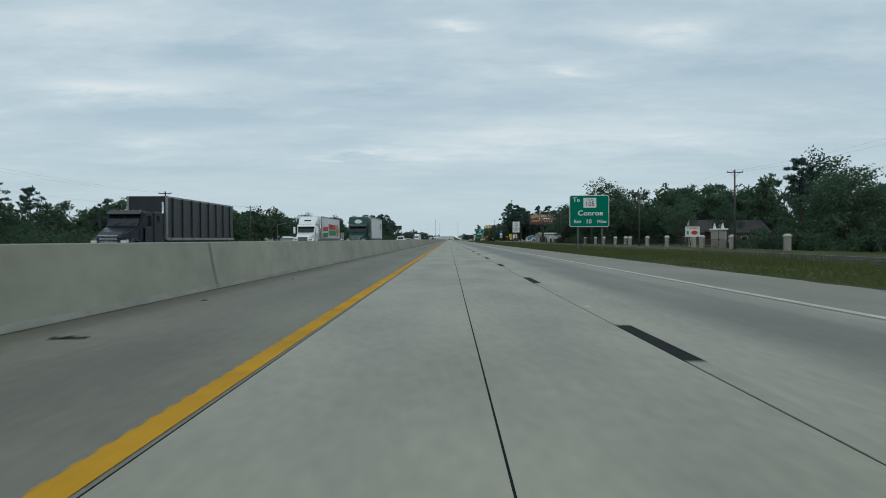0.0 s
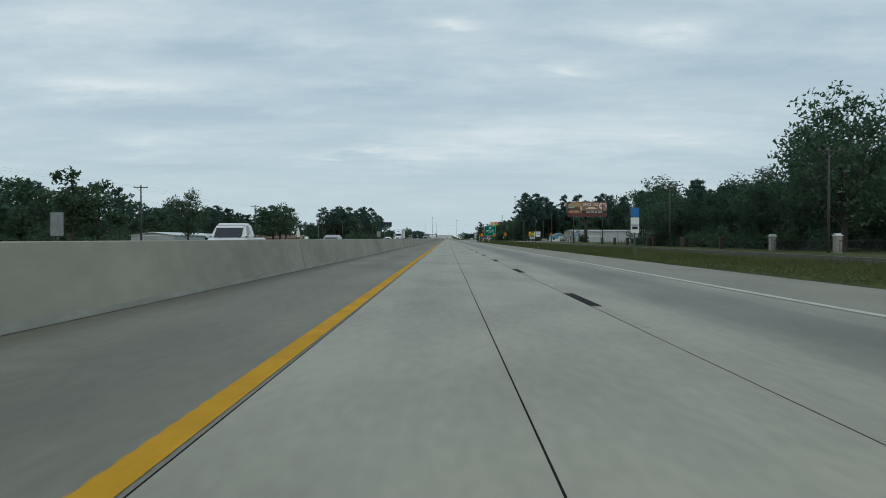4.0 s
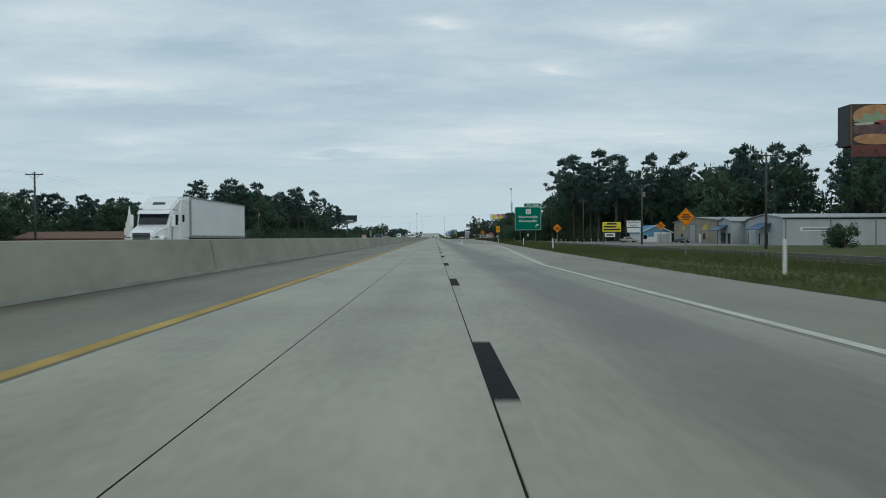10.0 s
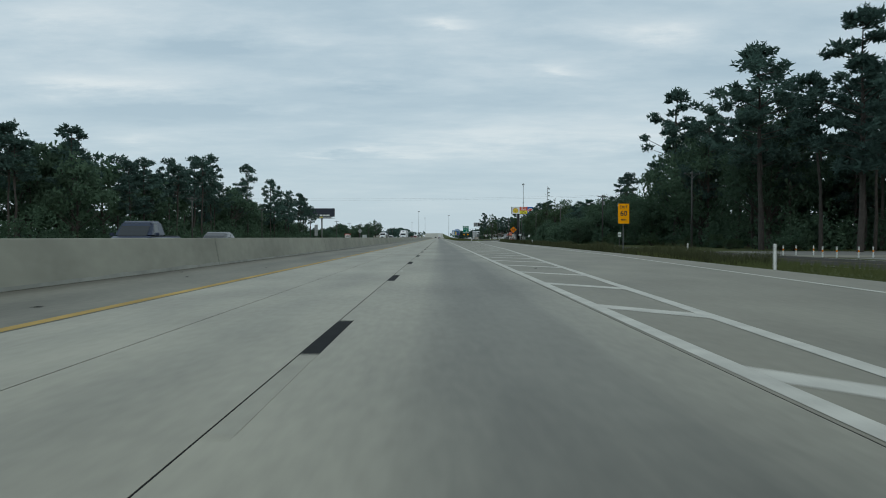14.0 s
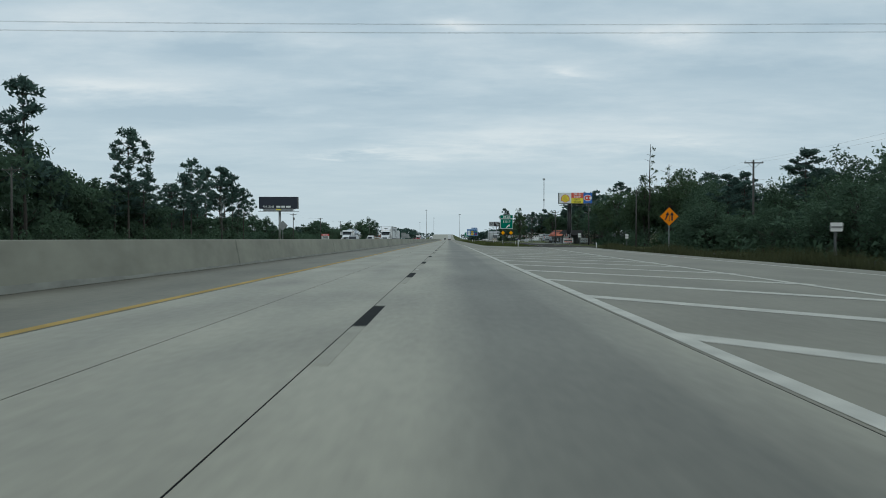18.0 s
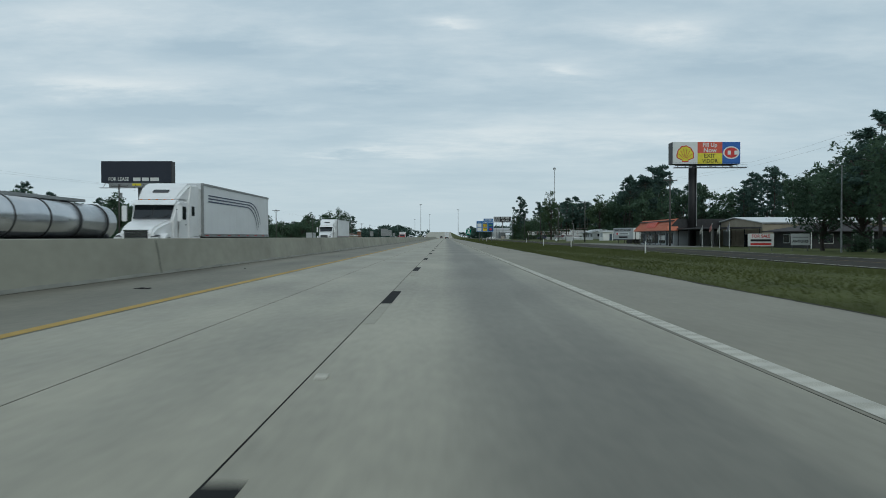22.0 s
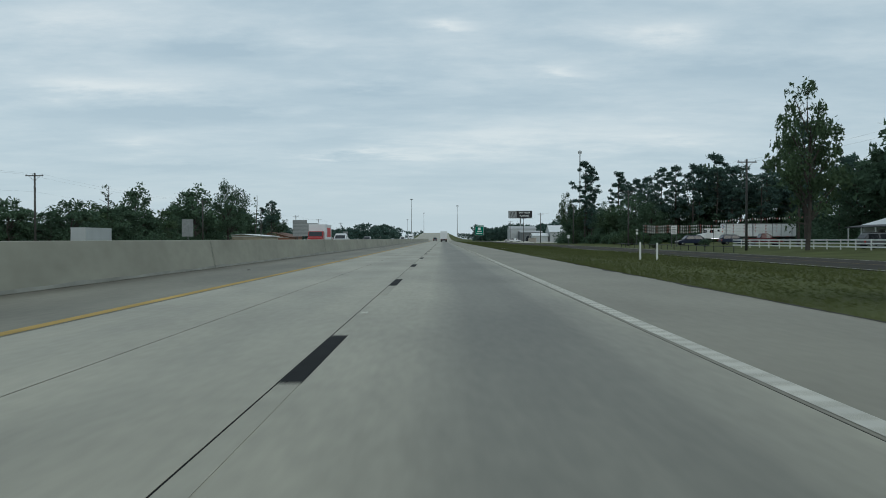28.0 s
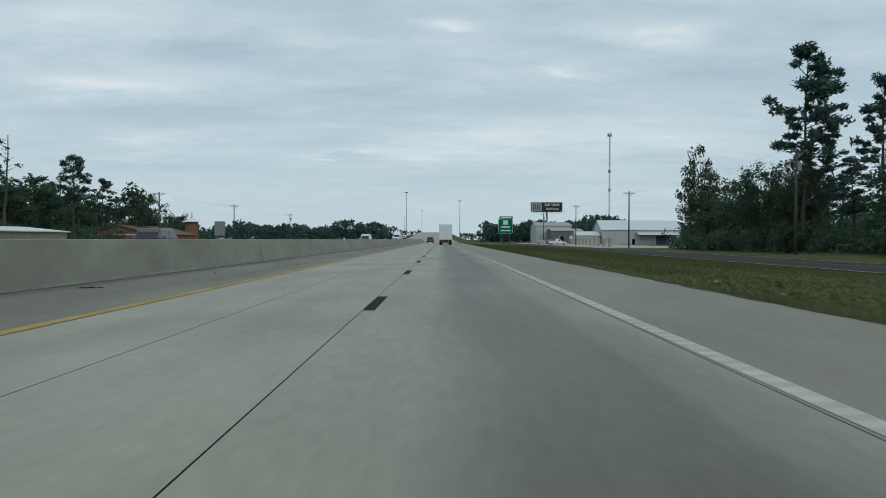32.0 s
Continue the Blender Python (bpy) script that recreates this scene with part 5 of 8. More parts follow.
for x, y, w, z0, z1, ps in ((-29.5, 445.7, 1.5, 1.8, 3.9, (0,)), (-27, 677, 0.75, 1.4, 4.0, (0,)), (-30, 1249, 1.5, 1.5, 3.5, (-0.4, 0.4)),
                            (-28, 1089, 1.3, 1.4, 3.4, (0,)), (-31, 250, 1.2, 1.6, 3.0, (0,)), (-29, 193, 0.9, 1.3, 2.9, (0,))):
    tagged(plain_sign(x, y, w, z0, z1, "road sign facing away with bare metal back", None, ps), group="signs of the other carriageway")
plain_sign(20.7, 682, 0.62, 1.5, 1.95, "small white sign on a short post by the ramp", sign_white)
s = plain_sign(-28.2, 1166, 5.4, 1.7, 4.5, "large sign facing away with ribbed metal back", None, (-1.7, 1.7))
for k in range(9):
    part("rib", box_bm(-2.65, 2.65, -0.05, -0.02, 1.8 + k * 0.3, 1.86 + k * 0.3), white_metal, s)
panel(s, "exit_tab", -2.7, 0.4, 4.5, 5.2, galv, 0.0, 0.05, 0.025)
plain_sign(36, 793, 0.6, 1.2, 2.1, "small white rule sign on one post", sign_white)
plain_sign(34.5, 640, 0.6, 1.2, 2.1, "small white rule sign on a post", sign_white)
plain_sign(34, 835, 0.8, 1.5, 2.5, "white speed sign beside the frontage road", sign_white)
s = plain_sign(11.2, 196, 0.6, 1.5, 2.6, "small route marker sign on a steel post", sign_white)
bar(s, -0.2, 0.2, 1.75, 1.95, black_paint)
panel(s, "upper_plate", -0.3, 0.3, 2.65, 3.3, sign_blue, 0.0, 0.05, 0.025)
plain_sign(33.5, 1196, 0.6, 1.2, 2.0, "small white roadside sign on one post", sign_white)

# delineator posts along the verge
dl = thing("delineator_post", (10.5, 379, ground_z(10.5)), "white flexible delineator post standing in grass", "delineator", "delineator posts")
part("post", add_prism(bmesh.new(), rounded(-0.055, 0.055, -0.1, 1.15, 0.05), "y", -0.01, 0.01), white_paint, dl)
part("reflector", box_bm(-0.035, 0.035, -0.016, -0.01, 0.92, 1.05), sign_white, dl)
for x, y in ((14.1, 528.6), (19, 896), (17, 911), (22, 984), (13.2, 775), (20.2, 860), (14, 1050), (15.2, 1050.4), (11.5, 432), (13.0, 470), (21, 560), (20.3, 655), (20.8, 745)):
    copy_thing(dl, Matrix.Translation((x, y, ground_z(x))))
cone_post = thing("tube_marker", (32.2, 561, -0.5), "white and orange tube marker by a driveway", "delineator", "tube markers")
part("tube", tube_bm((0, 0, 0), (0, 0, 0.9), 0.05, n=8), white_paint, cone_post)
part("band", tube_bm((0, 0, 0.45), (0, 0, 0.62), 0.053, n=8), sign_orange, cone_post)
for x, y in ((33.5, 561.3), (34.9, 560.6), (36.4, 561.2), (38.1, 560.8), (39.9, 561.1), (41.8, 560.7), (43.9, 561.2), (45.8, 561), (32.4, 568.5), (33.8, 569), (35.1, 568.4)):
    copy_thing(cone_post, Matrix.Translation((x, y, -0.5)))
drive = thing("driveway", (0, 0, 0), "pale concrete driveway joining the frontage road", "ground", kind="structure")
part("drive_slab", box_bm(31.6, 47.5, 561.9, 567.8, -0.8, -0.46, bevel=0.02), shoulder_beige, drive)

# ---- billboards ----
def billboard(x0, x1, y, z0, z1, skirt, post_x, post_r, post_mat, label, face_mat):
    xm = (x0 + x1) / 2
    ob = thing("billboard", (xm, y, 0), label, "billboard")
    w = (x1 - x0) / 2
    part("face", box_bm(-w, w, -0.15, 0.05, z0, z1, bevel=0.02), face_mat, ob)
    part("back_face", box_bm(-w, w, 2.4, 2.6, z0, z1), dark_steel, ob)
    part("end_panel", box_bm(-w - 0.05, -w + 0.15, 0.05, 2.4, z0, z1), dark_steel, ob)
    part("end_panel", box_bm(w - 0.15, w + 0.05, 0.05, 2.4, z0, z1), dark_steel, ob)
    part("catwalk", box_bm(-w, w + 0.8, -1.3, -0.2, z0 - skirt - 0.1, z0 - skirt), dark_steel, ob)
    for i in range(9):
        xx = -w + 2 * w * (i + 0.5) / 9
        part("bracket", tube_bm((xx, -1.25, z0 - skirt - 0.05), (xx, 0.1, z0 - 0.1), 0.05, n=6), dark_steel, ob)
    for k in range(3):
        part("rail", box_bm(-w - 0.6, w + 0.9, -1.3, -1.26, z0 - skirt + 0.05 + 0.35 * k, z0 - skirt + 0.08 + 0.35 * k), dark_steel, ob) if skirt < 0.9 else None
    part("post", tube_bm((post_x - xm, 1.2, -1.0), (post_x - xm, 1.2, z0 + 0.6), post_r, n=20), post_mat, ob, smooth=True)
    part("torsion_beam", box_bm(-w * 0.85, w * 0.85, 0.7, 1.7, z0 - 0.2, z0 + 0.5), dark_steel, ob)
    for i in range(3):
        xx = -w * 0.6 + w * 0.6 * i
        part("light_arm", tube_bm((xx, -0.2, z0 - skirt), (xx, -2.3, z0 - skirt - 0.1), 0.035, n=6), dark_steel, ob)
        part("lamp_head", box_bm(xx - 0.25, xx + 0.25, -2.55, -2.2, z0 - skirt - 0.15, z0 - skirt + 0.1), galv, ob)
    return ob


bun = material("poster_brown", (0.27, 0.135, 0.062), 0.5, vary=0.35, scale=0.35, fine=2.0, stretch=(1, 1, 0.15))
bb = billboard(44.2, 59.4, 437, 10.7, 15.1, 1.3, 51.5, 0.6, bark, "advertising billboard with a burger poster on a round post", bun)
crust = material("poster_bun", (0.42, 0.22, 0.09), 0.5, vary=0.3, scale=1.2)
lettuce = material("poster_lettuce", (0.10, 0.17, 0.07), 0.5, vary=0.9, scale=1.6, tint=(0.35, 0.36, 0.30))
patty = material("poster_patty", (0.10, 0.055, 0.05), 0.5, vary=0.6, scale=1.4)
def blob(ob, cx, cz, rx, rz, mat, y, name, top=None):
    pts = [(cx + rx * math.cos(a), cz + rz * math.sin(a)) for a in np.linspace(0, 2 * math.pi, 25)[:-1]]
    if top is not None:
        pts = [(u, min(v, top)) for u, v in pts]
    return part(name, prism_bm(pts, "y", y, y + 0.01), mat, ob)
poster_dark = material("poster_shadow", (0.035, 0.026, 0.022), 0.5, vary=0.5, scale=0.8)
tomato = material("poster_tomato", (0.30, 0.055, 0.035), 0.5, vary=0.4, scale=1.2)
onion = material("poster_onion", (0.50, 0.47, 0.41), 0.5, vary=0.3, scale=2.0)
part("poster_shape", box_bm(-7.55, -2.6, -0.162, -0.15, 10.72, 15.08), poster_dark, bb)
blob(bb, -4.7, 13.75, 2.75, 1.3, crust, -0.170, "poster_shape")
leaf_edge = [(-7.4 + 5.6 * i / 13, 14.15 + 0.32 * math.sin(i * 2.3) - 0.03 * (i - 6) ** 2) for i in range(14)]
part("poster_shape", prism_bm(leaf_edge + [(-2.0, 13.0), (-7.4, 13.2)], "y", -0.180, -0.170), lettuce, bb)
blob(bb, -3.7, 13.05, 1.5, 0.34, tomato, -0.188, "poster_shape")
blob(bb, -5.9, 12.95, 1.4, 0.22, onion, -0.188, "poster_shape")
part("poster_shape", prism_bm([(-7.45, 11.9), (-7.45, 12.75), (-5.0, 12.95), (-2.5, 12.7), (-2.3, 12.2), (-4.5, 11.75)], "y", -0.196, -0.186), patty, bb)
blob(bb, -2.35, 12.6, 0.42, 0.9, onion, -0.202, "poster_shape")
blob(bb, -5.0, 11.35, 2.4, 0.58, crust, -0.204, "poster_shape")
part("caption_strip", box_bm(-2.0, 7.55, -0.17, -0.15, 10.75, 11.75), dark_steel, bb)
lettering("SINCE 1953", 1.45, sign_white, bb, (1.3, -0.175, 14.1), squeeze=0.82, bold=0.01)
lettering("Take 105 @ 861A", 0.85, sign_white, bb, (2.7, -0.175, 11.25), bold=0.008)
bar(bb, -0.6, 3.6, 12.5, 12.75, sign_white, -0.172)
bar(bb, 0.2, 2.9, 12.75, 13.05, sign_white, -0.172)
blob(bb, 6.0, 13.6, 1.45, 1.4, sign_white, -0.172, "logo_shape")
blob(bb, 6.0, 13.6, 1.3, 1.25, logo_blue, -0.18, "logo_shape")
blob(bb, 5.9, 13.65, 1.2, 1.15, sign_white, -0.188, "logo_shape")
bar(bb, 5.0, 6.9, 13.7, 14.2, logo_red, -0.2, "logo_shape")
bar(bb, 5.0, 6.9, 13.1, 13.6, logo_red, -0.2, "logo_shape")
part("skirt", box_bm(-7.6, 7.6, -0.3, -0.1, 9.4, 10.68), material("skirt_maroon", (0.13, 0.035, 0.03), 0.6, vary=0.2), bb)

fuel_bb = billboard(41.7, 53.7, 924, 14.1, 18.0, 0.7, 45.6, 0.66, black_paint, "three-panel fuel and food billboard on a black post", sign_white)
w = 6.0
red_panel = material("poster_red", (0.62, 0.10, 0.06), 0.5)
yel_panel = material("poster_yellow", (0.72, 0.62, 0.04), 0.5)
blue_panel = material("poster_blue", (0.02, 0.12, 0.42), 0.5)
part("poster_panel", box_bm(-1.6, 2.8, -0.17, -0.15, 16.0, 18.0), red_panel, fuel_bb)
part("poster_panel", box_bm(-1.6, 2.8, -0.17, -0.15, 14.12, 16.0), yel_panel, fuel_bb)
part("poster_panel", box_bm(2.8, w, -0.17, -0.15, 14.12, 18.0), blue_panel, fuel_bb)
lettering("Fill Up", 1.0, sign_white, fuel_bb, (0.6, -0.18, 17.45), bold=0.02)
lettering("Now", 1.15, sign_white, fuel_bb, (0.6, -0.18, 16.5), bold=0.02)
lettering("EXIT", 1.0, black_paint, fuel_bb, (0.55, -0.18, 15.5), bold=0.01)
lettering("VIDOR", 0.92, black_paint, fuel_bb, (0.6, -0.18, 14.6), bold=0.01)
fan = [(-3.8 + 1.5 * math.cos(a) * (1 + 0.06 * abs(math.sin(5.5 * a))), 15.55 + 1.75 * math.sin(a) * (1 + 0.06 * abs(math.sin(5.5 * a)))) for a in np.linspace(-0.25, math.pi + 0.25, 40)]
fan += [(-4.4, 14.75), (-4.35, 14.45), (-3.25, 14.45), (-3.2, 14.75)]
part("logo_shape", prism_bm(fan, "y", -0.175, -0.15), logo_red, fuel_bb)
part("logo_shape", prism_bm([(-3.8 + (u + 3.8) * 0.88, 15.8 + (v - 15.8) * 0.88) for u, v in fan], "y", -0.19, -0.17), yel_panel, fuel_bb)
for a in np.linspace(0.35, math.pi - 0.35, 6):
    u, v = math.cos(a), math.sin(a)
    part("logo_rib", prism_bm([(-3.8 + 0.25 * u - 0.03 * v, 14.95 + 0.25 * v + 0.03 * u), (-3.8 + 0.25 * u + 0.03 * v, 14.95 + 0.25 * v - 0.03 * u), (-3.8 + 1.2 * u + 0.05 * v, 15.35 + 1.4 * v - 0.05 * u), (-3.8 + 1.2 * u - 0.05 * v, 15.35 + 1.4 * v + 0.05 * u)], "y", -0.2, -0.185), logo_red, fuel_bb)
blob(fuel_bb, 4.4, 16.1, 1.45, 1.15, sign_white, -0.182, "logo_shape")
blob(fuel_bb, 4.4, 16.1, 1.22, 0.92, logo_red, -0.192, "logo_shape")
bar(fuel_bb, 3.75, 4.3, 15.75, 16.45, sign_white, -0.205, "logo_shape")
bar(fuel_bb, 4.95, 5.6, 15.75, 16.45, sign_white, -0.205, "logo_shape")
part("ladder", box_bm(-1.55, -1.45, 0.6, 1.0, 3, 14), galv, fuel_bb)

dark_poster = material("dark_blue_poster", (0.016, 0.022, 0.038), 0.5, vary=0.1)
lease = billboard(-77.6, -61.6, 962, 13.6, 18.5, 1.2, -69.2, 0.5, galv, "dark billboard for lease on a grey steel post", dark_poster)
lettering("FOR LEASE", 1.15, sign_white, lease, (-4.0, -0.17, 14.35), bold=0.01, squeeze=0.85)
for i, (a, b) in enumerate(((-0.7, 1.0), (1.35, 2.9), (3.25, 5.2))):
    bar(lease, a, b, 13.95, 14.75, sign_white, -0.165)
part("skirt", box_bm(-6.2, 6.4, -0.25, -0.1, 12.5, 13.55), galv, lease)
part("skirt_badge", box_bm(-0.8, 1.2, -0.3, -0.25, 12.9, 13.4), yel_panel, lease)

stop_bb = billboard(50.0, 67.0, 1560, 16.5, 21.5, 0.8, 58.7, 0.5, galv, "dark billboard for a food stop on a grey post", black_paint)
lettering("EXIT VIDOR", 1.7, sign_white, stop_bb, (2.9, -0.17, 20.1), bold=0.03, squeeze=0.9)
lettering("PLAYPLACE", 1.6, sign_white, stop_bb, (3.0, -0.17, 17.8), bold=0.03, squeeze=0.85)
part("logo_panel", box_bm(-8.4, -2.8, -0.17, -0.15, 16.6, 21.4), galv, stop_bb)
for cx in (-6.7, -4.6):
    for sgn in (-1, 1):
        part("logo_shape", prism_bm([(cx, 20.6), (cx + sgn * 0.35, 20.6), (cx + sgn * 1.0, 17.2), (cx + sgn * 0.6, 17.2)], "y", -0.19, -0.17), black_paint, stop_bb)


# ---- utility poles and wires ----
def utility_pole(x, y, h, label, arm=2.4, transformer=False, turn=0):
    g = ground_z(x)
    ob = thing("utility_pole", pose(x, y, g, 0, 0, turn), label, "utility pole", group="utility poles")
    part("pole", tube_bm((0, 0, -0.2), (0, 0, h), 0.17, 0.11, 10), pole_wood, ob, smooth=True)
    part("crossarm", box_bm(-arm / 2, arm / 2, -0.16, -0.06, h - 0.45, h - 0.32), pole_wood, ob)
    for sx in (-0.45, -0.1, 0.45):
        part("insulator", tube_bm((arm * sx, -0.11, h - 0.32), (arm * sx, -0.11, h - 0.12), 0.05, 0.03, 8), galv, ob)
    for sg in (-1, 1):
        part("brace", tube_bm((sg * arm * 0.3, -0.1, h - 0.45), (0, -0.1, h - 1.1), 0.025, n=5), galv, ob)
    if transformer:
        part("transformer", tube_bm((0.32, 0, h - 2.4), (0.32, 0, h - 1.5), 0.24, n=12), galv, ob)
    return ob


RIGHT_POLES = [-55, 0, 56, 112, 168, 225, 285, 347, 394, 447, 502, 560, 615, 678, 740, 800, 853, 918, 998, 1048, 1097, 1158, 1224, 1298, 1360, 1430]
LEFT_POLES = [-10, 70, 140, 200, 270, 347, 403, 459, 520, 590, 672, 740, 830, 916, 974, 1036, 1105, 1178, 1235, 1291, 1345, 1420]
for i, y in enumerate(RIGHT_POLES):
    utility_pole(39.5, y, 11.6, "wooden utility pole with crossarm beside the frontage road", transformer=i % 3 == 1)
for i, y in enumerate(LEFT_POLES):
    utility_pole(-54, y, 10.6, "wooden utility pole beyond the far carriageway", transformer=i % 4 == 1)


def wire_bm(pts, r=0.005):
    bm = bmesh.new()
    pts = [Vector(p) for p in pts]
    rings = []
    for k, p in enumerate(pts):
        run = (pts[min(k + 1, len(pts) - 1)] - pts[max(k - 1, 0)]).normalized()
        side = run.cross(Vector((0, 0, 1))).normalized()
        rings.append([bm.verts.new(p + d) for d in (side * r, Vector((0, 0, r)), side * -r, Vector((0, 0, -r)))])
    for a, b in zip(rings[:-1], rings[1:]):
        for q in range(4):
            bm.faces.new((a[q], a[(q + 1) % 4], b[(q + 1) % 4], b[q]))
    return bm


def span(a, b, sag, n=8):
    a, b = Vector(a), Vector(b)
    return [a.lerp(b, i / n) - Vector((0, 0, sag * 4 * (i / n) * (1 - i / n))) for i in range(n + 1)]


for poles, x, h in ((RIGHT_POLES, 39.5, 11.0), (LEFT_POLES, -54, 10.0)):
    for dx, dz in ((-1.08, -0.05), (1.08, -0.05), (0.15, -2.4)):
        pts = []
        for a, b in zip(poles[:-1], poles[1:]):
            seg = span((x + dx, a, ground_z(x) + h + 0.45 + dz), (x + dx, b, ground_z(x) + h + 0.45 + dz), 0.7)
            pts += seg if not pts else seg[1:]
        w_ = part("power_line", wire_bm(pts), dark_steel)
        tagged(w_, "thin sagging power line strung between wooden poles", "power line")
for dz in (0.0, 0.35):
    tagged(part("power_line", wire_bm(span((-54, 672, 9.6 + dz), (39.5, 678, 10.6 + dz), 0.5, 14), 0.007), dark_steel), "thin power line crossing high above the highway", "power line")

# ---- masts ----
mast = thing("radio_tower", (145, 1800, 0), "tall slender lattice radio tower on the skyline", "radio tower")
for k in range(3):
    a = k * 2.094
    part("leg", tube_bm((0.55 * math.cos(a), 0.55 * math.sin(a), 0), (0.5 * math.cos(a), 0.5 * math.sin(a), 93), 0.16, n=6), galv, mast)
br = bmesh.new()
for i in range(46):
    for k in range(3):
        a, b = k * 2.094, (k + 1) * 2.094
        add_tube(br, (0.52 * math.cos(a), 0.52 * math.sin(a), i * 2.0), (0.52 * math.cos(b), 0.52 * math.sin(b), i * 2.0 + 2.0), 0.07, n=4)
part("bracing", br, galv, mast)
for z, r in ((91, 1.7), (60, 0.9), (44, 0.8)):
    for k in range(6):
        a = k * 1.047
        part("antenna", box_bm(r * math.cos(a) - 0.25, r * math.cos(a) + 0.25, r * math.sin(a) - 0.2, r * math.sin(a) + 0.2, z - 1.3, z + 1.3), white_metal, mast)
    part("antenna_ring", tube_bm((0, 0, z - 0.2), (0, 0, z + 0.2), r, n=12), galv, mast)


def high_mast(x, y, h):
    ob = thing("high_mast_light", (x, y, 0), "high mast highway light with a ring of lamps", "street light", "high mast lights")
    part("pole", tube_bm((0, 0, 0), (0, 0, h), 0.45, 0.2, 12), galv, ob)
    part("lamp_ring", tube_bm((0, 0, h - 0.5), (0, 0, h), 1.5, 1.2, 12), galv, ob)
    for k in range(6):
        a = k * 1.047
        part("lamp_head", box_bm(1.6 * math.cos(a) - 0.4, 1.6 * math.cos(a) + 0.4, 1.6 * math.sin(a) - 0.4, 1.6 * math.sin(a) + 0.4, h - 1.0, h - 0.4), galv, ob)


for x, y, h in ((-36.1, 1946, 50.4), (21.2, 1994, 44.3), (-34, 2500, 52), (-75, 2700, 45)):
    high_mast(x, y, h)


def light_pole(x, y, h, arm):
    ob = thing("street_light", (x, y, ground_z(x)), "slim grey street light with one curved arm", "street light", "street lights")
    part("pole", tube_bm((0, 0, 0), (0, 0, h), 0.1, 0.06, 8), galv, ob)
    part("arm", tube_bm((0, 0, h - 0.1), (arm, 0, h + 0.35), 0.04, n=6), galv, ob)
    part("lamp_head", box_bm(arm - 0.1, arm + 0.45, -0.13, 0.13, h + 0.28, h + 0.42, bevel=0.03), galv, ob)


for x, y, h, a in ((-77.6, 590, 12.8, 1.2), (-47, 200, 5.6, 2.0), (39.4, 1016, 5.3, -0.5), (42, 866, 9, -1.2)):
    light_pole(x, y, h, a)

# ---- buildings ----
def gable_building(name, x0, x1, y0, y1, wall, ridge, axis, wall_mat, roof_mat, label, category="building", eave=0.4, ribs=0.0):
    """Walls with a two-pitched roof; the ridge runs along x or y. Child space: x, y from the middle, z from the ground."""
    xm, ym = (x0 + x1) / 2, (y0 + y1) / 2
    ob = thing(name, (xm, ym, ground_z(xm, ym)), label, category)
    a, b = (x1 - x0) / 2, (y1 - y0) / 2
    t = 0.22
    for nm, bx in (("wall", (-a, a, -b, -b + t, -0.3, wall)), ("wall", (-a, a, b - t, b, -0.3, wall)),
                   ("wall", (-a, -a + t, -b + t, b - t, -0.3, wall)), ("wall", (a - t, a, -b + t, b - t, -0.3, wall))):
        part(nm, box_bm(*bx), wall_mat, ob)
    if axis == "x":
        for sg in (-1, 1):
            part("gable", prism_bm([(-b, wall), (b, wall), (0, ridge - 0.08)], "x", sg * (a - t if sg > 0 else a), sg * (a if sg > 0 else a - t)), wall_mat, ob)
        for sg in (-1, 1):
            part("roof", prism_bm([(sg * (b + eave), wall - eave * (ridge - wall) / b), (sg * (b + eave), wall + 0.14 - eave * (ridge - wall) / b), (0, ridge + 0.14), (0, ridge)], "x", -a - eave, a + eave), roof_mat, ob)
    else:
        for sg in (-1, 1):
            part("gable", prism_bm([(-a, wall), (a, wall), (0, ridge - 0.08)], "y", sg * (b - t if sg > 0 else b), sg * (b if sg > 0 else b - t)), wall_mat, ob)
        for sg in (-1, 1):
            part("roof", prism_bm([(sg * (a + eave), wall - eave * (ridge - wall) / a), (sg * (a + eave), wall + 0.14 - eave * (ridge - wall) / a), (0, ridge + 0.14), (0, ridge)], "y", -b - eave, b + eave), roof_mat, ob)
    if ribs:
        rib = bmesh.new()
        k = -a + ribs
        while k < a:
            add_box(rib, k - 0.03, k + 0.03, -b - 0.03, -b, 0, wall - 0.05)
            k += ribs
        k = -b + ribs
        while k < b:
            add_box(rib, -a - 0.03, -a, k - 0.03, k + 0.03, 0, wall - 0.05)
            k += ribs
        tagged(part("wall_ribs", rib, wall_mat, ob), kind="stuff")
    part("fascia", box_bm(-a - 0.03, a + 0.03, -b - 0.05, -b, wall - 0.2, wall), white_paint if roof_mat is not grey_roof else grey_roof, ob)
    return ob, a, b


def west_opening(ob, a, yc, w, z0, z1, mat, frame_mat, name="window", deep=0.05):
    """A framed opening on the wall that faces the highway."""
    fr = part(name, box_bm(-a - deep - 0.03, -a, yc - w / 2 - 0.08, yc + w / 2 + 0.08, z0 - 0.08, z1 + 0.08), frame_mat, ob)
    part("pane" if name == "window" else "leaf", box_bm(-a - deep - 0.045, -a - deep - 0.02, yc - w / 2, yc + w / 2, z0, z1), mat, fr)
    return fr


def front_opening(ob, b, xc, w, z0, z1, mat, frame_mat, name="window", deep=0.05):
    fr = part(name, box_bm(xc - w / 2 - 0.08, xc + w / 2 + 0.08, -b - deep - 0.03, -b, z0 - 0.08, z1 + 0.08), frame_mat, ob)
    part("pane" if name == "window" else "leaf", box_bm(xc - w / 2, xc + w / 2, -b - deep - 0.045, -b - deep - 0.02, z0, z1), mat, fr)
    return fr


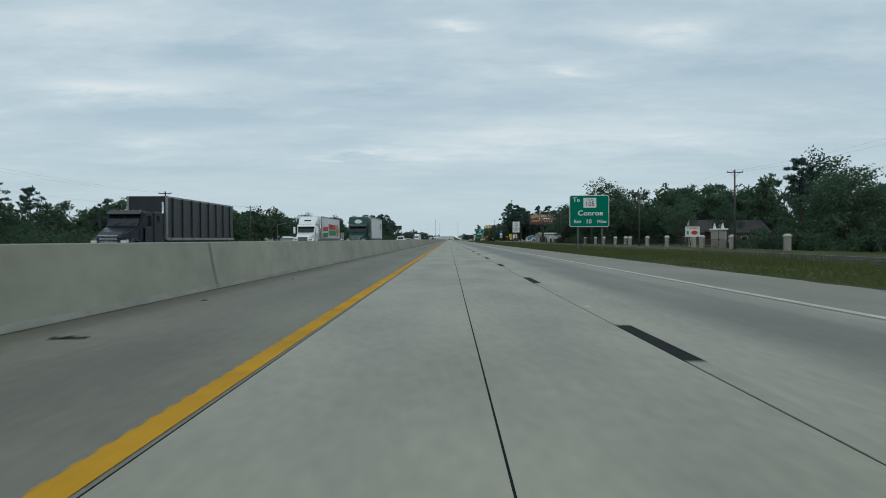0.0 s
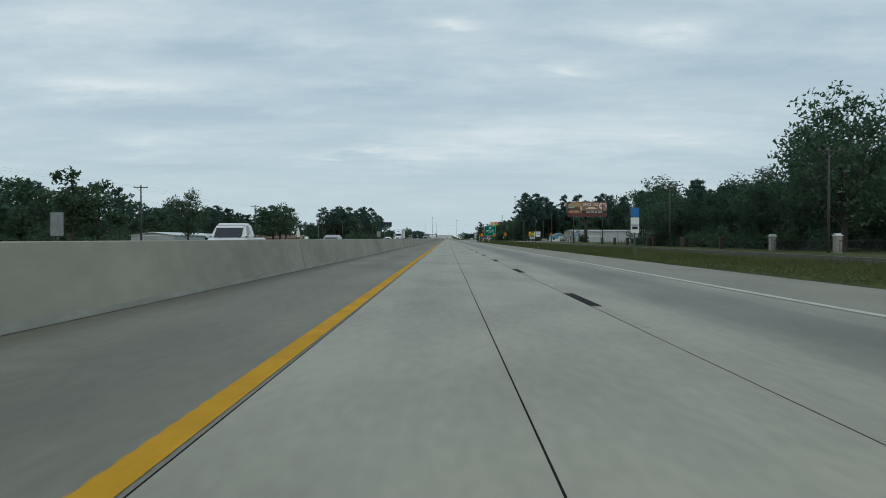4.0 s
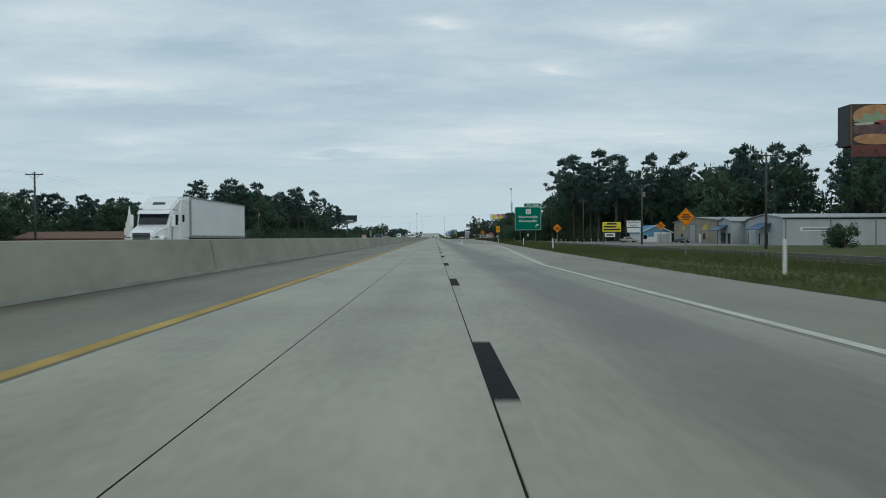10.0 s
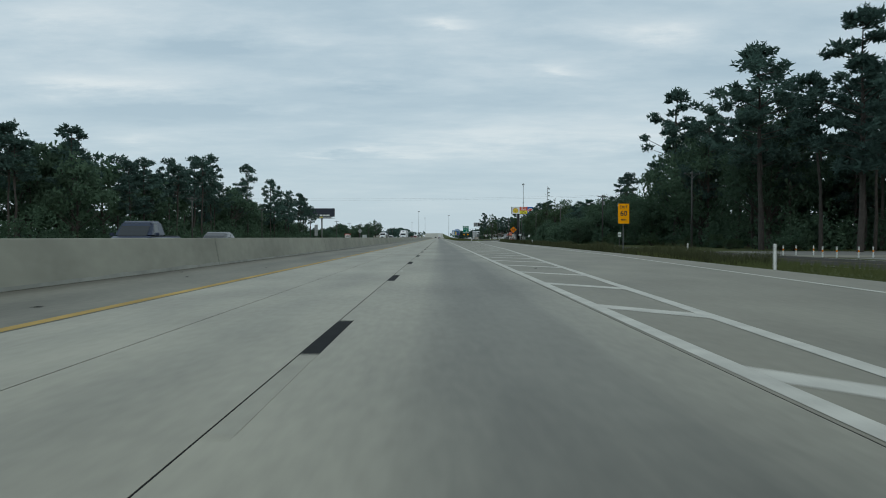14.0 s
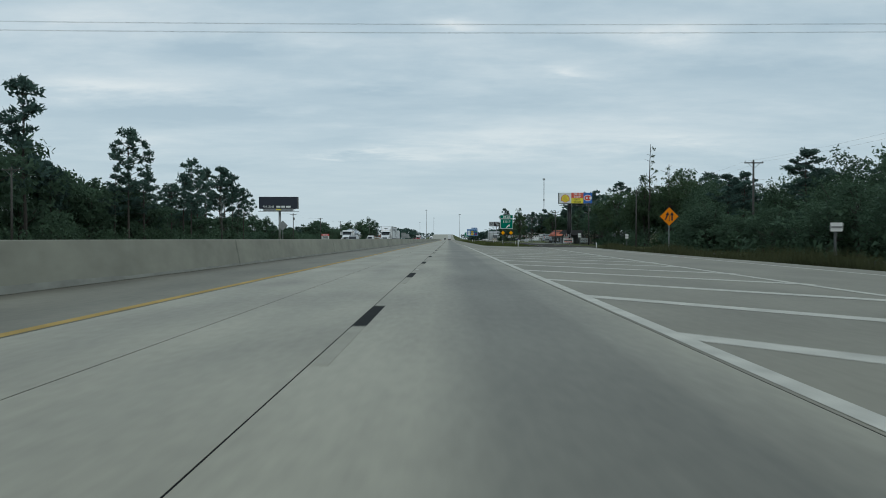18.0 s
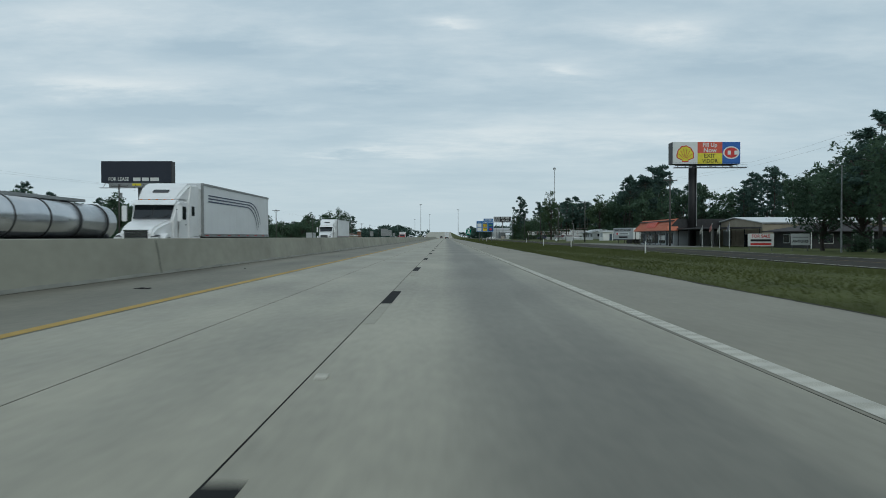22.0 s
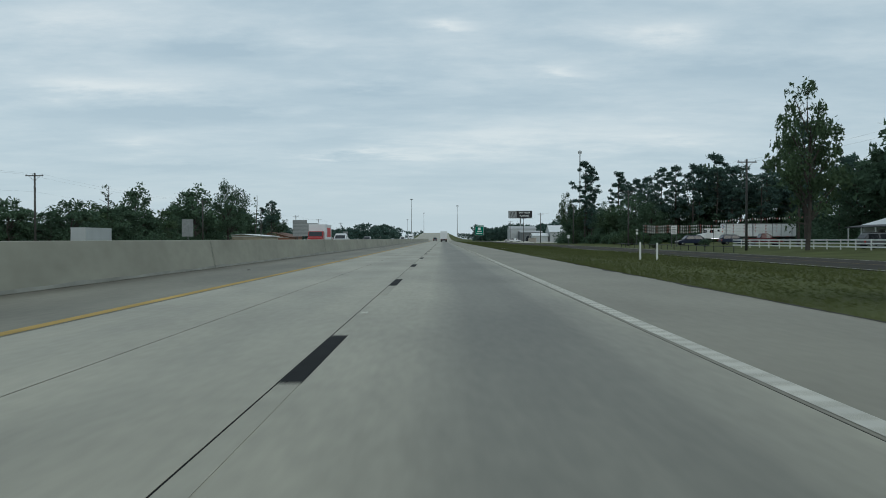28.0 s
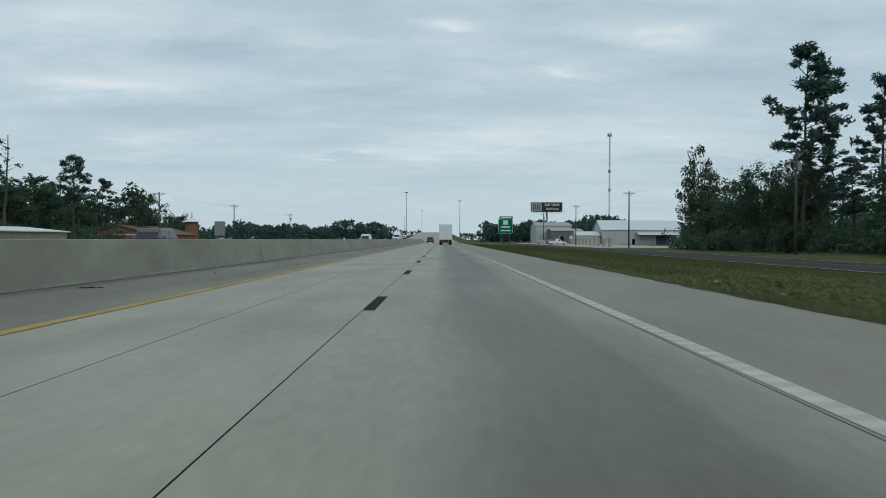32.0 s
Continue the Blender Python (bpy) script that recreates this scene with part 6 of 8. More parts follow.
blue_door = material("faded_blue_door", (0.045, 0.075, 0.10), 0.6, vary=0.15)
awning_blue = material("blue_awning_metal", (0.045, 0.115, 0.20), 0.5, vary=0.12)
pale_wall = material("pale_painted_wall", (0.40, 0.425, 0.43), 0.7, vary=0.10, scale=0.5)
dark_shingle = material("dark_shingle_roof", (0.035, 0.032, 0.034), 0.9, vary=0.3, scale=2, fine=20, bump=0.4)
brown_shingle = material("brown_shingle_roof", (0.15, 0.085, 0.06), 0.9, vary=0.25, scale=2, fine=20, bump=0.4)
orange_roof = material("faded_orange_roof", (0.52, 0.17, 0.10), 0.75, vary=0.15, scale=0.8, fine=8, stretch=(1, 3, 0.3))
orange_letter = material("orange_letter", (0.58, 0.07, 0.03), 0.5)
stone_mat = material("pale_stone_column", (0.34, 0.31, 0.27), 0.85, vary=0.25, scale=3, fine=18, bump=0.5)
light_roof = material("white_metal_roof", (0.62, 0.64, 0.64), 0.4, 0.2, vary=0.08)
blue_wall = material("sky_blue_siding", (0.10, 0.28, 0.42), 0.7, vary=0.08)

# row of metal workshops behind the burger billboard
ob, a, b = gable_building("workshop", 58, 91, 483, 497, 4.7, 5.4, "x", white_metal, grey_roof, "long white metal workshop with a shallow grey roof", ribs=7.6)
part("eave_trim", box_bm(-a - 0.05, a + 0.05, -b - 0.09, -b - 0.05, 4.42, 4.72), dark_steel, ob, "dark gutter trim")
west_opening(ob, a, 4.6, 2.2, 0, 2.6, pale_wall, white_paint, "roller_door")
west_opening(ob, a, -1.0, 1.1, 0, 2.1, dark_glass, white_paint, "door")
west_opening(ob, a, 2.2, 1.0, 0, 2.1, dark_glass, white_paint, "door")
aw = part("awning", prism_bm([(-a - 2.2, 2.7), (-a - 2.2, 2.85), (-a, 3.9), (-a, 3.7)], "y", -2.5, 3.2), awning_blue, ob, "blue sheet metal awning")
for yy in (-2.3, 3.0):
    part("awning_post", tube_bm((-a - 2.1, yy, 0), (-a - 2.1, yy, 2.7), 0.06, n=6), galv, aw)
ws = part("wall_sign", box_bm(-13.6, -7.2, -b - 0.06, -b, 2.4, 3.1), sign_white, ob, "white lettered board on the wall")
part("sign_bar", box_bm(-13.2, -7.6, -b - 0.08, -b - 0.06, 2.6, 2.9), galv, ws)
for k in range(5):
    part("downpipe", box_bm(-a + 0.4 + 7.6 * k, -a + 0.55 + 7.6 * k, -b - 0.12, -b, 0, 4.5), galv, ob)
ob, a, b = gable_building("workshop", 61.5, 88, 497.3, 507.4, 4.4, 5.2, "x", pale_wall, grey_roof, "set back pale grey workshop between two others", ribs=1.5)
west_opening(ob, a, 2.6, 1.1, 0, 2.1, dark_glass, dark_steel, "door")
west_opening(ob, a, -2.2, 3.0, 0, 3.0, white_metal, white_paint, "roller_door")
ob, a, b = gable_building("workshop", 59, 88, 507.7, 515, 4.6, 5.3, "x", pale_wall, grey_roof, "pale grey workshop with a blue awning", ribs=1.5)
west_opening(ob, a, -2.4, 1.1, 0, 2.1, dark_glass, dark_steel, "door")
west_opening(ob, a, 0.6, 2.0, 0.2, 2.3, dark_glass, dark_steel)
aw = part("awning", prism_bm([(-a - 2.2, 2.7), (-a - 2.2, 2.85), (-a, 3.9), (-a, 3.7)], "y", -1.6, 3.2), awning_blue, ob, "blue sheet metal awning")
for yy in (-1.4, 3.0):
    part("awning_post", tube_bm((-a - 2.1, yy, 0), (-a - 2.1, yy, 2.7), 0.06, n=6), galv, aw)
ob, a, b = gable_building("workshop", 59.5, 86, 515.3, 546, 5.0, 5.9, "x", tan_wall, grey_roof, "tan painted workshop with painted wall lettering", ribs=1.8)
west_opening(ob, a, 1.2, 3.6, 0, 4.3, pale_wall, dark_steel, "roller_door")
west_opening(ob, a, -3.4, 1.2, 0, 2.1, white_paint, white_paint, "door")
west_opening(ob, a, 9.2, 1.4, 1.0, 2.2, dark_glass, tan_wall)
west_opening(ob, a, -6.2, 1.4, 1.0, 2.2, dark_glass, tan_wall)
for y0 in (-8.0, 6.4):
    for k in range(3):
        part("painted_bar", box_bm(-a - 0.035, -a, y0, y0 + 3.2 - 0.5 * k, 3.1 + 0.4 * k, 3.35 + 0.4 * k), yel_panel, ob)
for yy in (-14.9, -14.2):
    part("downpipe", box_bm(-a - 0.12, -a, yy, yy + 0.12, 0, 4.9), brick_mat, ob)
lot = thing("gravel_lot", (0, 0, 0), "pale gravel parking lot in front of the workshops", "ground", kind="structure")
for x0, x1, y0, y1 in ((33, 58.5, 478, 552), (34, 58, 553, 590), (33, 44, 905, 975), (33, 61, 1295, 1500)):
    part("lot_surface", box_bm(x0, x1, y0, y1, -0.9, -0.50 - 0.002 * (x0 % 3)), gravel if y0 != 1295 else concrete, lot)

# little blue shop with a white gable front
ob, a, b = gable_building("shop", 55, 63.2, 560, 572, 2.7, 4.5, "y", white_paint, blue_wall, "small blue and white shop with a gable front")
part("gable_board", prism_bm([(-a, 2.72), (a, 2.72), (0, 4.4)], "y", -b - 0.06, -b - 0.01), blue_wall, ob)
part("siding", box_bm(-a, -0.6, -b - 0.06, -b - 0.01, 1.5, 2.7), blue_wall, ob)
front_opening(ob, b, 1.9, 3.4, 0, 2.3, pale_wall, white_paint, "roller_door")
front_opening(ob, b, -3.0, 1.0, 0.9, 2.0, dark_glass, white_paint, deep=0.08)
for sg in (-1, 1):
    part("bargeboard", prism_bm([(sg * (a + 0.4), 2.45), (sg * (a + 0.4), 2.7), (0, 4.72), (0, 4.47)], "y", -b - 0.55, -b - 0.45), white_paint, ob)

# yellow trade sign and white resale sign
s = thing("trade_sign", (42.5, 540, 0), "yellow trade sign with black lettering on two posts", "sign")
panel(s, "panel", -2.25, 2.25, 2.2, 4.5, material("bright_yellow_sign", (0.70, 0.60, 0.03), 0.5), 0, 0.04, 0.06)
for k, (x0, x1) in enumerate(((-1.2, 1.2), (-1.9, 1.0), (-2.0, 2.0))):
    bar(s, x0, x1, 3.9 - 0.7 * k, 4.3 - 0.7 * k, black_paint)
lettering("A C", 0.5, black_paint, s, (1.6, -0.014, 3.4), bold=0.006)
panel(s, "lower_panel", -1.7, 0.8, 0.9, 1.9, sign_white, 0, 0.04, 0.05)
bar(s, -1.3, 0.4, 1.25, 1.55, black_paint)
post_pair(s, (-2.0, 2.0), 4.5, -0.7, 0.07)
s = thing("resale_sign", (42.2, 518.5, 0), "white resale shop sign framed by tall posts", "sign")
panel(s, "panel", -1.5, 1.5, 3.0, 4.4, sign_white, 0, 0.04, 0.06)
panel(s, "lower_panel", -1.4, 1.4, 1.9, 2.85, sign_white, 0, 0.04, 0.06)
lettering("Buy It Now", 0.52, black_paint, s, (0, -0.014, 4.05), bold=0.006)
lettering("Re-Sale", 0.52, black_paint, s, (0, -0.014, 3.35), bold=0.006)
post_pair(s, (-1.6, 1.6), 4.8, -0.7, 0.06)

dark_brick = material("dark_brown_brick", (0.075, 0.058, 0.05), 0.9, vary=0.3, scale=3, fine=30)
# house, gate and columned fence near the start
ob, a, b = gable_building("house", 64, 84, 206, 220, 3.2, 6.6, "x", dark_brick, dark_shingle, "dark roofed brick house with a white arched portico")
for xx in (-6.6, -4.4, -2.2):
    part("portico_column", tube_bm((xx, -b - 2.6, 0), (xx, -b - 2.6, 3.3), 0.2, n=12), white_paint, ob)
part("portico_beam", box_bm(-7.0, -1.8, -b - 2.9, -b, 3.3, 3.7), white_paint, ob)
part("portico_gable", prism_bm([(-7.2, 3.7), (-1.6, 3.7), (-4.4, 5.6)], "y", -b - 2.9, -b - 2.6), stone_mat, ob)
for sg in (-1, 1):
    part("portico_roof", prism_bm([(-4.4 + sg * 3.1, 3.5), (-4.4 + sg * 3.1, 3.7), (-4.4, 5.85), (-4.4, 5.65)], "y", -b - 3.1, -b + 2), dark_shingle, ob)
front_opening(ob, b, 3, 1.6, 0.8, 2.2, dark_glass, white_paint)
front_opening(ob, b, 7, 1.6, 0.8, 2.2, dark_glass, white_paint)
front_opening(ob, b, -4.4, 1.2, 0.0, 2.2, dark_glass, white_paint, "door")
west_opening(ob, a, -2, 1.5, 0.8, 2.2, dark_glass, white_paint)
west_opening(ob, a, 3, 1.5, 0.8, 2.2, dark_glass, white_paint)
COLS = [98, 117, 131, 138, 152, 167, 183, 191, 199, 214, 226, 243]
col = thing("fence_column", (41.0, COLS[0], ground_z(41)), "pale stone fence column with a white cap", "fence column", "fence columns")
part("shaft", box_bm(-0.36, 0.36, -0.36, 0.36, -0.2, 1.85, bevel=0.04), stone_mat, col)
part("cap", box_bm(-0.44, 0.44, -0.44, 0.44, 1.85, 2.02, bevel=0.05), white_paint, col)
part("crown_stone", box_bm(-0.3, 0.3, -0.3, 0.3, 2.02, 2.18, bevel=0.06), white_paint, col)
for y in COLS[1:]:
    copy_thing(col, Matrix.Translation((41.0 + (0.8 if y in (138, 191) else 0), y, ground_z(41))))
for i, (ya, yb) in enumerate(zip(COLS[:-1], COLS[1:])):
    if ya == 131:
        continue
    ob = thing("iron_fence", (41.0, (ya + yb) / 2, ground_z(41)), "black iron railing between stone columns", "fence", "iron fence panels")
    hl = (yb - ya) / 2 - 0.45
    for z in (0.25, 1.35):
        part("rail", box_bm(-0.02, 0.02, -hl, hl, z, z + 0.05), black_paint, ob)
    pk = bmesh.new()
    k = -hl
    while k < hl:
        add_box(pk, -0.012, 0.012, k, k + 0.024, 0.1, 1.5)
        k += 0.3
    tagged(part("picket_row", pk, black_paint, ob), kind="stuff")
post = thing("brick_post", (41.0, 301.5, ground_z(41)), "weathered brown brick fence post without a cap", "fence column", "brick fence posts")
part("shaft", box_bm(-0.32, 0.32, -0.32, 0.32, -0.2, 1.72, bevel=0.04), dark_brick, post)
part("capstone", box_bm(-0.36, 0.36, -0.36, 0.36, 1.72, 1.82, bevel=0.03), brick_mat, post)
BRICKS = (262, 282, 306, 325, 339, 355)
for y in BRICKS:
    copy_thing(post, Matrix.Translation((41.0, y, ground_z(41))))
for ya, yb in zip((243, 262, 282, 306, 325, 339), BRICKS):
    ob = thing("wire_fence", (41.0, (ya + yb) / 2, ground_z(41)), "low wire fence on thin stakes between brick posts", "fence", "wire fence panels")
    for z in (0.45, 0.85, 1.2):
        part("wire", tube_bm((0, -(yb - ya) / 2, z), (0, (yb - ya) / 2, z), 0.012, n=4), dark_steel, ob)
    for k in range(1, int((yb - ya) / 3.2)):
        part("stake", tube_bm((0, -(yb - ya) / 2 + 3.2 * k, -0.1), (0.02, -(yb - ya) / 2 + 3.2 * k, 1.3), 0.035, n=6), pole_wood, ob)
for y in (129.5, 133.5):
    ob = thing("gate_pillar", (44.0, y, ground_z(44)), "tall pale gate pillar with an arched top", "gate pillar", "gate pillars")
    part("shaft", box_bm(-0.5, 0.5, -0.5, 0.5, -0.2, 3.0, bevel=0.05), stone_mat, ob)
    part("cornice", box_bm(-0.7, 0.7, -0.7, 0.7, 3.0, 3.3, bevel=0.08), white_paint, ob)
    part("finial", tube_bm((0, 0, 3.3), (0, 0, 4.2), 0.3, 0.08, 10), white_paint, ob)
s = thing("sale_sign", (43.3, 143.3, 0), "white for sale board with red writing by the fence", "sign")
panel(s, "panel", -1.35, 1.35, 1.4, 3.3, sign_white, 0, 0.04, 0.05)
lettering("FOR SALE", 0.45, logo_red, s, (0, -0.014, 3.0), bold=0.006)
blob(s, 0.35, 2.15, 0.6, 0.4, logo_red, -0.014, "logo_shape")
bar(s, -1.1, -0.7, 1.8, 2.5, logo_lime)
post_pair(s, (-1.2, 1.2), 1.5, -0.7, 0.06)


flag_cloths = [material("faded_flag_" + nm, col, 0.8, vary=0.6, scale=3.0, fine=9.0, tint=tn) for nm, col, tn in
               (("blue", (0.30, 0.31, 0.34), (0.05, 0.06, 0.12)), ("red", (0.42, 0.30, 0.29), (0.30, 0.05, 0.05)), ("pale", (0.50, 0.50, 0.47), (0.12, 0.13, 0.12)))]


def flag(x, y, h, label, cloth=flag_cloths[2]):
    ob = thing("flag_pole", (x, y, ground_z(x)), label, "flag pole")
    part("pole", tube_bm((0, 0, 0), (0, 0, h), 0.035, 0.025, 6), white_paint, ob)
    fl = bmesh.new()
    n = 7
    lo = [fl.verts.new((-0.075 * i, 0.07 * math.sin(i * 1.9), h - 1.05 - 0.06 * i)) for i in range(n)]
    hi = [fl.verts.new((-0.06 * i, 0.07 * math.sin(i * 1.9 + 0.4), h - 0.08 - 0.11 * i)) for i in range(n)]
    for i in range(n - 1):
        fl.faces.new((lo[i], lo[i + 1], hi[i + 1], hi[i]))
    bmesh.ops.solidify(fl, geom=fl.faces[:], thickness=0.01)
    part("flag", fl, cloth, ob, "limp faded flag")


flag(43.8, 147, 5.2, "leaning flag pole with a limp flag")
for i, y in enumerate((895.6, 899.2, 902.2, 906.2)):
    flag(41.4 - 0.1 * i, y, 3.7 - 0.35 * (i % 2), "white flag pole with a limp faded flag", flag_cloths[(0, 2, 1, 2)[i]])

# long shop with an orange mansard roof
ob = thing("roadside_shop", (47.6, 938, ground_z(46)), "long roadside shop with a faded orange mansard roof", "shop")
part("wall", box_bm(-5.0, 6, -11.8, 11.8, -0.2, 3.0), pale_wall, ob)
part("flat_roof", box_bm(-5.2, 6.2, -11.9, 11.9, 4.5, 4.7), dark_steel, ob)
part("parapet", box_bm(-4.4, 6, -11.7, 11.7, 3.0, 4.5), dark_steel, ob)
part("mansard_roof", prism_bm([(-6.4, 2.75), (-6.4, 2.9), (-4.5, 4.95), (-4.2, 4.95), (-4.2, 2.75)], "y", -12.2, 12.2), orange_roof, ob, "faded orange metal mansard")
part("end_wall", prism_bm([(-6.3, 2.75), (-6.3, 2.9), (-4.4, 4.9), (5.8, 4.9), (5.8, 2.75)], "y", -12.35, -12.2), dark_steel, ob)
part("end_mansard", prism_bm([(-12.3, 2.75), (-12.9, 2.75), (-12.9, 2.9), (-12.3, 3.6)], "x", -6.4, -4.4), orange_roof, ob)
seams = bmesh.new()
for k in range(39):
    yy = -11.9 + k * 0.62
    add_tube(seams, (-6.42, yy, 2.92), (-4.5, yy, 4.97), 0.02, n=4)
tagged(part("roof_seams", seams, orange_roof, ob), kind="stuff")
for k in range(5):
    w0 = -2.6 + 1.45 * k
    part("roof_letter", prism_bm([(-6.05, 3.45), (-5.85, 3.4), (-5.1, 4.35), (-5.3, 4.5)], "y", w0, w0 + 1.05), orange_letter, ob, "raised orange roof letter block")
for k in range(7):
    part("porch_post", tube_bm((-6.2, -11.6 + k * 3.85, 0), (-6.2, -11.6 + k * 3.85, 2.8), 0.07, n=6), dark_steel, ob)
# window frames coloured dark for the shade under the mansard
for k, (yc, w, m) in enumerate(((-10, 2.2, dark_glass), (-7.6, 1.0, blue_door), (-4.5, 3.6, dark_glass), (0.5, 3.8, dark_glass), (5, 3.4, dark_glass), (8.4, 1.0, blue_door), (10.4, 1.9, dark_glass))):
    west_opening(ob, 5.0, yc, w, 0.05 if m is blue_door else 0.5, 2.2, m, dark_steel, "door" if m is blue_door else "window")
# dark soffit sheet: shade below the mansard is put into its colour
part("shadowed_soffit", box_bm(-6.3, -5.0, -11.8, 11.8, 2.62, 2.72), dark_steel, ob)
lettering("CASINO", 1.1, white_paint, ob, (-5.14, 3.6, 1.45), facing=-90, squeeze=0.95, deep=0.02)
part("painted_bar", box_bm(-5.15, -5.1, -6.6, -3.0, 1.0, 1.9), white_paint, ob)
# picnic tables under the porch
for k in range(2):
    pt = thing("picnic_table", (39.3, 930 + 9 * k, ground_z(39)), "weathered wooden picnic table on the gravel", "table", "picnic tables")
    part("tabletop", box_bm(-0.4, 0.4, -1.2, 1.2, 0.7, 0.76), pole_wood, pt)
    for sg in (-1, 1):
        part("bench", box_bm(sg * 0.72 - 0.14, sg * 0.72 + 0.14, -1.2, 1.2, 0.42, 0.47), pole_wood, pt)
        part("leg", prism_bm([(-0.7, 0), (-0.6, 0), (0.35, 0.7), (0.25, 0.7)], "y", sg * 0.9 - 0.05, sg * 0.9 + 0.05), pole_wood, pt)
        part("leg", prism_bm([(0.7, 0), (0.6, 0), (-0.35, 0.7), (-0.25, 0.7)], "y", sg * 0.9 + 0.06, sg * 0.9 + 0.14), pole_wood, pt)

ob, a, b = gable_building("warehouse", 51, 79, 907.5, 930, 3.9, 4.9, "x", tan_wall, light_roof, "pale metal warehouse behind the fuel billboard", ribs=1.6)
west_opening(ob, a, 4, 3.0, 0, 2.8, pale_wall, white_paint, "roller_door")
west_opening(ob, a, -5, 1.1, 0, 2.1, dark_glass, white_paint, "door")
ob = thing("carport", (46.5, 916, ground_z(46)), "flat dark carport roof joined to the shop", "carport")
part("roof", box_bm(-3.6, 4.0, -9.4, 9.4, 2.95, 3.2), dark_steel, ob)
for yy in (-9.1, -3.0, 3.0, 9.1):
    for xx in (-3.4, 3.8):
        part("post", tube_bm((xx, yy, 0), (xx, yy, 2.95), 0.07, n=6), dark_steel, ob)


def hip_roof(a, b, z0, z1, over):
    bm = bmesh.new()
    A, B = a + over, b + over
    lo = [bm.verts.new(p) for p in ((-A, -B, z0), (A, -B, z0), (A, B, z0), (-A, B, z0))]
    hi = [bm.verts.new(p) for p in ((-A, -B, z0 + 0.15), (A, -B, z0 + 0.15), (A, B, z0 + 0.15), (-A, B, z0 + 0.15))]
    r0, r1 = bm.verts.new((-a + b, 0, z1)), bm.verts.new((a - b, 0, z1))
    bm.faces.new(lo)
    for i in range(4):
        j = (i + 1) % 4
        bm.faces.new((lo[i], lo[j], hi[j], hi[i]))
    bm.faces.new((hi[0], hi[1], r1, r0))
    bm.faces.new((hi[2], hi[3], r0, r1))
    bm.faces.new((hi[1], hi[2], r1))
    bm.faces.new((hi[3], hi[0], r0))
    bmesh.ops.recalc_face_normals(bm, faces=bm.faces[:])
    return bm


ob = thing("antique_shop", (58.5, 900, ground_z(58)), "low dark antique shop with a broad hipped roof", "shop")
a, b = 6.8, 5.2
part("wall", box_bm(-a, a, -b, b, -0.3, 2.4), dark_steel, ob)
part("roof", hip_roof(a, b, 2.35, 3.9, 1.3), dark_shingle, ob)
for xx in (-6.4, -2.2, 2.2, 6.4):
    part("porch_post", tube_bm((xx, -b - 1.1, 0), (xx, -b - 1.1, 2.35), 0.07, n=6), white_paint, ob)
front_opening(ob, b, -3.8, 1.9, 0.8, 2.0, dark_glass, white_paint)
front_opening(ob, b, 0.6, 1.0, 0.05, 2.05, dark_glass, white_paint, "door")
west_opening(ob, a, 0.5, 1.8, 0.8, 2.0, dark_glass, white_paint)
s = thing("antiques_sign", (42.4, 876, 0), "white board lettered for antiques, on short posts", "sign")
panel(s, "panel", -1.1, 1.1, 0.1, 1.45, sign_white, 0, 0.03, 0.05)
lettering("ANTIQUES", 0.42, black_paint, s, (0, -0.014, 0.55), bold=0.012, squeeze=0.92)
bar(s, -0.9, 0.9, 1.0, 1.06, black_paint)
post_pair(s, (-0.9, 0.9), 0.3, -0.7, 0.05)
s = thing("sale_sign", (37.4, 875, 0), "white for sale board with red and black writing", "sign")
panel(s, "panel", -1.5, 1.5, 0.0, 1.45, sign_white, 0, 0.03, 0.05)
lettering("FOR SALE", 0.5, logo_red, s, (0, -0.014, 1.15), bold=0.01)
bar(s, -1.2, 1.2, 0.55, 0.8, black_paint)
bar(s, -1.2, 1.2, 0.12, 0.36, logo_red)
post_pair(s, (-1.3, 1.3), 0.2, -0.7, 0.05)

# parked advertising trailer
ob = thing("parked_trailer", pose(44.2, 968.8, ground_z(44), 0, 0, -62), "white box trailer with painted advertising, parked", "trailer")
part("box", box_bm(-3.4, 3.4, -1.25, 1.25, 1.05, 3.75, bevel=0.04), white_metal, ob)
part("end_door", box_bm(3.4, 3.44, -1.15, 1.15, 1.1, 3.7), white_paint, ob)
part("bed", box_bm(-3.4, 3.4, -1.2, 1.2, 0.85, 1.05), dark_steel, ob)
for xx in (1.6, 2.6):
    for sg in (-1, 1):
        part("wheel", tube_bm((xx, sg * 0.9, 0.5), (xx, sg * 1.2, 0.5), 0.5, n=18), rubber, ob)
for sg in (-1, 1):
    part("landing_leg", box_bm(-2.0, -1.9, sg * 0.9 - 0.05, sg * 0.9 + 0.05, 0, 0.9), dark_steel, ob)
lettering("CASINO SLOT MACHINES", 0.62, black_paint, ob, (-0.2, -1.27, 3.2), squeeze=0.82, bold=0.014)
bar(ob, -2.6, 2.2, 2.05, 2.7, sign_white, -1.27)
bar(ob, -2.3, -1.7, 2.15, 2.6, logo_red, -1.285)
bar(ob, -1.2, 1.8, 2.2, 2.5, galv, -1.285)
bar(ob, -1.4, 1.6, 1.35, 1.75, black_paint, -1.27)

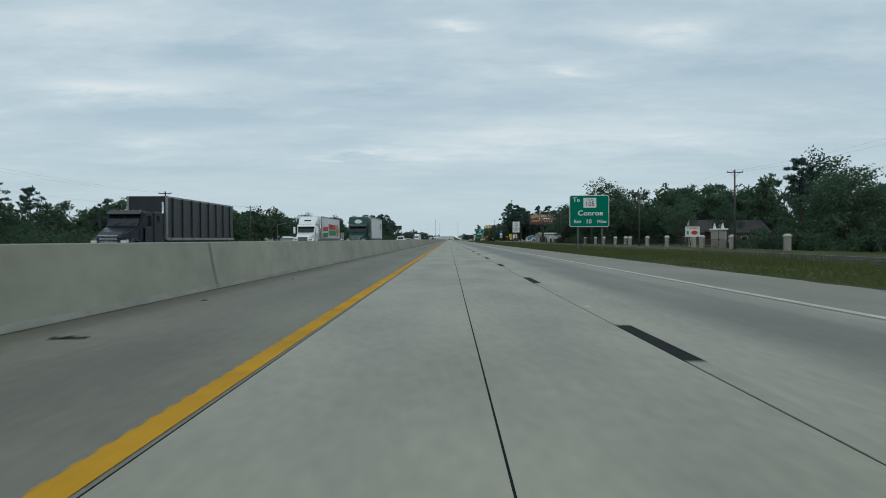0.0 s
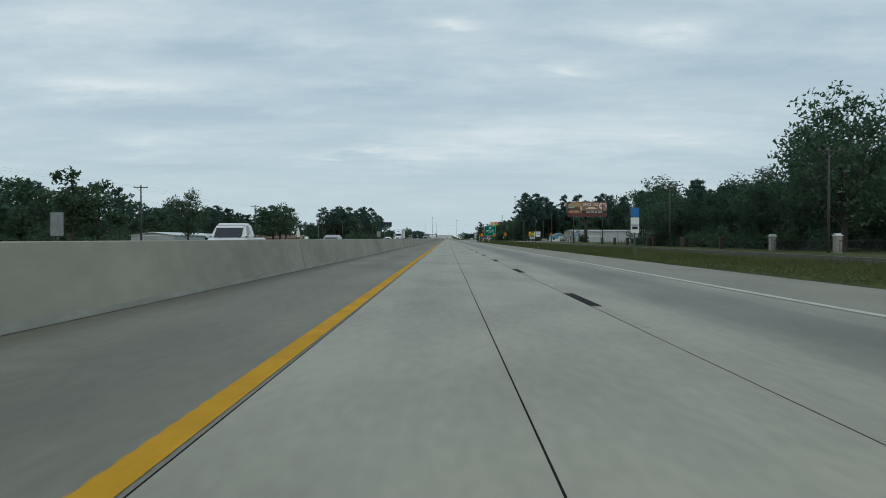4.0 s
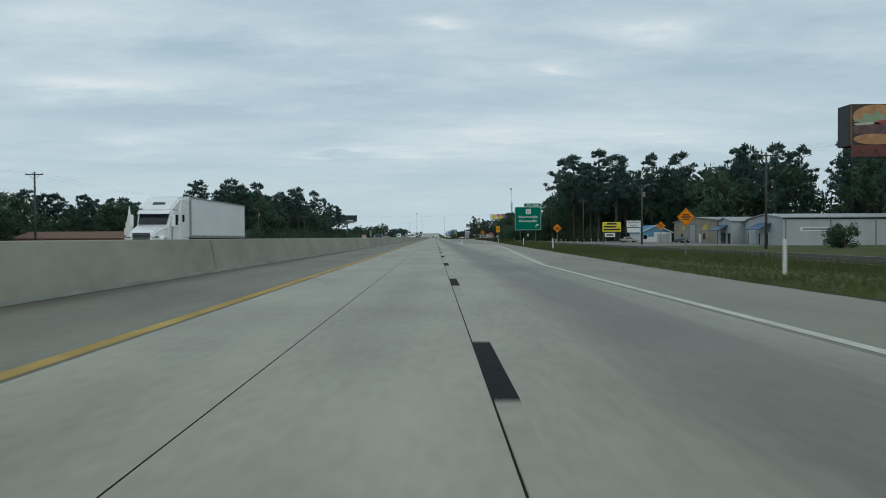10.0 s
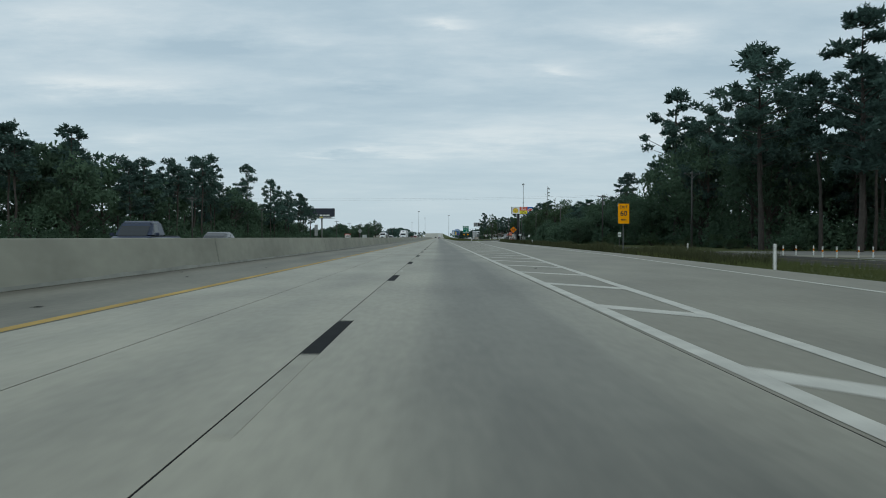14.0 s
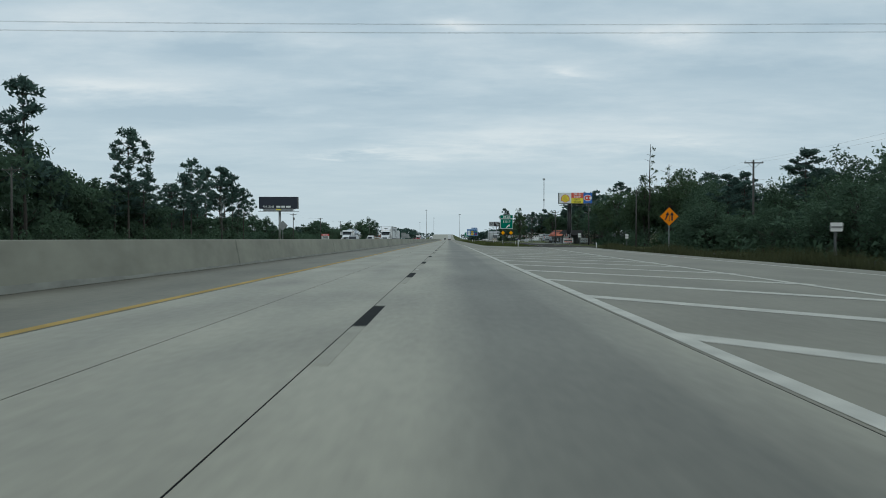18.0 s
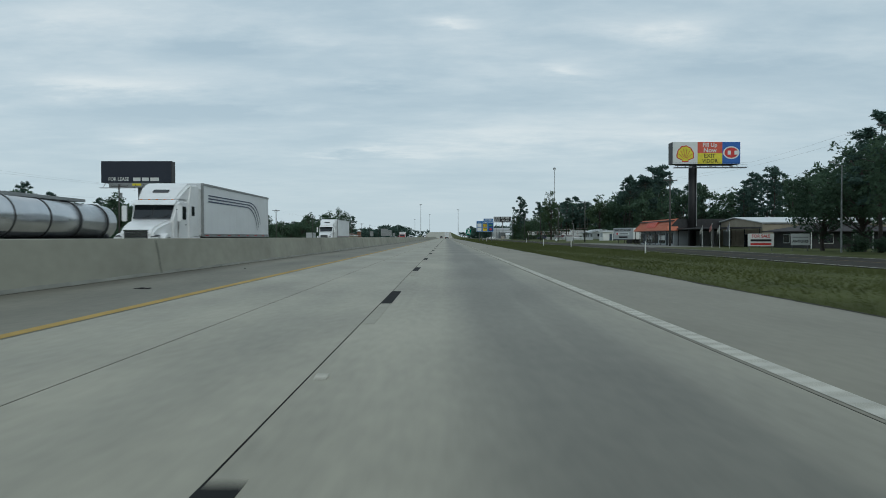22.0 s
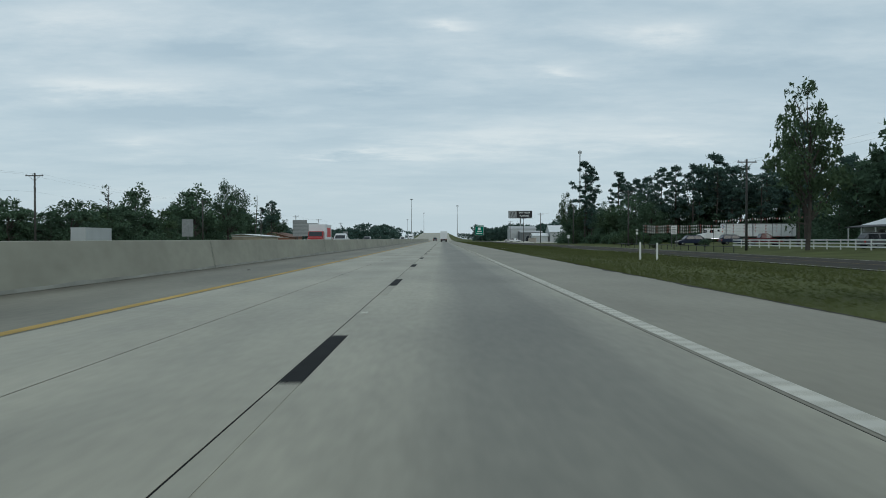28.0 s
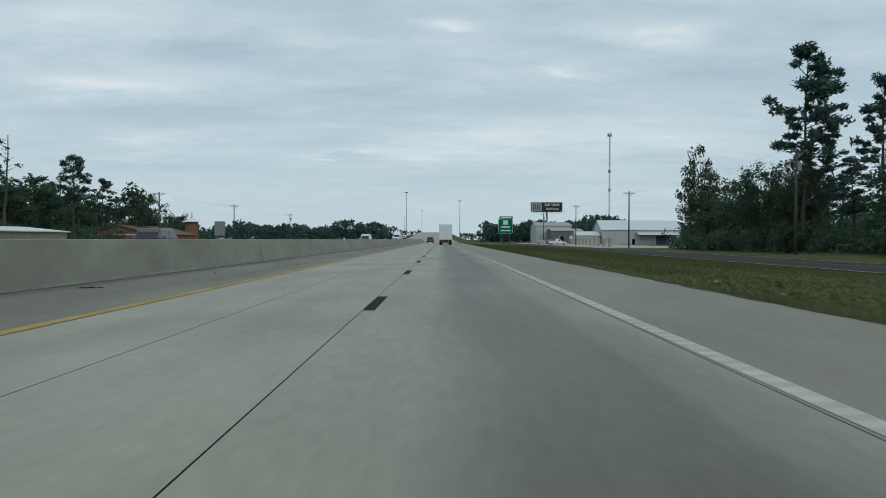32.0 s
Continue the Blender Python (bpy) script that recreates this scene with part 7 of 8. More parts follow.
# storage units with blue doors, turned end-on to the road
ob = thing("storage_building", (66.5, 1022.5, ground_z(50, 1020) - 0.05), "long white storage building with blue doors", "building")
part("wall", box_bm(-17.5, 17.5, -2.8, 2.8, -0.2, 2.75), white_paint, ob)
part("roof", prism_bm([(-3.2, 2.7), (-3.2, 2.85), (3.2, 3.15), (3.2, 2.7)], "x", -17.8, 17.8), light_roof, ob)
for k, (xc, w) in enumerate(((-15.2, 0.8), (-14.1, 0.8), (-13.0, 0.8), (-12.0, 0.8), (-9.1, 0.9), (-6.2, 1.5), (-2.5, 0.9), (1.0, 0.9), (4.5, 1.5), (8.5, 0.9), (12.0, 1.4), (15.0, 0.9))):
    front_opening(ob, 2.8, xc, w, 0.05, 2.15, blue_door, white_paint, "door")
part("wall_sign", box_bm(-17.56, -17.5, -1.6, 1.2, 1.2, 2.5), pale_wall, ob)
for k in range(3):
    part("sign_bar", box_bm(-17.58, -17.56, -1.3, 0.9, 1.4 + 0.34 * k, 1.52 + 0.34 * k), galv, ob)
ob, a, b = gable_building("bungalow", 57.5, 66, 1080, 1103, 2.5, 3.7, "y", pale_wall, light_roof, "low bungalow with a pale metal roof and dark porch")
for k in range(4):
    west_opening(ob, a, -8.5 + 5.2 * k, 1.5, 0.8, 2.0, dark_glass, white_paint)
front_opening(ob, b, -1.8, 1.6, 0.9, 2.0, dark_glass, white_paint)
part("porch_roof", prism_bm([(-a - 2.4, 2.2), (-a - 2.4, 2.32), (-a, 2.62), (-a, 2.5)], "y", -2, b), dark_steel, ob)
for k in range(5):
    part("porch_post", box_bm(-a - 2.3, -a - 2.18, -1.8 + 3.2 * k, -1.68 + 3.2 * k, -0.3, 2.24), white_paint, ob)
ob = thing("utility_cabinet", (40.6, 1031, ground_z(40.6, 1031)), "grey white utility cabinet on a concrete pad", "cabinet")
part("pad", box_bm(-1.0, 1.0, -1.0, 1.0, -0.1, 0.12), stone_mat, ob)
part("body", box_bm(-0.9, 0.9, -0.8, 0.8, 0.12, 1.5, bevel=0.04), pale_wall, ob)
for sg in (-1, 1):
    part("door", box_bm(sg * 0.44 - 0.4, sg * 0.44 + 0.4, -0.83, -0.8, 0.25, 1.4), white_metal, ob)
ob = thing("lot_board", (38, 1042, ground_z(38, 1042)), "small white square board set on its corner", "sign")
part("panel", prism_bm([(0, 0.1), (0.5, 0.6), (0, 1.1), (-0.5, 0.6)], "y", -0.02, 0.02), sign_white, ob)
part("stake", box_bm(-0.03, 0.03, 0.02, 0.06, -0.2, 0.7), galv, ob)

# white rail fence
for k in range(15):
    ob = thing("rail_fence", pose(47.6 - 0.25 * k, 1032 + 5.6 * k, ground_z(47.6 - 0.25 * k, 1032 + 5.6 * k) - 0.02, 0, 0, 2.55), "white painted rail fence along the frontage", "fence", "white rail fence")
    for z in (0.25, 0.62, 0.99):
        part("rail", box_bm(-0.04, 0.0, -2.8, 2.8, z, z + 0.15), white_paint, ob)
    for yy in (-2.75, 0.0):
        part("fence_post", box_bm(0.0, 0.09, yy, yy + 0.10, -0.3, 1.17), white_paint, ob)

# car lot with bunting
pennant = bmesh.new()
add_prism(pennant, [(-0.13, 0.0), (0.13, 0.0), (0.0, -0.42)], "y", -0.004, 0.004)
pen_me = finish(pennant, "pennant", white_paint)
pen_red = pen_me.copy()
pen_red.materials.clear()
pen_red.materials.append(material("faded_red_cloth", (0.42, 0.16, 0.15), 0.8, vary=0.15))
for xa, ya, xb, yb, z, zb in ((39.5, 1146, 66, 1147, 3.7, 3.9), (39.5, 1146, 66, 1147, 3.15, 3.3), (39.5, 1146, 66, 1147, 2.6, 2.7), (51, 1141, 68, 1139, 4.5, 5.3)):
    ob = thing("bunting", (0, 0, 0), "string of white and red pennants over the lot", "bunting", "bunting strings")
    at = lambda u: Vector((xa + (xb - xa) * u, ya + (yb - ya) * u, z + (zb - z) * u))
    pts = [p for k in range(5) for p in span(at(k / 5), at((k + 1) / 5), 0.2, 6)[:-1]]
    part("cord", wire_bm(pts, 0.012), dark_steel, ob)
    n = int(math.hypot(xb - xa, yb - ya) / 0.42)
    for i in range(n):
        u = i / n
        pn = shared("pennant", pen_red if i % 5 == 1 else pen_me, ob, at(u) - Vector((0, 0, 0.2 * 4 * ((u * 5) % 1) * (1 - (u * 5) % 1))))
        pn.rotation_euler = (0.1 * math.sin(i), 0.22 * math.sin(i * 1.7), radians(12 + 25 * math.sin(i * 2.1)))
    for k in range(6):
        p = at(k / 5)
        part("bunting_pole", tube_bm((p.x, p.y, -0.5), (p.x, p.y, p.z + 0.1), 0.04, n=6), dark_steel, ob)
s = plain_sign(40.4, 1130, 0.95, 1.85, 3.25, "white car lot sign with dark writing", sign_white, (-0.35, 0.5), "lot_sign", "sign")
for k in range(4):
    bar(s, -0.36, 0.36 - 0.1 * (k % 2), 2.0 + 0.3 * k, 2.12 + 0.3 * k, galv)
s = plain_sign(41.4, 1158.5, 0.5, 2.62, 3.0, "round white route marker with a small plate above", sign_white)
part("round_panel", tube_bm((0, -0.03, 2.2), (0, 0.0, 2.2), 0.27, n=20), sign_white, s)
bar(s, -0.08, 0.08, 2.0, 2.4, black_paint)
for k in range(9):
    ob = thing("pipe_rail", (34.8, 1092 + 6.5 * k, ground_z(35)), "low dark pipe rail edging the lot", "fence", "pipe rails")
    part("rail", tube_bm((0, -3.2, 0.7), (0, 3.2, 0.7), 0.04, n=6), dark_steel, ob)
    part("rail_post", tube_bm((0, -3.2, -0.1), (0, -3.2, 0.75), 0.05, n=6), dark_steel, ob)
    part("rail_post", tube_bm((0, 0, -0.1), (0, 0, 0.75), 0.05, n=6), dark_steel, ob)

hall_grey = material("dark_grey_metal_wall", (0.11, 0.12, 0.125), 0.6, 0.1, vary=0.15)
# far buildings on the right
ob, a, b = gable_building("metal_building", 62, 92, 1432, 1448, 5.6, 9.2, "x", white_metal, light_roof, "white metal building with a bright metal roof", ribs=2.0)
front_opening(ob, b, 8, 5.0, 0, 3.2, blue_door, white_paint, "roller_door")
front_opening(ob, b, -3, 1.2, 0, 2.1, dark_glass, white_paint, "door")
part("lean_to_roof", prism_bm([(-b - 4.0, 3.6), (-b - 4.0, 3.75), (-b, 4.8), (-b, 4.6)], "x", -2, 14), light_roof, ob)
for xx in (-1.6, 3.4, 8.6, 13.6):
    part("lean_to_post", tube_bm((xx, -b - 3.8, 0), (xx, -b - 3.8, 3.6), 0.1, n=6), galv, ob)
west_opening(ob, a, 3, 3.2, 0, 3.0, pale_wall, white_paint, "roller_door")
gable_building("porch_building", 52.5, 61, 1432, 1442, 3.4, 4.8, "x", pale_wall, light_roof, "small pale building with a bright roof")
for k in range(12):
    ob = thing("bollard_post", (40 + 1.0 * k, 1318 + 11 * k, ground_z(42)), "stout pale concrete display post", "post", "display posts")
    part("shaft", tube_bm((0, 0, -0.1), (0, 0, 1.9), 0.4, n=10), stone_mat, ob)
    part("cap", box_bm(-0.5, 0.5, -0.5, 0.5, 1.9, 2.1, bevel=0.04), stone_mat, ob)
ob, a, b = gable_building("metal_hall", 47, 64, 1512, 1536, 8.4, 10.2, "x", white_metal, grey_roof, "tall pale metal hall by the frontage road", ribs=2.0)
ob, a, b = gable_building("metal_hall", 52, 66, 1494, 1511, 5.8, 6.8, "x", hall_grey, grey_roof, "grey metal hall with a dark entrance")
front_opening(ob, b, -2.5, 2.2, 0, 3.4, dark_glass, white_paint, "door")
front_opening(ob, b, 2.0, 1.8, 0, 3.4, white_paint, white_paint, "door")

# left-hand side
ob, a, b = gable_building("church", -117, -84.6, 569, 587, 1.7, 3.5, "x", brick_mat, brown_shingle, "low brick church with a brown roof and white steeple", "church")
for sg in (-1, 1):
    part("bargeboard", prism_bm([(sg * (b + 0.4), 1.35), (sg * (b + 0.4), 1.75), (0, 3.72), (0, 3.35)], "x", a + 0.42, a + 0.5), white_paint, ob)
part("porch_gable", prism_bm([(2.0, 1.4), (8.2, 1.4), (5.1, 2.7)], "x", a + 0.1, a + 2.2), white_paint, ob)
part("steeple_base", box_bm(a - 3.0, a - 0.8, -6.0, -3.8, 2.0, 4.4), white_paint, ob)
part("steeple_belfry", box_bm(a - 2.7, a - 1.1, -5.7, -4.1, 4.4, 6.2), white_paint, ob)
part("steeple_spire", tube_bm((a - 1.9, -4.9, 6.2), (a - 1.9, -4.9, 11.1), 0.8, 0.03, 8), white_paint, ob)
ob, a, b = gable_building("metal_shed", -90, -78, 353, 395, 2.5, 3.3, "y", white_metal, light_roof, "low white metal shed beyond the barrier", ribs=2.0)
part("door", box_bm(a, a + 0.05, 6, 9, 0, 2.1), dark_glass, ob)
gable_building("metal_shed", -106, -95, 453, 478, 2.4, 3.5, "y", white_metal, light_roof, "small white shed with a gable end")
gable_building("metal_shed", -78, -62, 60, 84, 2.6, 3.4, "y", white_metal, light_roof, "long low pale shed behind the traffic")
gable_building("low_building", -64, -52, 1228, 1250, 2.4, 3.0, "y", tan_wall, white_paint, "low tan building with a flat pale roof edge")
ob, a, b = gable_building("brick_office", -72, -58, 1298, 1326, 2.4, 4.2, "y", brick_mat, brown_shingle, "low red brick office with a dark roof")
tw = thing("clock_tower", (-60, 1329, ground_z(-60)), "small brick tower with a white domed cap", "tower")
part("shaft", box_bm(-1.2, 1.2, -1.2, 1.2, 0, 5.6), brick_mat, tw)
part("cap", tube_bm((0, 0, 5.6), (0, 0, 6.5), 2.2, 0.5, 10), white_paint, tw)
part("finial", tube_bm((0, 0, 6.5), (0, 0, 8.0), 0.35, 0.08, 8), white_paint, tw)
for x, y, w, h in ((-108, 1215, 4.5, 3.4),):
    ob, a, b = gable_building("small_house", x - w, x + w, y - w, y + w, h, h + 0.8, "x", white_paint, brown_shingle, "small white house with a brown pitched roof")
s = plain_sign(-63.6, 1047, 4.0, 0.6, 3.4, "white community sign with a red header", sign_white, (-1.2, 1.2), "community_sign", "sign")
panel(s, "header", -2.0, 2.0, 2.6, 3.6, logo_red, -0.03, 0.04, 0.03)
bar(s, -1.5, 1.5, 2.9, 3.25, sign_white, -0.05)
for k in range(3):
    bar(s, -1.5, 1.5, 1.2 + 0.45 * k, 1.4 + 0.45 * k, black_paint, -0.02)
ob = thing("parked_box_trailer", (-60, 1135, ground_z(-60)), "white box trailer parked beyond the far lanes", "trailer")
part("box", box_bm(-1.3, 1.3, -5, 5, 1.0, 3.6), white_metal, ob)
for yy in (2.8, 4.0):
    for sg in (-1, 1):
        part("wheel", tube_bm((sg * 0.9, yy, 0.5), (sg * 1.25, yy, 0.5), 0.5, n=16), rubber, ob)

# ---- vehicles ----
def paint(name, colour, rough=0.35):
    m = material(name, colour, rough, 0.0, vary=0.08, scale=1.0, spec=0.35)
    m.node_tree.nodes["Principled BSDF"].inputs["Coat Weight"].default_value = 0.25
    return m


chrome = material("chrome", (0.6, 0.62, 0.64), 0.18, 1.0, vary=0.05)
lamp_glass = material("headlamp_glass", (0.65, 0.66, 0.66), 0.15, 0.0, vary=0.05)
tail_red = material("tail_lamp_red", (0.35, 0.01, 0.01), 0.3)


def wheel(parent, x, y, r, wd, rim_mat):
    w = part("wheel", tube_bm((x - wd / 2, y, r), (x + wd / 2, y, r), r, n=20), rubber, parent)
    sg = 1 if x > 0 else -1
    part("rim", tube_bm((x + sg * wd * 0.45, y, r), (x + sg * wd * 0.54, y, r), r * 0.62, r * 0.5, n=14), rim_mat, w)
    return w


def bevelled(bm, r=0.06, seg=2):
    bmesh.ops.bevel(bm, geom=[e for e in bm.edges if e.calc_face_angle(0) > 0.35], offset=r, segments=seg, affect="EDGES")
    return bm


def semi_truck(m, cab_mat, trailer_mat, label, trailer="box", deflector=True, day_cab=False, tall=4.0, steep=False):
    """Conventional tractor with a trailer; its nose is at y = 0 and the trailer lies behind at +y."""
    ob = thing("semi_truck", m, label, "truck", group="oncoming trucks")
    def narrow(bm, y0, y1, k):
        """Draws a shape in towards its nose: full width at y1, k of it at y0."""
        for v in bm.verts:
            v.co.x *= k + (1 - k) * min(1.0, max(0.0, (v.co.y - y0) / (y1 - y0)))
        return bm

    part("hood", narrow(bevelled(prism_bm([(0.08, 0.75), (0.0, 1.15), (0.10, 1.42), (0.45, 1.63), (1.2, 1.84), (2.1, 2.0), (2.1, 0.75)], "x", -1.0, 1.0), 0.12, 3), 0.0, 1.6, 0.78), cab_mat, ob)
    part("bumper", narrow(bevelled(box_bm(-1.22, 1.22, -0.14, 0.35, 0.36, 0.78), 0.08, 3), -0.14, 0.35, 0.92), chrome, ob)
    gr = part("grille", bevelled(box_bm(-0.56, 0.56, -0.05, 0.05, 0.85, 1.42), 0.03), dark_steel, ob)
    for k in range(6):
        part("grille_bar", box_bm(-0.53, 0.53, -0.075, -0.045, 0.90 + 0.085 * k, 0.925 + 0.085 * k), chrome, gr)
    part("grille_frame", box_bm(-0.6, 0.6, -0.06, 0.03, 1.41, 1.46), chrome, gr)
    for sg in (-1, 1):
        lamp = part("headlight", bevelled(prism_bm([(0.06, 0.92), (0.04, 1.14), (0.42, 1.24), (0.46, 0.98)], "x", sg * 0.66, sg * 1.06), 0.04), dark_steel, ob)
        part("lens", bevelled(prism_bm([(0.03, 0.95), (0.01, 1.11), (0.36, 1.20), (0.40, 1.0)], "x", sg * 0.70, sg * 1.08), 0.03), lamp_glass, lamp)
        arch = [(1.05 + 0.78 * math.cos(a), 0.52 + 0.78 * math.sin(a)) for a in np.linspace(0.1, 3.04, 11)] + [(1.05 + 0.60 * math.cos(a), 0.52 + 0.60 * math.sin(a)) for a in np.linspace(3.04, 0.1, 11)]
        part("fender", prism_bm(arch, "x", sg * 0.82, sg * 1.23), cab_mat, ob)
    part("cab", narrow(bevelled(prism_bm([(2.0, 0.75), (2.0, 1.95), (2.5, 2.85), (2.75, 3.0), (4.0, 3.0), (4.0, 0.75)], "x", -1.17, 1.17), 0.10, 3), 1.9, 2.9, 0.88), cab_mat, ob)
    if not day_cab:
        part("sleeper", bevelled(prism_bm([(3.9, 0.75), (3.9, 3.0), (4.3, 3.9 if deflector else 3.0), (5.6, tall if deflector else 3.05), (5.6, 0.75)], "x", -1.22, 1.22), 0.10, 3), cab_mat, ob)
    if deflector and steep:
        part("roof_fairing", bevelled(prism_bm([(2.62, 2.95), (2.72, 3.1), (3.05, tall - 0.12), (3.3, tall), (4.7, tall), (4.7, 2.95)], "x", -1.2, 1.2), 0.08, 3), cab_mat, ob)
    elif deflector:
        curve = [(2.6 + 2.0 * u, 2.98 + (tall - 2.98) * math.sin(1.45 * u) / math.sin(1.45)) for u in np.linspace(0, 1, 9)]
        part("roof_fairing", narrow(bevelled(prism_bm(curve + [(4.6, 2.95)], "x", -1.18, 1.18), 0.12, 3), 2.4, 3.8, 0.80), cab_mat, ob)
        rise = [(2.6 + 2.0 * u - 0.03, 2.98 + (tall - 2.98) * math.sin(1.45 * u) / math.sin(1.45) + 0.03) for u in (0.30, 0.42)]
        part("fairing_window", bevelled(prism_bm([rise[0], rise[1], (rise[1][0] + 0.1, rise[1][1] - 0.1), (rise[0][0] + 0.1, rise[0][1] - 0.1)], "x", -0.42, 0.42), 0.02), dark_glass, ob)
    ws = part("windshield", narrow(prism_bm([(2.00, 2.04), (1.975, 2.04), (2.43, 2.80), (2.48, 2.80)], "x", -1.06, 1.06), 1.9, 2.9, 0.88), dark_glass, ob)
    part("pillar", prism_bm([(1.985, 2.04), (1.965, 2.04), (2.42, 2.80), (2.44, 2.80)], "x", -0.02, 0.02), dark_steel, ws)
    for x0 in (-0.5, 0.45):
        part("wiper", tube_bm((x0, 1.95, 2.06), (x0 + 0.38, 2.05, 2.24), 0.012, n=4), black_paint, ws)
    part("sun_visor", bevelled(prism_bm([(2.12, 2.72), (2.10, 2.77), (2.52, 3.02), (2.62, 2.98), (2.50, 2.88)], "x", -1.08, 1.08), 0.02), cab_mat, ob)
    for sg in (-1, 1):
        dr = part("door", box_bm(sg * 1.155, sg * 1.18, 2.62, 3.72, 0.95, 2.85), cab_mat, ob)
        part("handle", box_bm(sg * 1.18, sg * 1.20, 3.45, 3.62, 1.72, 1.77), chrome, dr)
        for k in range(2):
            part("step", box_bm(sg * 1.0, sg * 1.24, 2.7, 3.5, 0.42 + 0.3 * k, 0.47 + 0.3 * k), galv, ob)
        if not day_cab:
            part("side_fairing", bevelled(box_bm(sg * 1.18, sg * 1.25, 4.65, 5.75, 0.40, 1.15), 0.03), cab_mat, ob)
            part("cab_extender", box_bm(sg * 1.19, sg * 1.22, 5.6, 6.0, 1.2, tall - 0.25 if deflector else 2.95), cab_mat, ob)
    part("exhaust_stack", tube_bm((1.12, 5.75, 0.9), (1.12, 5.75, 3.7), 0.075, n=10), chrome, ob, smooth=True)
    for sg in (-1, 1):
        part("side_window", prism_bm([(2.68, 2.02), (2.78, 2.7), (3.62, 2.7), (3.62, 2.02)], "x", sg * 1.182, sg * 1.192), dark_glass, ob)
        part("sleeper_window", box_bm(sg * 1.22, sg * 1.232, 4.4, 4.85, 2.25, 2.75), dark_glass, ob) if not day_cab else None
        mr = part("mirror", bevelled(box_bm(sg * 1.4 - 0.12, sg * 1.4 + 0.12, 2.0, 2.12, 1.9, 2.7), 0.03), cab_mat, ob)
        part("mirror_arm", tube_bm((sg * 1.15, 2.3, 2.5), (sg * 1.4, 2.08, 2.5), 0.025, n=6), dark_steel, mr)
        part("fuel_tank", tube_bm((sg * 0.95, 3.0, 0.65), (sg * 0.95, 4.6, 0.65), 0.32, n=14), chrome, ob)
        wheel(ob, sg * 1.02, 1.05, 0.52, 0.3, chrome)
        for yy in (5.4, 6.7):
            wheel(ob, sg * 0.95, yy, 0.52, 0.55, chrome)
        for yy in (19.2, 20.5):
            wheel(ob, sg * 0.95, yy, 0.52, 0.55, chrome)
    for k in range(5):
        part("marker_lamp", box_bm(-0.8 + 0.4 * k - 0.05, -0.8 + 0.4 * k + 0.05, 2.66, 2.76, 3.0, 3.05), sign_orange, ob)
    part("frame_rail", box_bm(-0.45, 0.45, 0.6, 8.0, 0.55, 0.8), dark_steel, ob)
    if trailer in ("box", "tarp"):
        tr = part("trailer_box", box_bm(-1.3, 1.3, 6.0, 21.8, 1.15, 4.1, bevel=0.03), trailer_mat, ob)
        part("top_rail", box_bm(-1.33, -1.3, 6.0, 21.8, 3.98, 4.1), galv, tr)
        part("top_rail", box_bm(1.3, 1.33, 6.0, 21.8, 3.98, 4.1), galv, tr)
        for sg in (-1, 1):
            part("bottom_rail", box_bm(sg * 1.3, sg * 1.34, 6.0, 21.8, 1.12, 1.3), galv, tr)
            for k in range(7):
                part("reflective_tape", box_bm(sg * 1.341, sg * 1.345, 6.4 + 2.2 * k, 7.0 + 2.2 * k, 1.17, 1.24), tail_red, tr)
        for sg in (-1, 1):
            part("rear_door", box_bm(sg * 0.64 - 0.62, sg * 0.64 + 0.62, 21.8, 21.84, 1.2, 4.02), trailer_mat, tr)
        part("underride_guard", box_bm(-1.15, 1.15, 21.6, 21.7, 0.5, 0.62), galv, ob)
        for sg in (-1, 1):
            part("corner_post", box_bm(sg * 1.3 - 0.08, sg * 1.3 + 0.04, 5.96, 6.1, 1.15, 4.1), galv, tr)
        part("trailer_chassis", box_bm(-1.1, 1.1, 6.2, 21.7, 0.95, 1.15), dark_steel, ob)
        part("landing_gear", box_bm(-0.9, 0.9, 9.0, 9.15, 0.25, 1.0), dark_steel, ob)
        if trailer == "box":
            for k in range(13):
                part("side_post", box_bm(1.3, 1.312, 6.6 + 1.2 * k, 6.66 + 1.2 * k, 1.3, 3.98), trailer_mat, tr)
        else:
            for k in range(8):
                part("tarp_bow", bevelled(box_bm(1.29, 1.38, 7.0 + 1.95 * k, 7.12 + 1.95 * k, 1.3, 4.05), 0.03), trailer_mat, tr)
        part("mud_flap", box_bm(-1.2, 1.2, 21.3, 21.33, 0.2, 0.95), rubber, ob)
    else:
        part("tank", tube_bm((0, 7.0, 2.25), (0, 20.8, 2.05), 1.15, n=28), trailer_mat, ob, smooth=True)
        part("tank_head", tube_bm((0, 6.6, 2.26), (0, 7.0, 2.25), 0.7, 1.15, 28), trailer_mat, ob)
        part("tank_head", tube_bm((0, 20.8, 2.05), (0, 21.2, 2.05), 1.15, 0.7, 28), trailer_mat, ob)
        for k in range(4):
            part("tank_band", tube_bm((0, 8.6 + 3.6 * k, 2.23 - 0.05 * k), (0, 8.72 + 3.6 * k, 2.23 - 0.05 * k), 1.19, n=28), dark_steel, ob)
        part("walkway", box_bm(-0.35, 0.35, 9, 18, 3.32, 3.5), galv, ob)
        part("tank_chassis", box_bm(-1.0, 1.0, 7.0, 21.0, 0.85, 1.05), dark_steel, ob)
    return ob


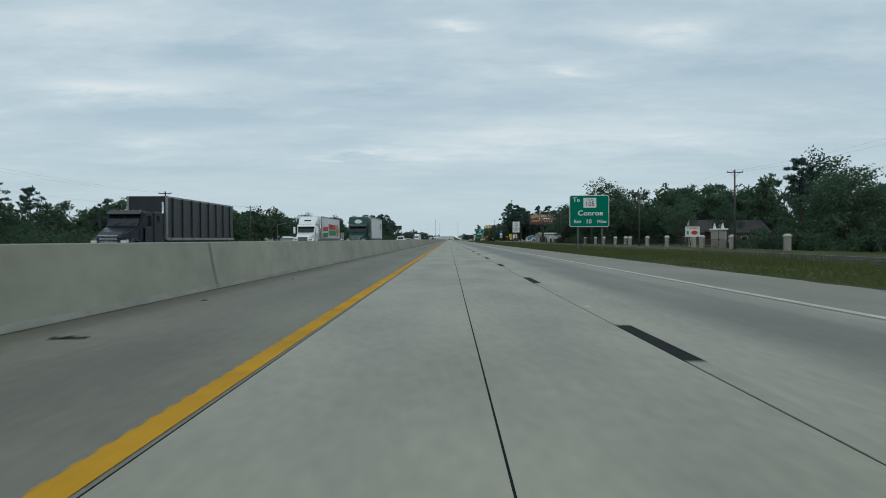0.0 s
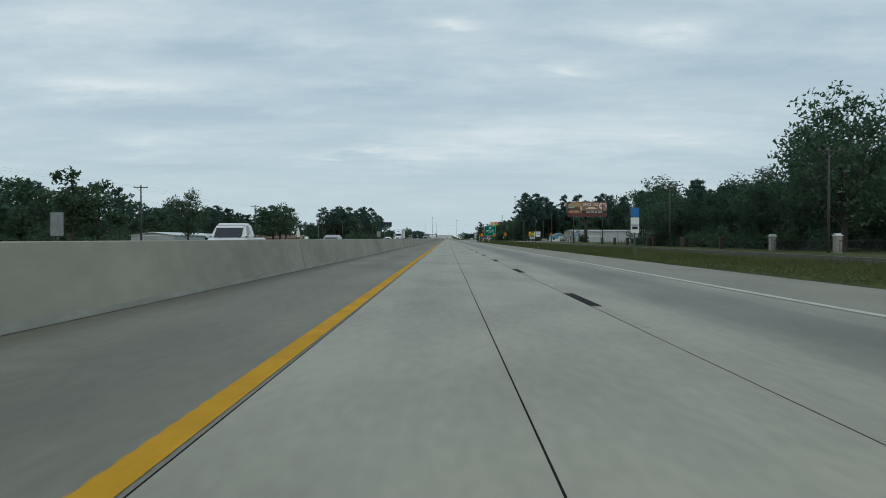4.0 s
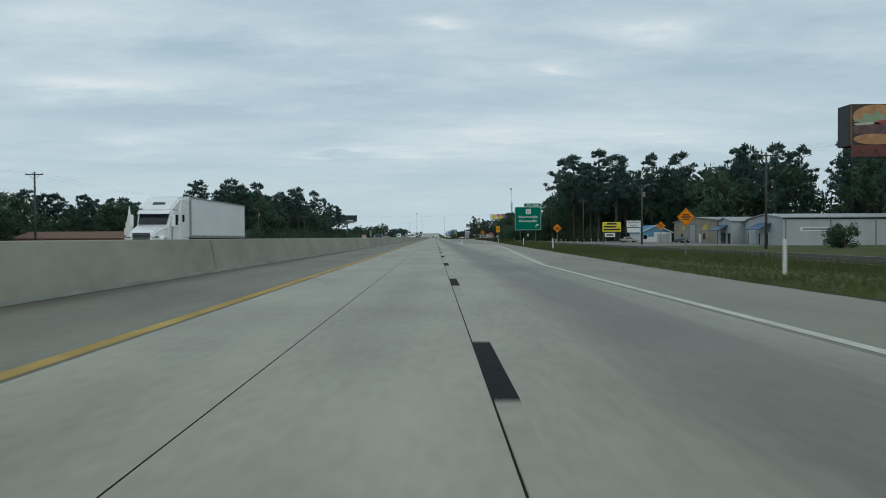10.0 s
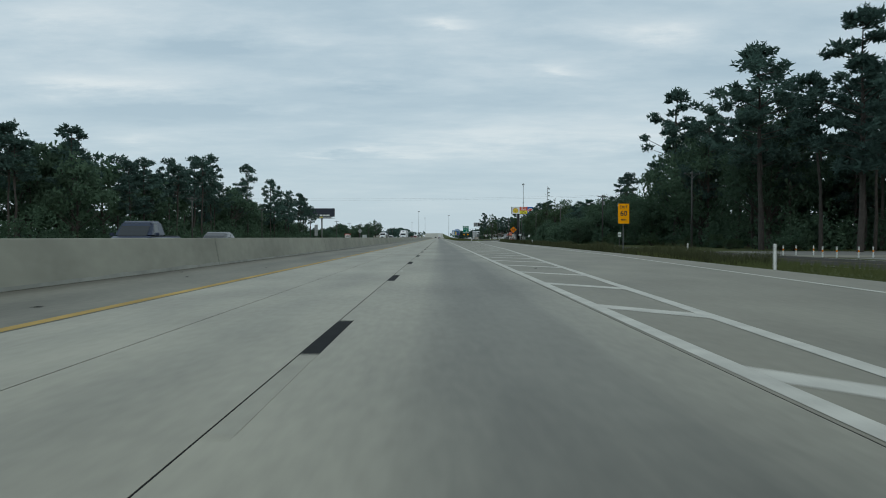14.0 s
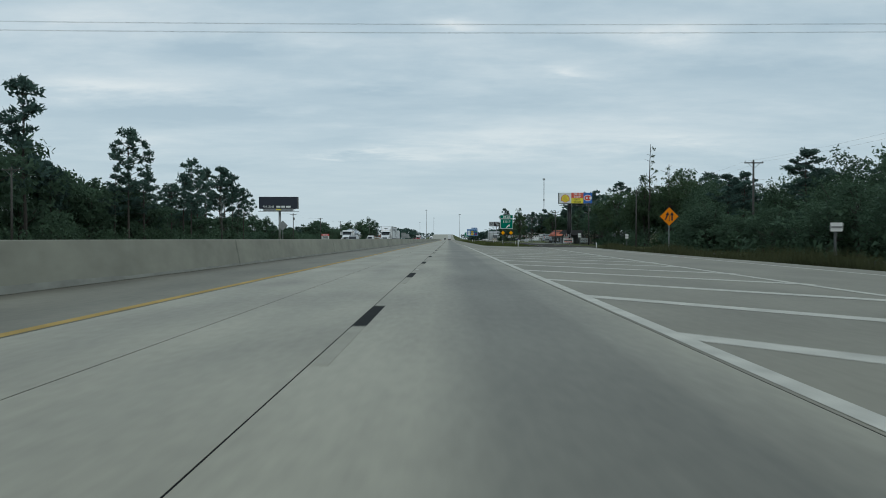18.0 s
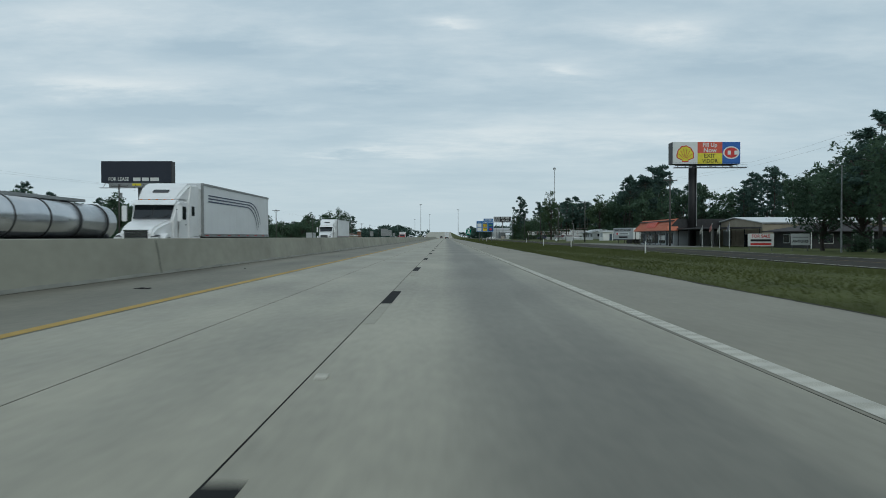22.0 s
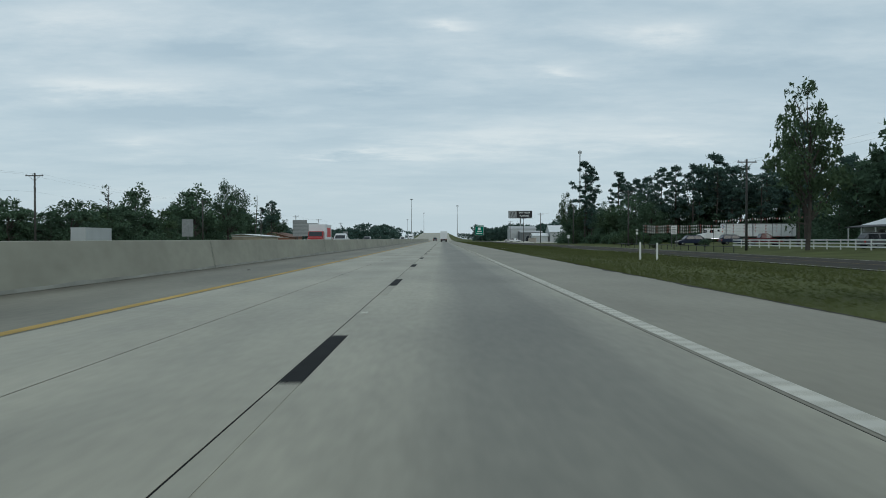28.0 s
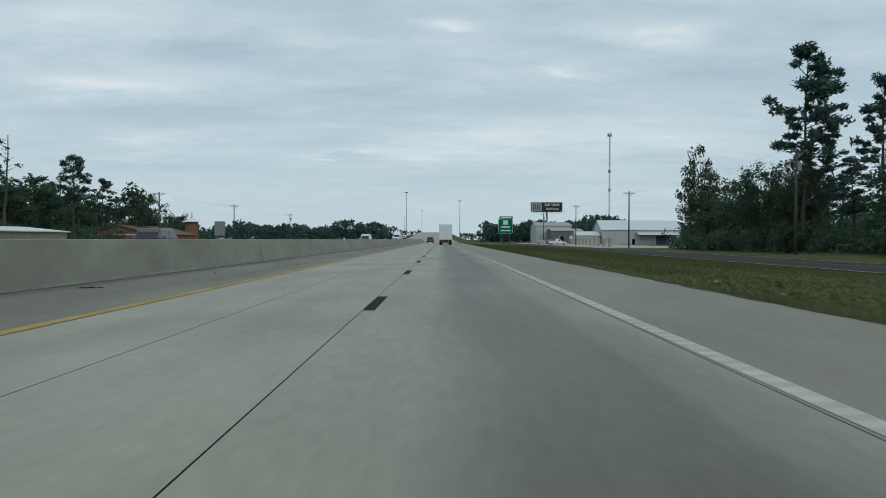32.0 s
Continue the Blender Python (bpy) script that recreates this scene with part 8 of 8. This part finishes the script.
truck_white = paint("truck_white", (0.79, 0.80, 0.80))
truck_green = paint("truck_green", (0.004, 0.050, 0.042))
truck_navy = paint("truck_navy", (0.006, 0.010, 0.020))
box_white = material("trailer_white", (0.68, 0.70, 0.71), 0.45, 0.0, vary=0.08, scale=0.5, stretch=(1, 0.3, 1))
tarp_black = material("black_tarpaulin", (0.014, 0.017, 0.021), 0.45, 0.0, vary=0.5, scale=0.9, fine=4.0, bump=0.8, stretch=(1, 2.2, 0.4))
steel_tank = material("polished_tank", (0.55, 0.57, 0.59), 0.25, 0.9, vary=0.12, scale=0.8)

semi_truck(Matrix.Translation((-22.4, 45.5, 0)), truck_navy, tarp_black, "dark blue truck pulling a black tarpaulin covered trailer", "tarp", deflector=False)
tk = semi_truck(Matrix.Translation((-19.6, 91.5, 0)), truck_white, box_white, "white truck with a painted food advertising trailer", "box", day_cab=True)
part("reefer_unit", bevelled(box_bm(-0.95, 0.95, 5.3, 5.98, 2.9, 4.0), 0.08), truck_white, tk)
for k, (z0, z1, mt) in enumerate(((2.5, 3.2, logo_red), (1.7, 2.4, logo_lime))):
    part("painted_stripe", prism_bm([(7.0, z0 - 0.3), (7.0, z0 + 0.25), (11.0, z0 + 0.35), (11.0, z0 - 0.2)], "x", 1.314, 1.322), mt, tk)
    for j in range(7):
        part("painted_block", box_bm(1.315, 1.325, 11.4 + 0.95 * j, 12.15 + 0.95 * j, z0, z1), mt, tk)
part("painted_oval", prism_bm([(19.5 + 1.2 * math.cos(a), 2.4 + 0.9 * math.sin(a)) for a in np.linspace(0, 6.28, 20)[:-1]], "x", 1.315, 1.325), crust, tk)
tk = semi_truck(Matrix.Translation((-13.5, 93.5, 0)), truck_green, box_white, "dark green truck pulling a plain white trailer", "box", steep=True)
part("fairing_badge", prism_bm([(0.46 * math.cos(a), 3.38 + 0.26 * math.sin(a)) for a in np.linspace(0, 6.28, 24)[:-1]], "y", 2.74, 2.80), truck_white, tk)
part("trailer_mark", box_bm(1.315, 1.325, 18.4, 20.2, 2.6, 3.4), galv, tk)
semi_truck(Matrix.Translation((-19.3, 405.0, 0)), truck_white, box_white, "white truck with green trim and white trailer", "box")
stripe_blue = material("dark_blue_stripe", (0.02, 0.035, 0.09), 0.5, vary=0.1)
tk = semi_truck(Matrix.Translation((-13.7, 823.2, 0)), truck_white, box_white, "white truck with dark striped white trailer", "box")
for k in range(3):
    zt = 3.5 - 0.17 * k
    bend = [(16.2 - 0.35 * k + (3.0 - 0.1 * k) * math.sin(a), zt - 1.7 * (1 - math.cos(a))) for a in np.linspace(0, 1.45, 9)]
    run = [(7.0, zt)] + bend
    part("painted_stripe", prism_bm([(y, z) for y, z in run] + [(y - 0.05 * (n > 0), z - 0.07) for n, (y, z) in reversed(list(enumerate(run)))], "x", 1.314, 1.322), stripe_blue, tk)
semi_truck(Matrix.Translation((-22.0, 817.0, 0)), truck_white, steel_tank, "white truck pulling a polished steel tank trailer", "tank", deflector=False)
semi_truck(Matrix.Translation((-18.3, 909.0, 0)), truck_white, box_white, "white sleeper truck pulling a white trailer", "box")
tagged(semi_truck(pose(58, 1172, ground_z(64, 1172), 0, 0, -90), truck_white, box_white, "white truck with a long white trailer parked behind the lot", "box", deflector=False), group="parked trucks")
semi_truck(Matrix.Translation((-17.1, 1450.0, 0)), truck_white, box_white, "distant white truck with a white trailer", "box")


def tumble(bm, z0, z1, k):
    """Leans the sides in towards the roof."""
    for v in bm.verts:
        v.co.x *= 1 - (1 - k) * min(1.0, max(0.0, (v.co.z - z0) / (z1 - z0)))
    return bm


def car(m, kind, mat, label, group="", name=None):
    """Car with its nose at -y. kind: sedan, suv, pickup or van."""
    L, W, H = {"sedan": (4.7, 1.8, 1.45), "suv": (4.7, 1.9, 1.75), "pickup": (5.8, 2.0, 1.9), "van": (5.3, 2.0, 2.05)}[kind]
    ob = thing(name or {"sedan": "sedan_car", "suv": "suv_car", "pickup": "pickup_truck", "van": "van"}[kind], m, label, "car" if kind in ("sedan", "suv") else kind, group)
    h = W / 2
    belt = {"sedan": 0.92, "suv": 1.05, "pickup": 1.15, "van": 1.15}[kind]
    f = -L / 2
    body = [(f, 0.35), (f, 0.62), (f + 0.12, 0.75), (f + L * 0.24, belt - 0.06), (f + L * 0.27, belt), (L / 2 - 0.12, belt + 0.02), (L / 2, belt - 0.12), (L / 2, 0.4)]
    part("body", bevelled(prism_bm(body, "x", -h, h), 0.09, 3), mat, ob)
    c0, c1, c2, c3 = {"sedan": (0.26, 0.42, 0.72, 0.88), "suv": (0.24, 0.37, 0.90, 0.98), "pickup": (0.27, 0.38, 0.58, 0.62), "van": (0.12, 0.30, 0.96, 0.99)}[kind]
    cab = [(f + L * c0, belt - 0.03), (f + L * c1, H - 0.05), (f + L * (c1 + 0.04), H), (f + L * c2, H), (f + L * c3, belt - 0.03)]
    roof = part("roof", tumble(bevelled(prism_bm(cab, "x", -h * 0.92, h * 0.92), 0.10, 3), belt, H, 0.80), mat, ob)
    part("windshield", prism_bm([(f + L * c0 - 0.02, belt + 0.02), (f + L * c1 - 0.025, H - 0.1), (f + L * c1 + 0.02, H - 0.1), (f + L * c0 + 0.03, belt + 0.02)], "x", -h * 0.70, h * 0.70), dark_glass, ob)
    part("rear_window", prism_bm([(f + L * c3 + 0.02, belt + 0.06), (f + L * c2 + 0.03, H - 0.1), (f + L * c2 - 0.02, H - 0.1), (f + L * c3 - 0.03, belt + 0.06)], "x", -h * 0.72, h * 0.72), dark_glass, ob)
    for sg in (-1, 1):
        mid = (c1 + c2) / 2
        for ua, ub in ((c1 + 0.005, mid - 0.015), (mid + 0.015, c2 - 0.01)):
            if kind == "pickup" and ua > mid:
                continue
            pts = [(f + L * ua - (0.22 if ua < mid else 0), belt + 0.03), (f + L * ua + 0.03, H - 0.12), (f + L * ub, H - 0.12), (f + L * ub + (0.15 if ua > mid else 0), belt + 0.03)]
            part("side_window", tumble(prism_bm(pts, "x", sg * h * 0.92, sg * (h * 0.92 + 0.012)), belt, H, 0.80), dark_glass, ob)
        part("headlight", bevelled(box_bm(sg * (h - 0.3) - 0.18, sg * (h - 0.3) + 0.18, f - 0.02, f + 0.1, 0.58, 0.72), 0.02), lamp_glass, ob)
        part("tail_light", bevelled(box_bm(sg * (h - 0.16) - 0.12, sg * (h - 0.16) + 0.12, L / 2 - 0.08, L / 2 + 0.02, belt - 0.38, belt - 0.14), 0.02), tail_red, ob)
        part("mirror", bevelled(box_bm(sg * (h + 0.1) - 0.1, sg * (h + 0.1) + 0.1, f + L * c0 + 0.25, f + L * c0 + 0.37, belt, belt + 0.17), 0.03), mat, ob)
        for yy in (f + 0.9, L / 2 - 0.95):
            wheel(ob, sg * (h - 0.14), yy, 0.34 if kind != "pickup" else 0.39, 0.24, chrome)
    part("front_bumper", bevelled(box_bm(-h * 0.96, h * 0.96, f - 0.06, f + 0.1, 0.32, 0.52), 0.03), dark_steel if kind != "pickup" else chrome, ob)
    part("rear_bumper", bevelled(box_bm(-h * 0.96, h * 0.96, L / 2 - 0.08, L / 2 + 0.07, 0.38, 0.58), 0.03), dark_steel if kind != "pickup" else chrome, ob)
    part("grille", box_bm(-0.5, 0.5, f - 0.015, f + 0.03, 0.52, 0.68), dark_steel, ob)
    if kind in ("suv", "van"):
        for sg in (-1, 1):
            part("roof_rail", bevelled(box_bm(sg * h * 0.60 - 0.02, sg * h * 0.60 + 0.02, f + L * (c1 + 0.08), f + L * (c2 - 0.06), H + 0.02, H + 0.06), 0.012), dark_steel, roof)
            for yy in (f + L * (c1 + 0.09), f + L * (c2 - 0.08)):
                part("rail_foot", box_bm(sg * h * 0.60 - 0.02, sg * h * 0.60 + 0.02, yy, yy + 0.06, H - 0.03, H + 0.03), dark_steel, roof)
    if kind == "pickup":
        part("bed_floor", box_bm(-h * 0.85, h * 0.85, L * 0.13, L * 0.48, belt - 0.02, belt + 0.035), dark_steel, ob)
    return ob


silver = paint("car_silver", (0.38, 0.39, 0.40))
white_car = paint("car_white", (0.68, 0.69, 0.69))
grey_car = paint("car_grey", (0.11, 0.115, 0.12))
navy_car = paint("car_navy", (0.02, 0.03, 0.06))
red_car = paint("car_red", (0.30, 0.02, 0.02))
maroon_car = paint("car_maroon", (0.09, 0.014, 0.014))
teal_car = paint("car_teal", (0.03, 0.07, 0.08))
tan_car = paint("car_tan", (0.40, 0.385, 0.345))
ON = "oncoming cars"
for x, y, kd, mt, lb in [(-13.5, 538, "pickup", navy_car, "dark blue pickup truck with chrome bumpers"), (-13.5, 551, "sedan", grey_car, "dark grey sedan behind the pickup"),
                         (-13.5, 181, "pickup", white_car, "white pickup truck in the inner lane"), (-13.6, 216, "sedan", silver, "silver sedan in the inner lane"),
                         (-17.2, 333, "sedan", white_car, "white sedan in the far lanes"),
                         (-16.6, 787, "suv", silver, "silver estate car with roof rails"), (-22.0, 872, "van", white_car, "white panel van in the outer lane"),
                         (-13.5, 1113, "pickup", white_car, "white pickup truck with a roof light"), (-17.2, 1190, "suv", grey_car, "grey family car in the far lanes"),
                         (-22, 1172, "suv", red_car, "dull red sport utility car"), (-13.5, 1290, "van", white_car, "white minibus far along the road")]:
    car(Matrix.Translation((x, y, 0)), kd, mt, lb, ON)
# traffic ahead, seen from behind
car(pose(-1.85, 1347, 0, 0, 0, 180), "suv", grey_car, "dark grey car driving along the inner lane")
car(pose(2.6, 1440, 0, 0, 0, 180), "sedan", red_car, "small dark red car far ahead")
# parked cars
for x, y, rz, kd, mt, lb in [(50.5, 555, 100, "sedan", tan_car, "beige sedan parked beside the trade sign"), (56.3, 530, 5, "sedan", teal_car, "grey green sedan parked on the gravel lot"),
                             (45.3, 1137, -88, "suv", navy_car, "dark blue minivan parked at the car lot"), (53, 1137, 92, "suv", navy_car, "dark blue minivan parked nose to the trailer"),
                             (52.5, 1123, 88, "pickup", maroon_car, "dark red pickup parked behind the white fence"),
                             (49.5, 1085, 95, "suv", grey_car, "dark car parked behind the white fence"), (51, 1079, 95, "sedan", white_car, "white car parked behind the fence"),
                             (38, 1385, 90, "pickup", white_car, "white pickup parked by the metal buildings"), (39, 1400, 95, "suv", navy_car, "dark car parked by the metal buildings"),
                             (37, 1412, 90, "sedan", silver, "silver sedan parked by the metal buildings")]:
    car(pose(x, y, ground_z(x, y) + 0.02, 0, 0, rz), kd, mt, lb, "parked cars")

# box truck ahead in the right lane, seen from behind
ob = thing("box_truck", (1.95, 1288, 0), "white box truck driving along the outer lane", "truck")
bx = part("cargo_box", box_bm(-1.25, 1.25, 0, 7.2, 1.0, 3.95, bevel=0.03), box_white, ob)
part("roller_door", box_bm(-1.1, 1.1, -0.03, 0.0, 1.12, 3.7), truck_white, bx)
for k in range(7):
    part("door_slat", box_bm(-1.08, 1.08, -0.05, -0.03, 1.2 + 0.36 * k, 1.5 + 0.36 * k), box_white, bx)
part("bumper", box_bm(-1.2, 1.2, -0.15, 0.0, 0.45, 0.65), dark_steel, ob)
part("chassis", box_bm(-0.5, 0.5, 0, 9.2, 0.6, 1.0), dark_steel, ob)
part("cab", bevelled(prism_bm([(7.5, 0.6), (7.5, 2.6), (8.9, 2.6), (9.4, 1.7), (9.9, 1.5), (9.9, 0.6)], "x", -1.1, 1.1), 0.08), truck_white, ob)
for sg in (-1, 1):
    part("tail_light", box_bm(sg * 0.95 - 0.14, sg * 0.95 + 0.14, -0.17, -0.14, 0.68, 0.86), tail_red, ob)
    wheel(ob, sg * 0.9, 1.9, 0.5, 0.5, chrome)
    wheel(ob, sg * 0.98, 8.6, 0.5, 0.3, chrome)
    part("mud_flap", box_bm(sg * 0.9 - 0.3, sg * 0.9 + 0.3, 1.1, 1.13, 0.15, 0.7), rubber, ob)
# red cab delivery truck on the other carriageway
ob = thing("delivery_truck", (-17.4, 1113, 0), "red cab delivery truck with a white box", "truck")
part("cab", bevelled(prism_bm([(0, 0.55), (0.0, 1.2), (0.7, 1.45), (1.2, 2.25), (2.3, 2.25), (2.3, 0.55)], "x", -1.1, 1.1), 0.08), red_car, ob)
part("windshield", prism_bm([(0.7, 1.5), (0.68, 1.5), (1.11, 2.16), (1.15, 2.16)], "x", -0.95, 0.95), dark_glass, ob)
bx = part("cargo_box", box_bm(-1.25, 1.25, 2.4, 8.6, 1.0, 3.3, bevel=0.03), box_white, ob)
part("painted_panel", box_bm(1.25, 1.27, 4.2, 7.6, 1.4, 2.8), logo_red, bx)
part("chassis", box_bm(-0.5, 0.5, 0.5, 8.4, 0.55, 1.0), dark_steel, ob)
for sg in (-1, 1):
    part("headlight", box_bm(sg * 0.8 - 0.2, sg * 0.8 + 0.2, -0.03, 0.05, 0.85, 1.05), lamp_glass, ob)
    wheel(ob, sg * 0.95, 1.1, 0.48, 0.3, chrome)
    wheel(ob, sg * 0.92, 6.8, 0.48, 0.5, chrome)
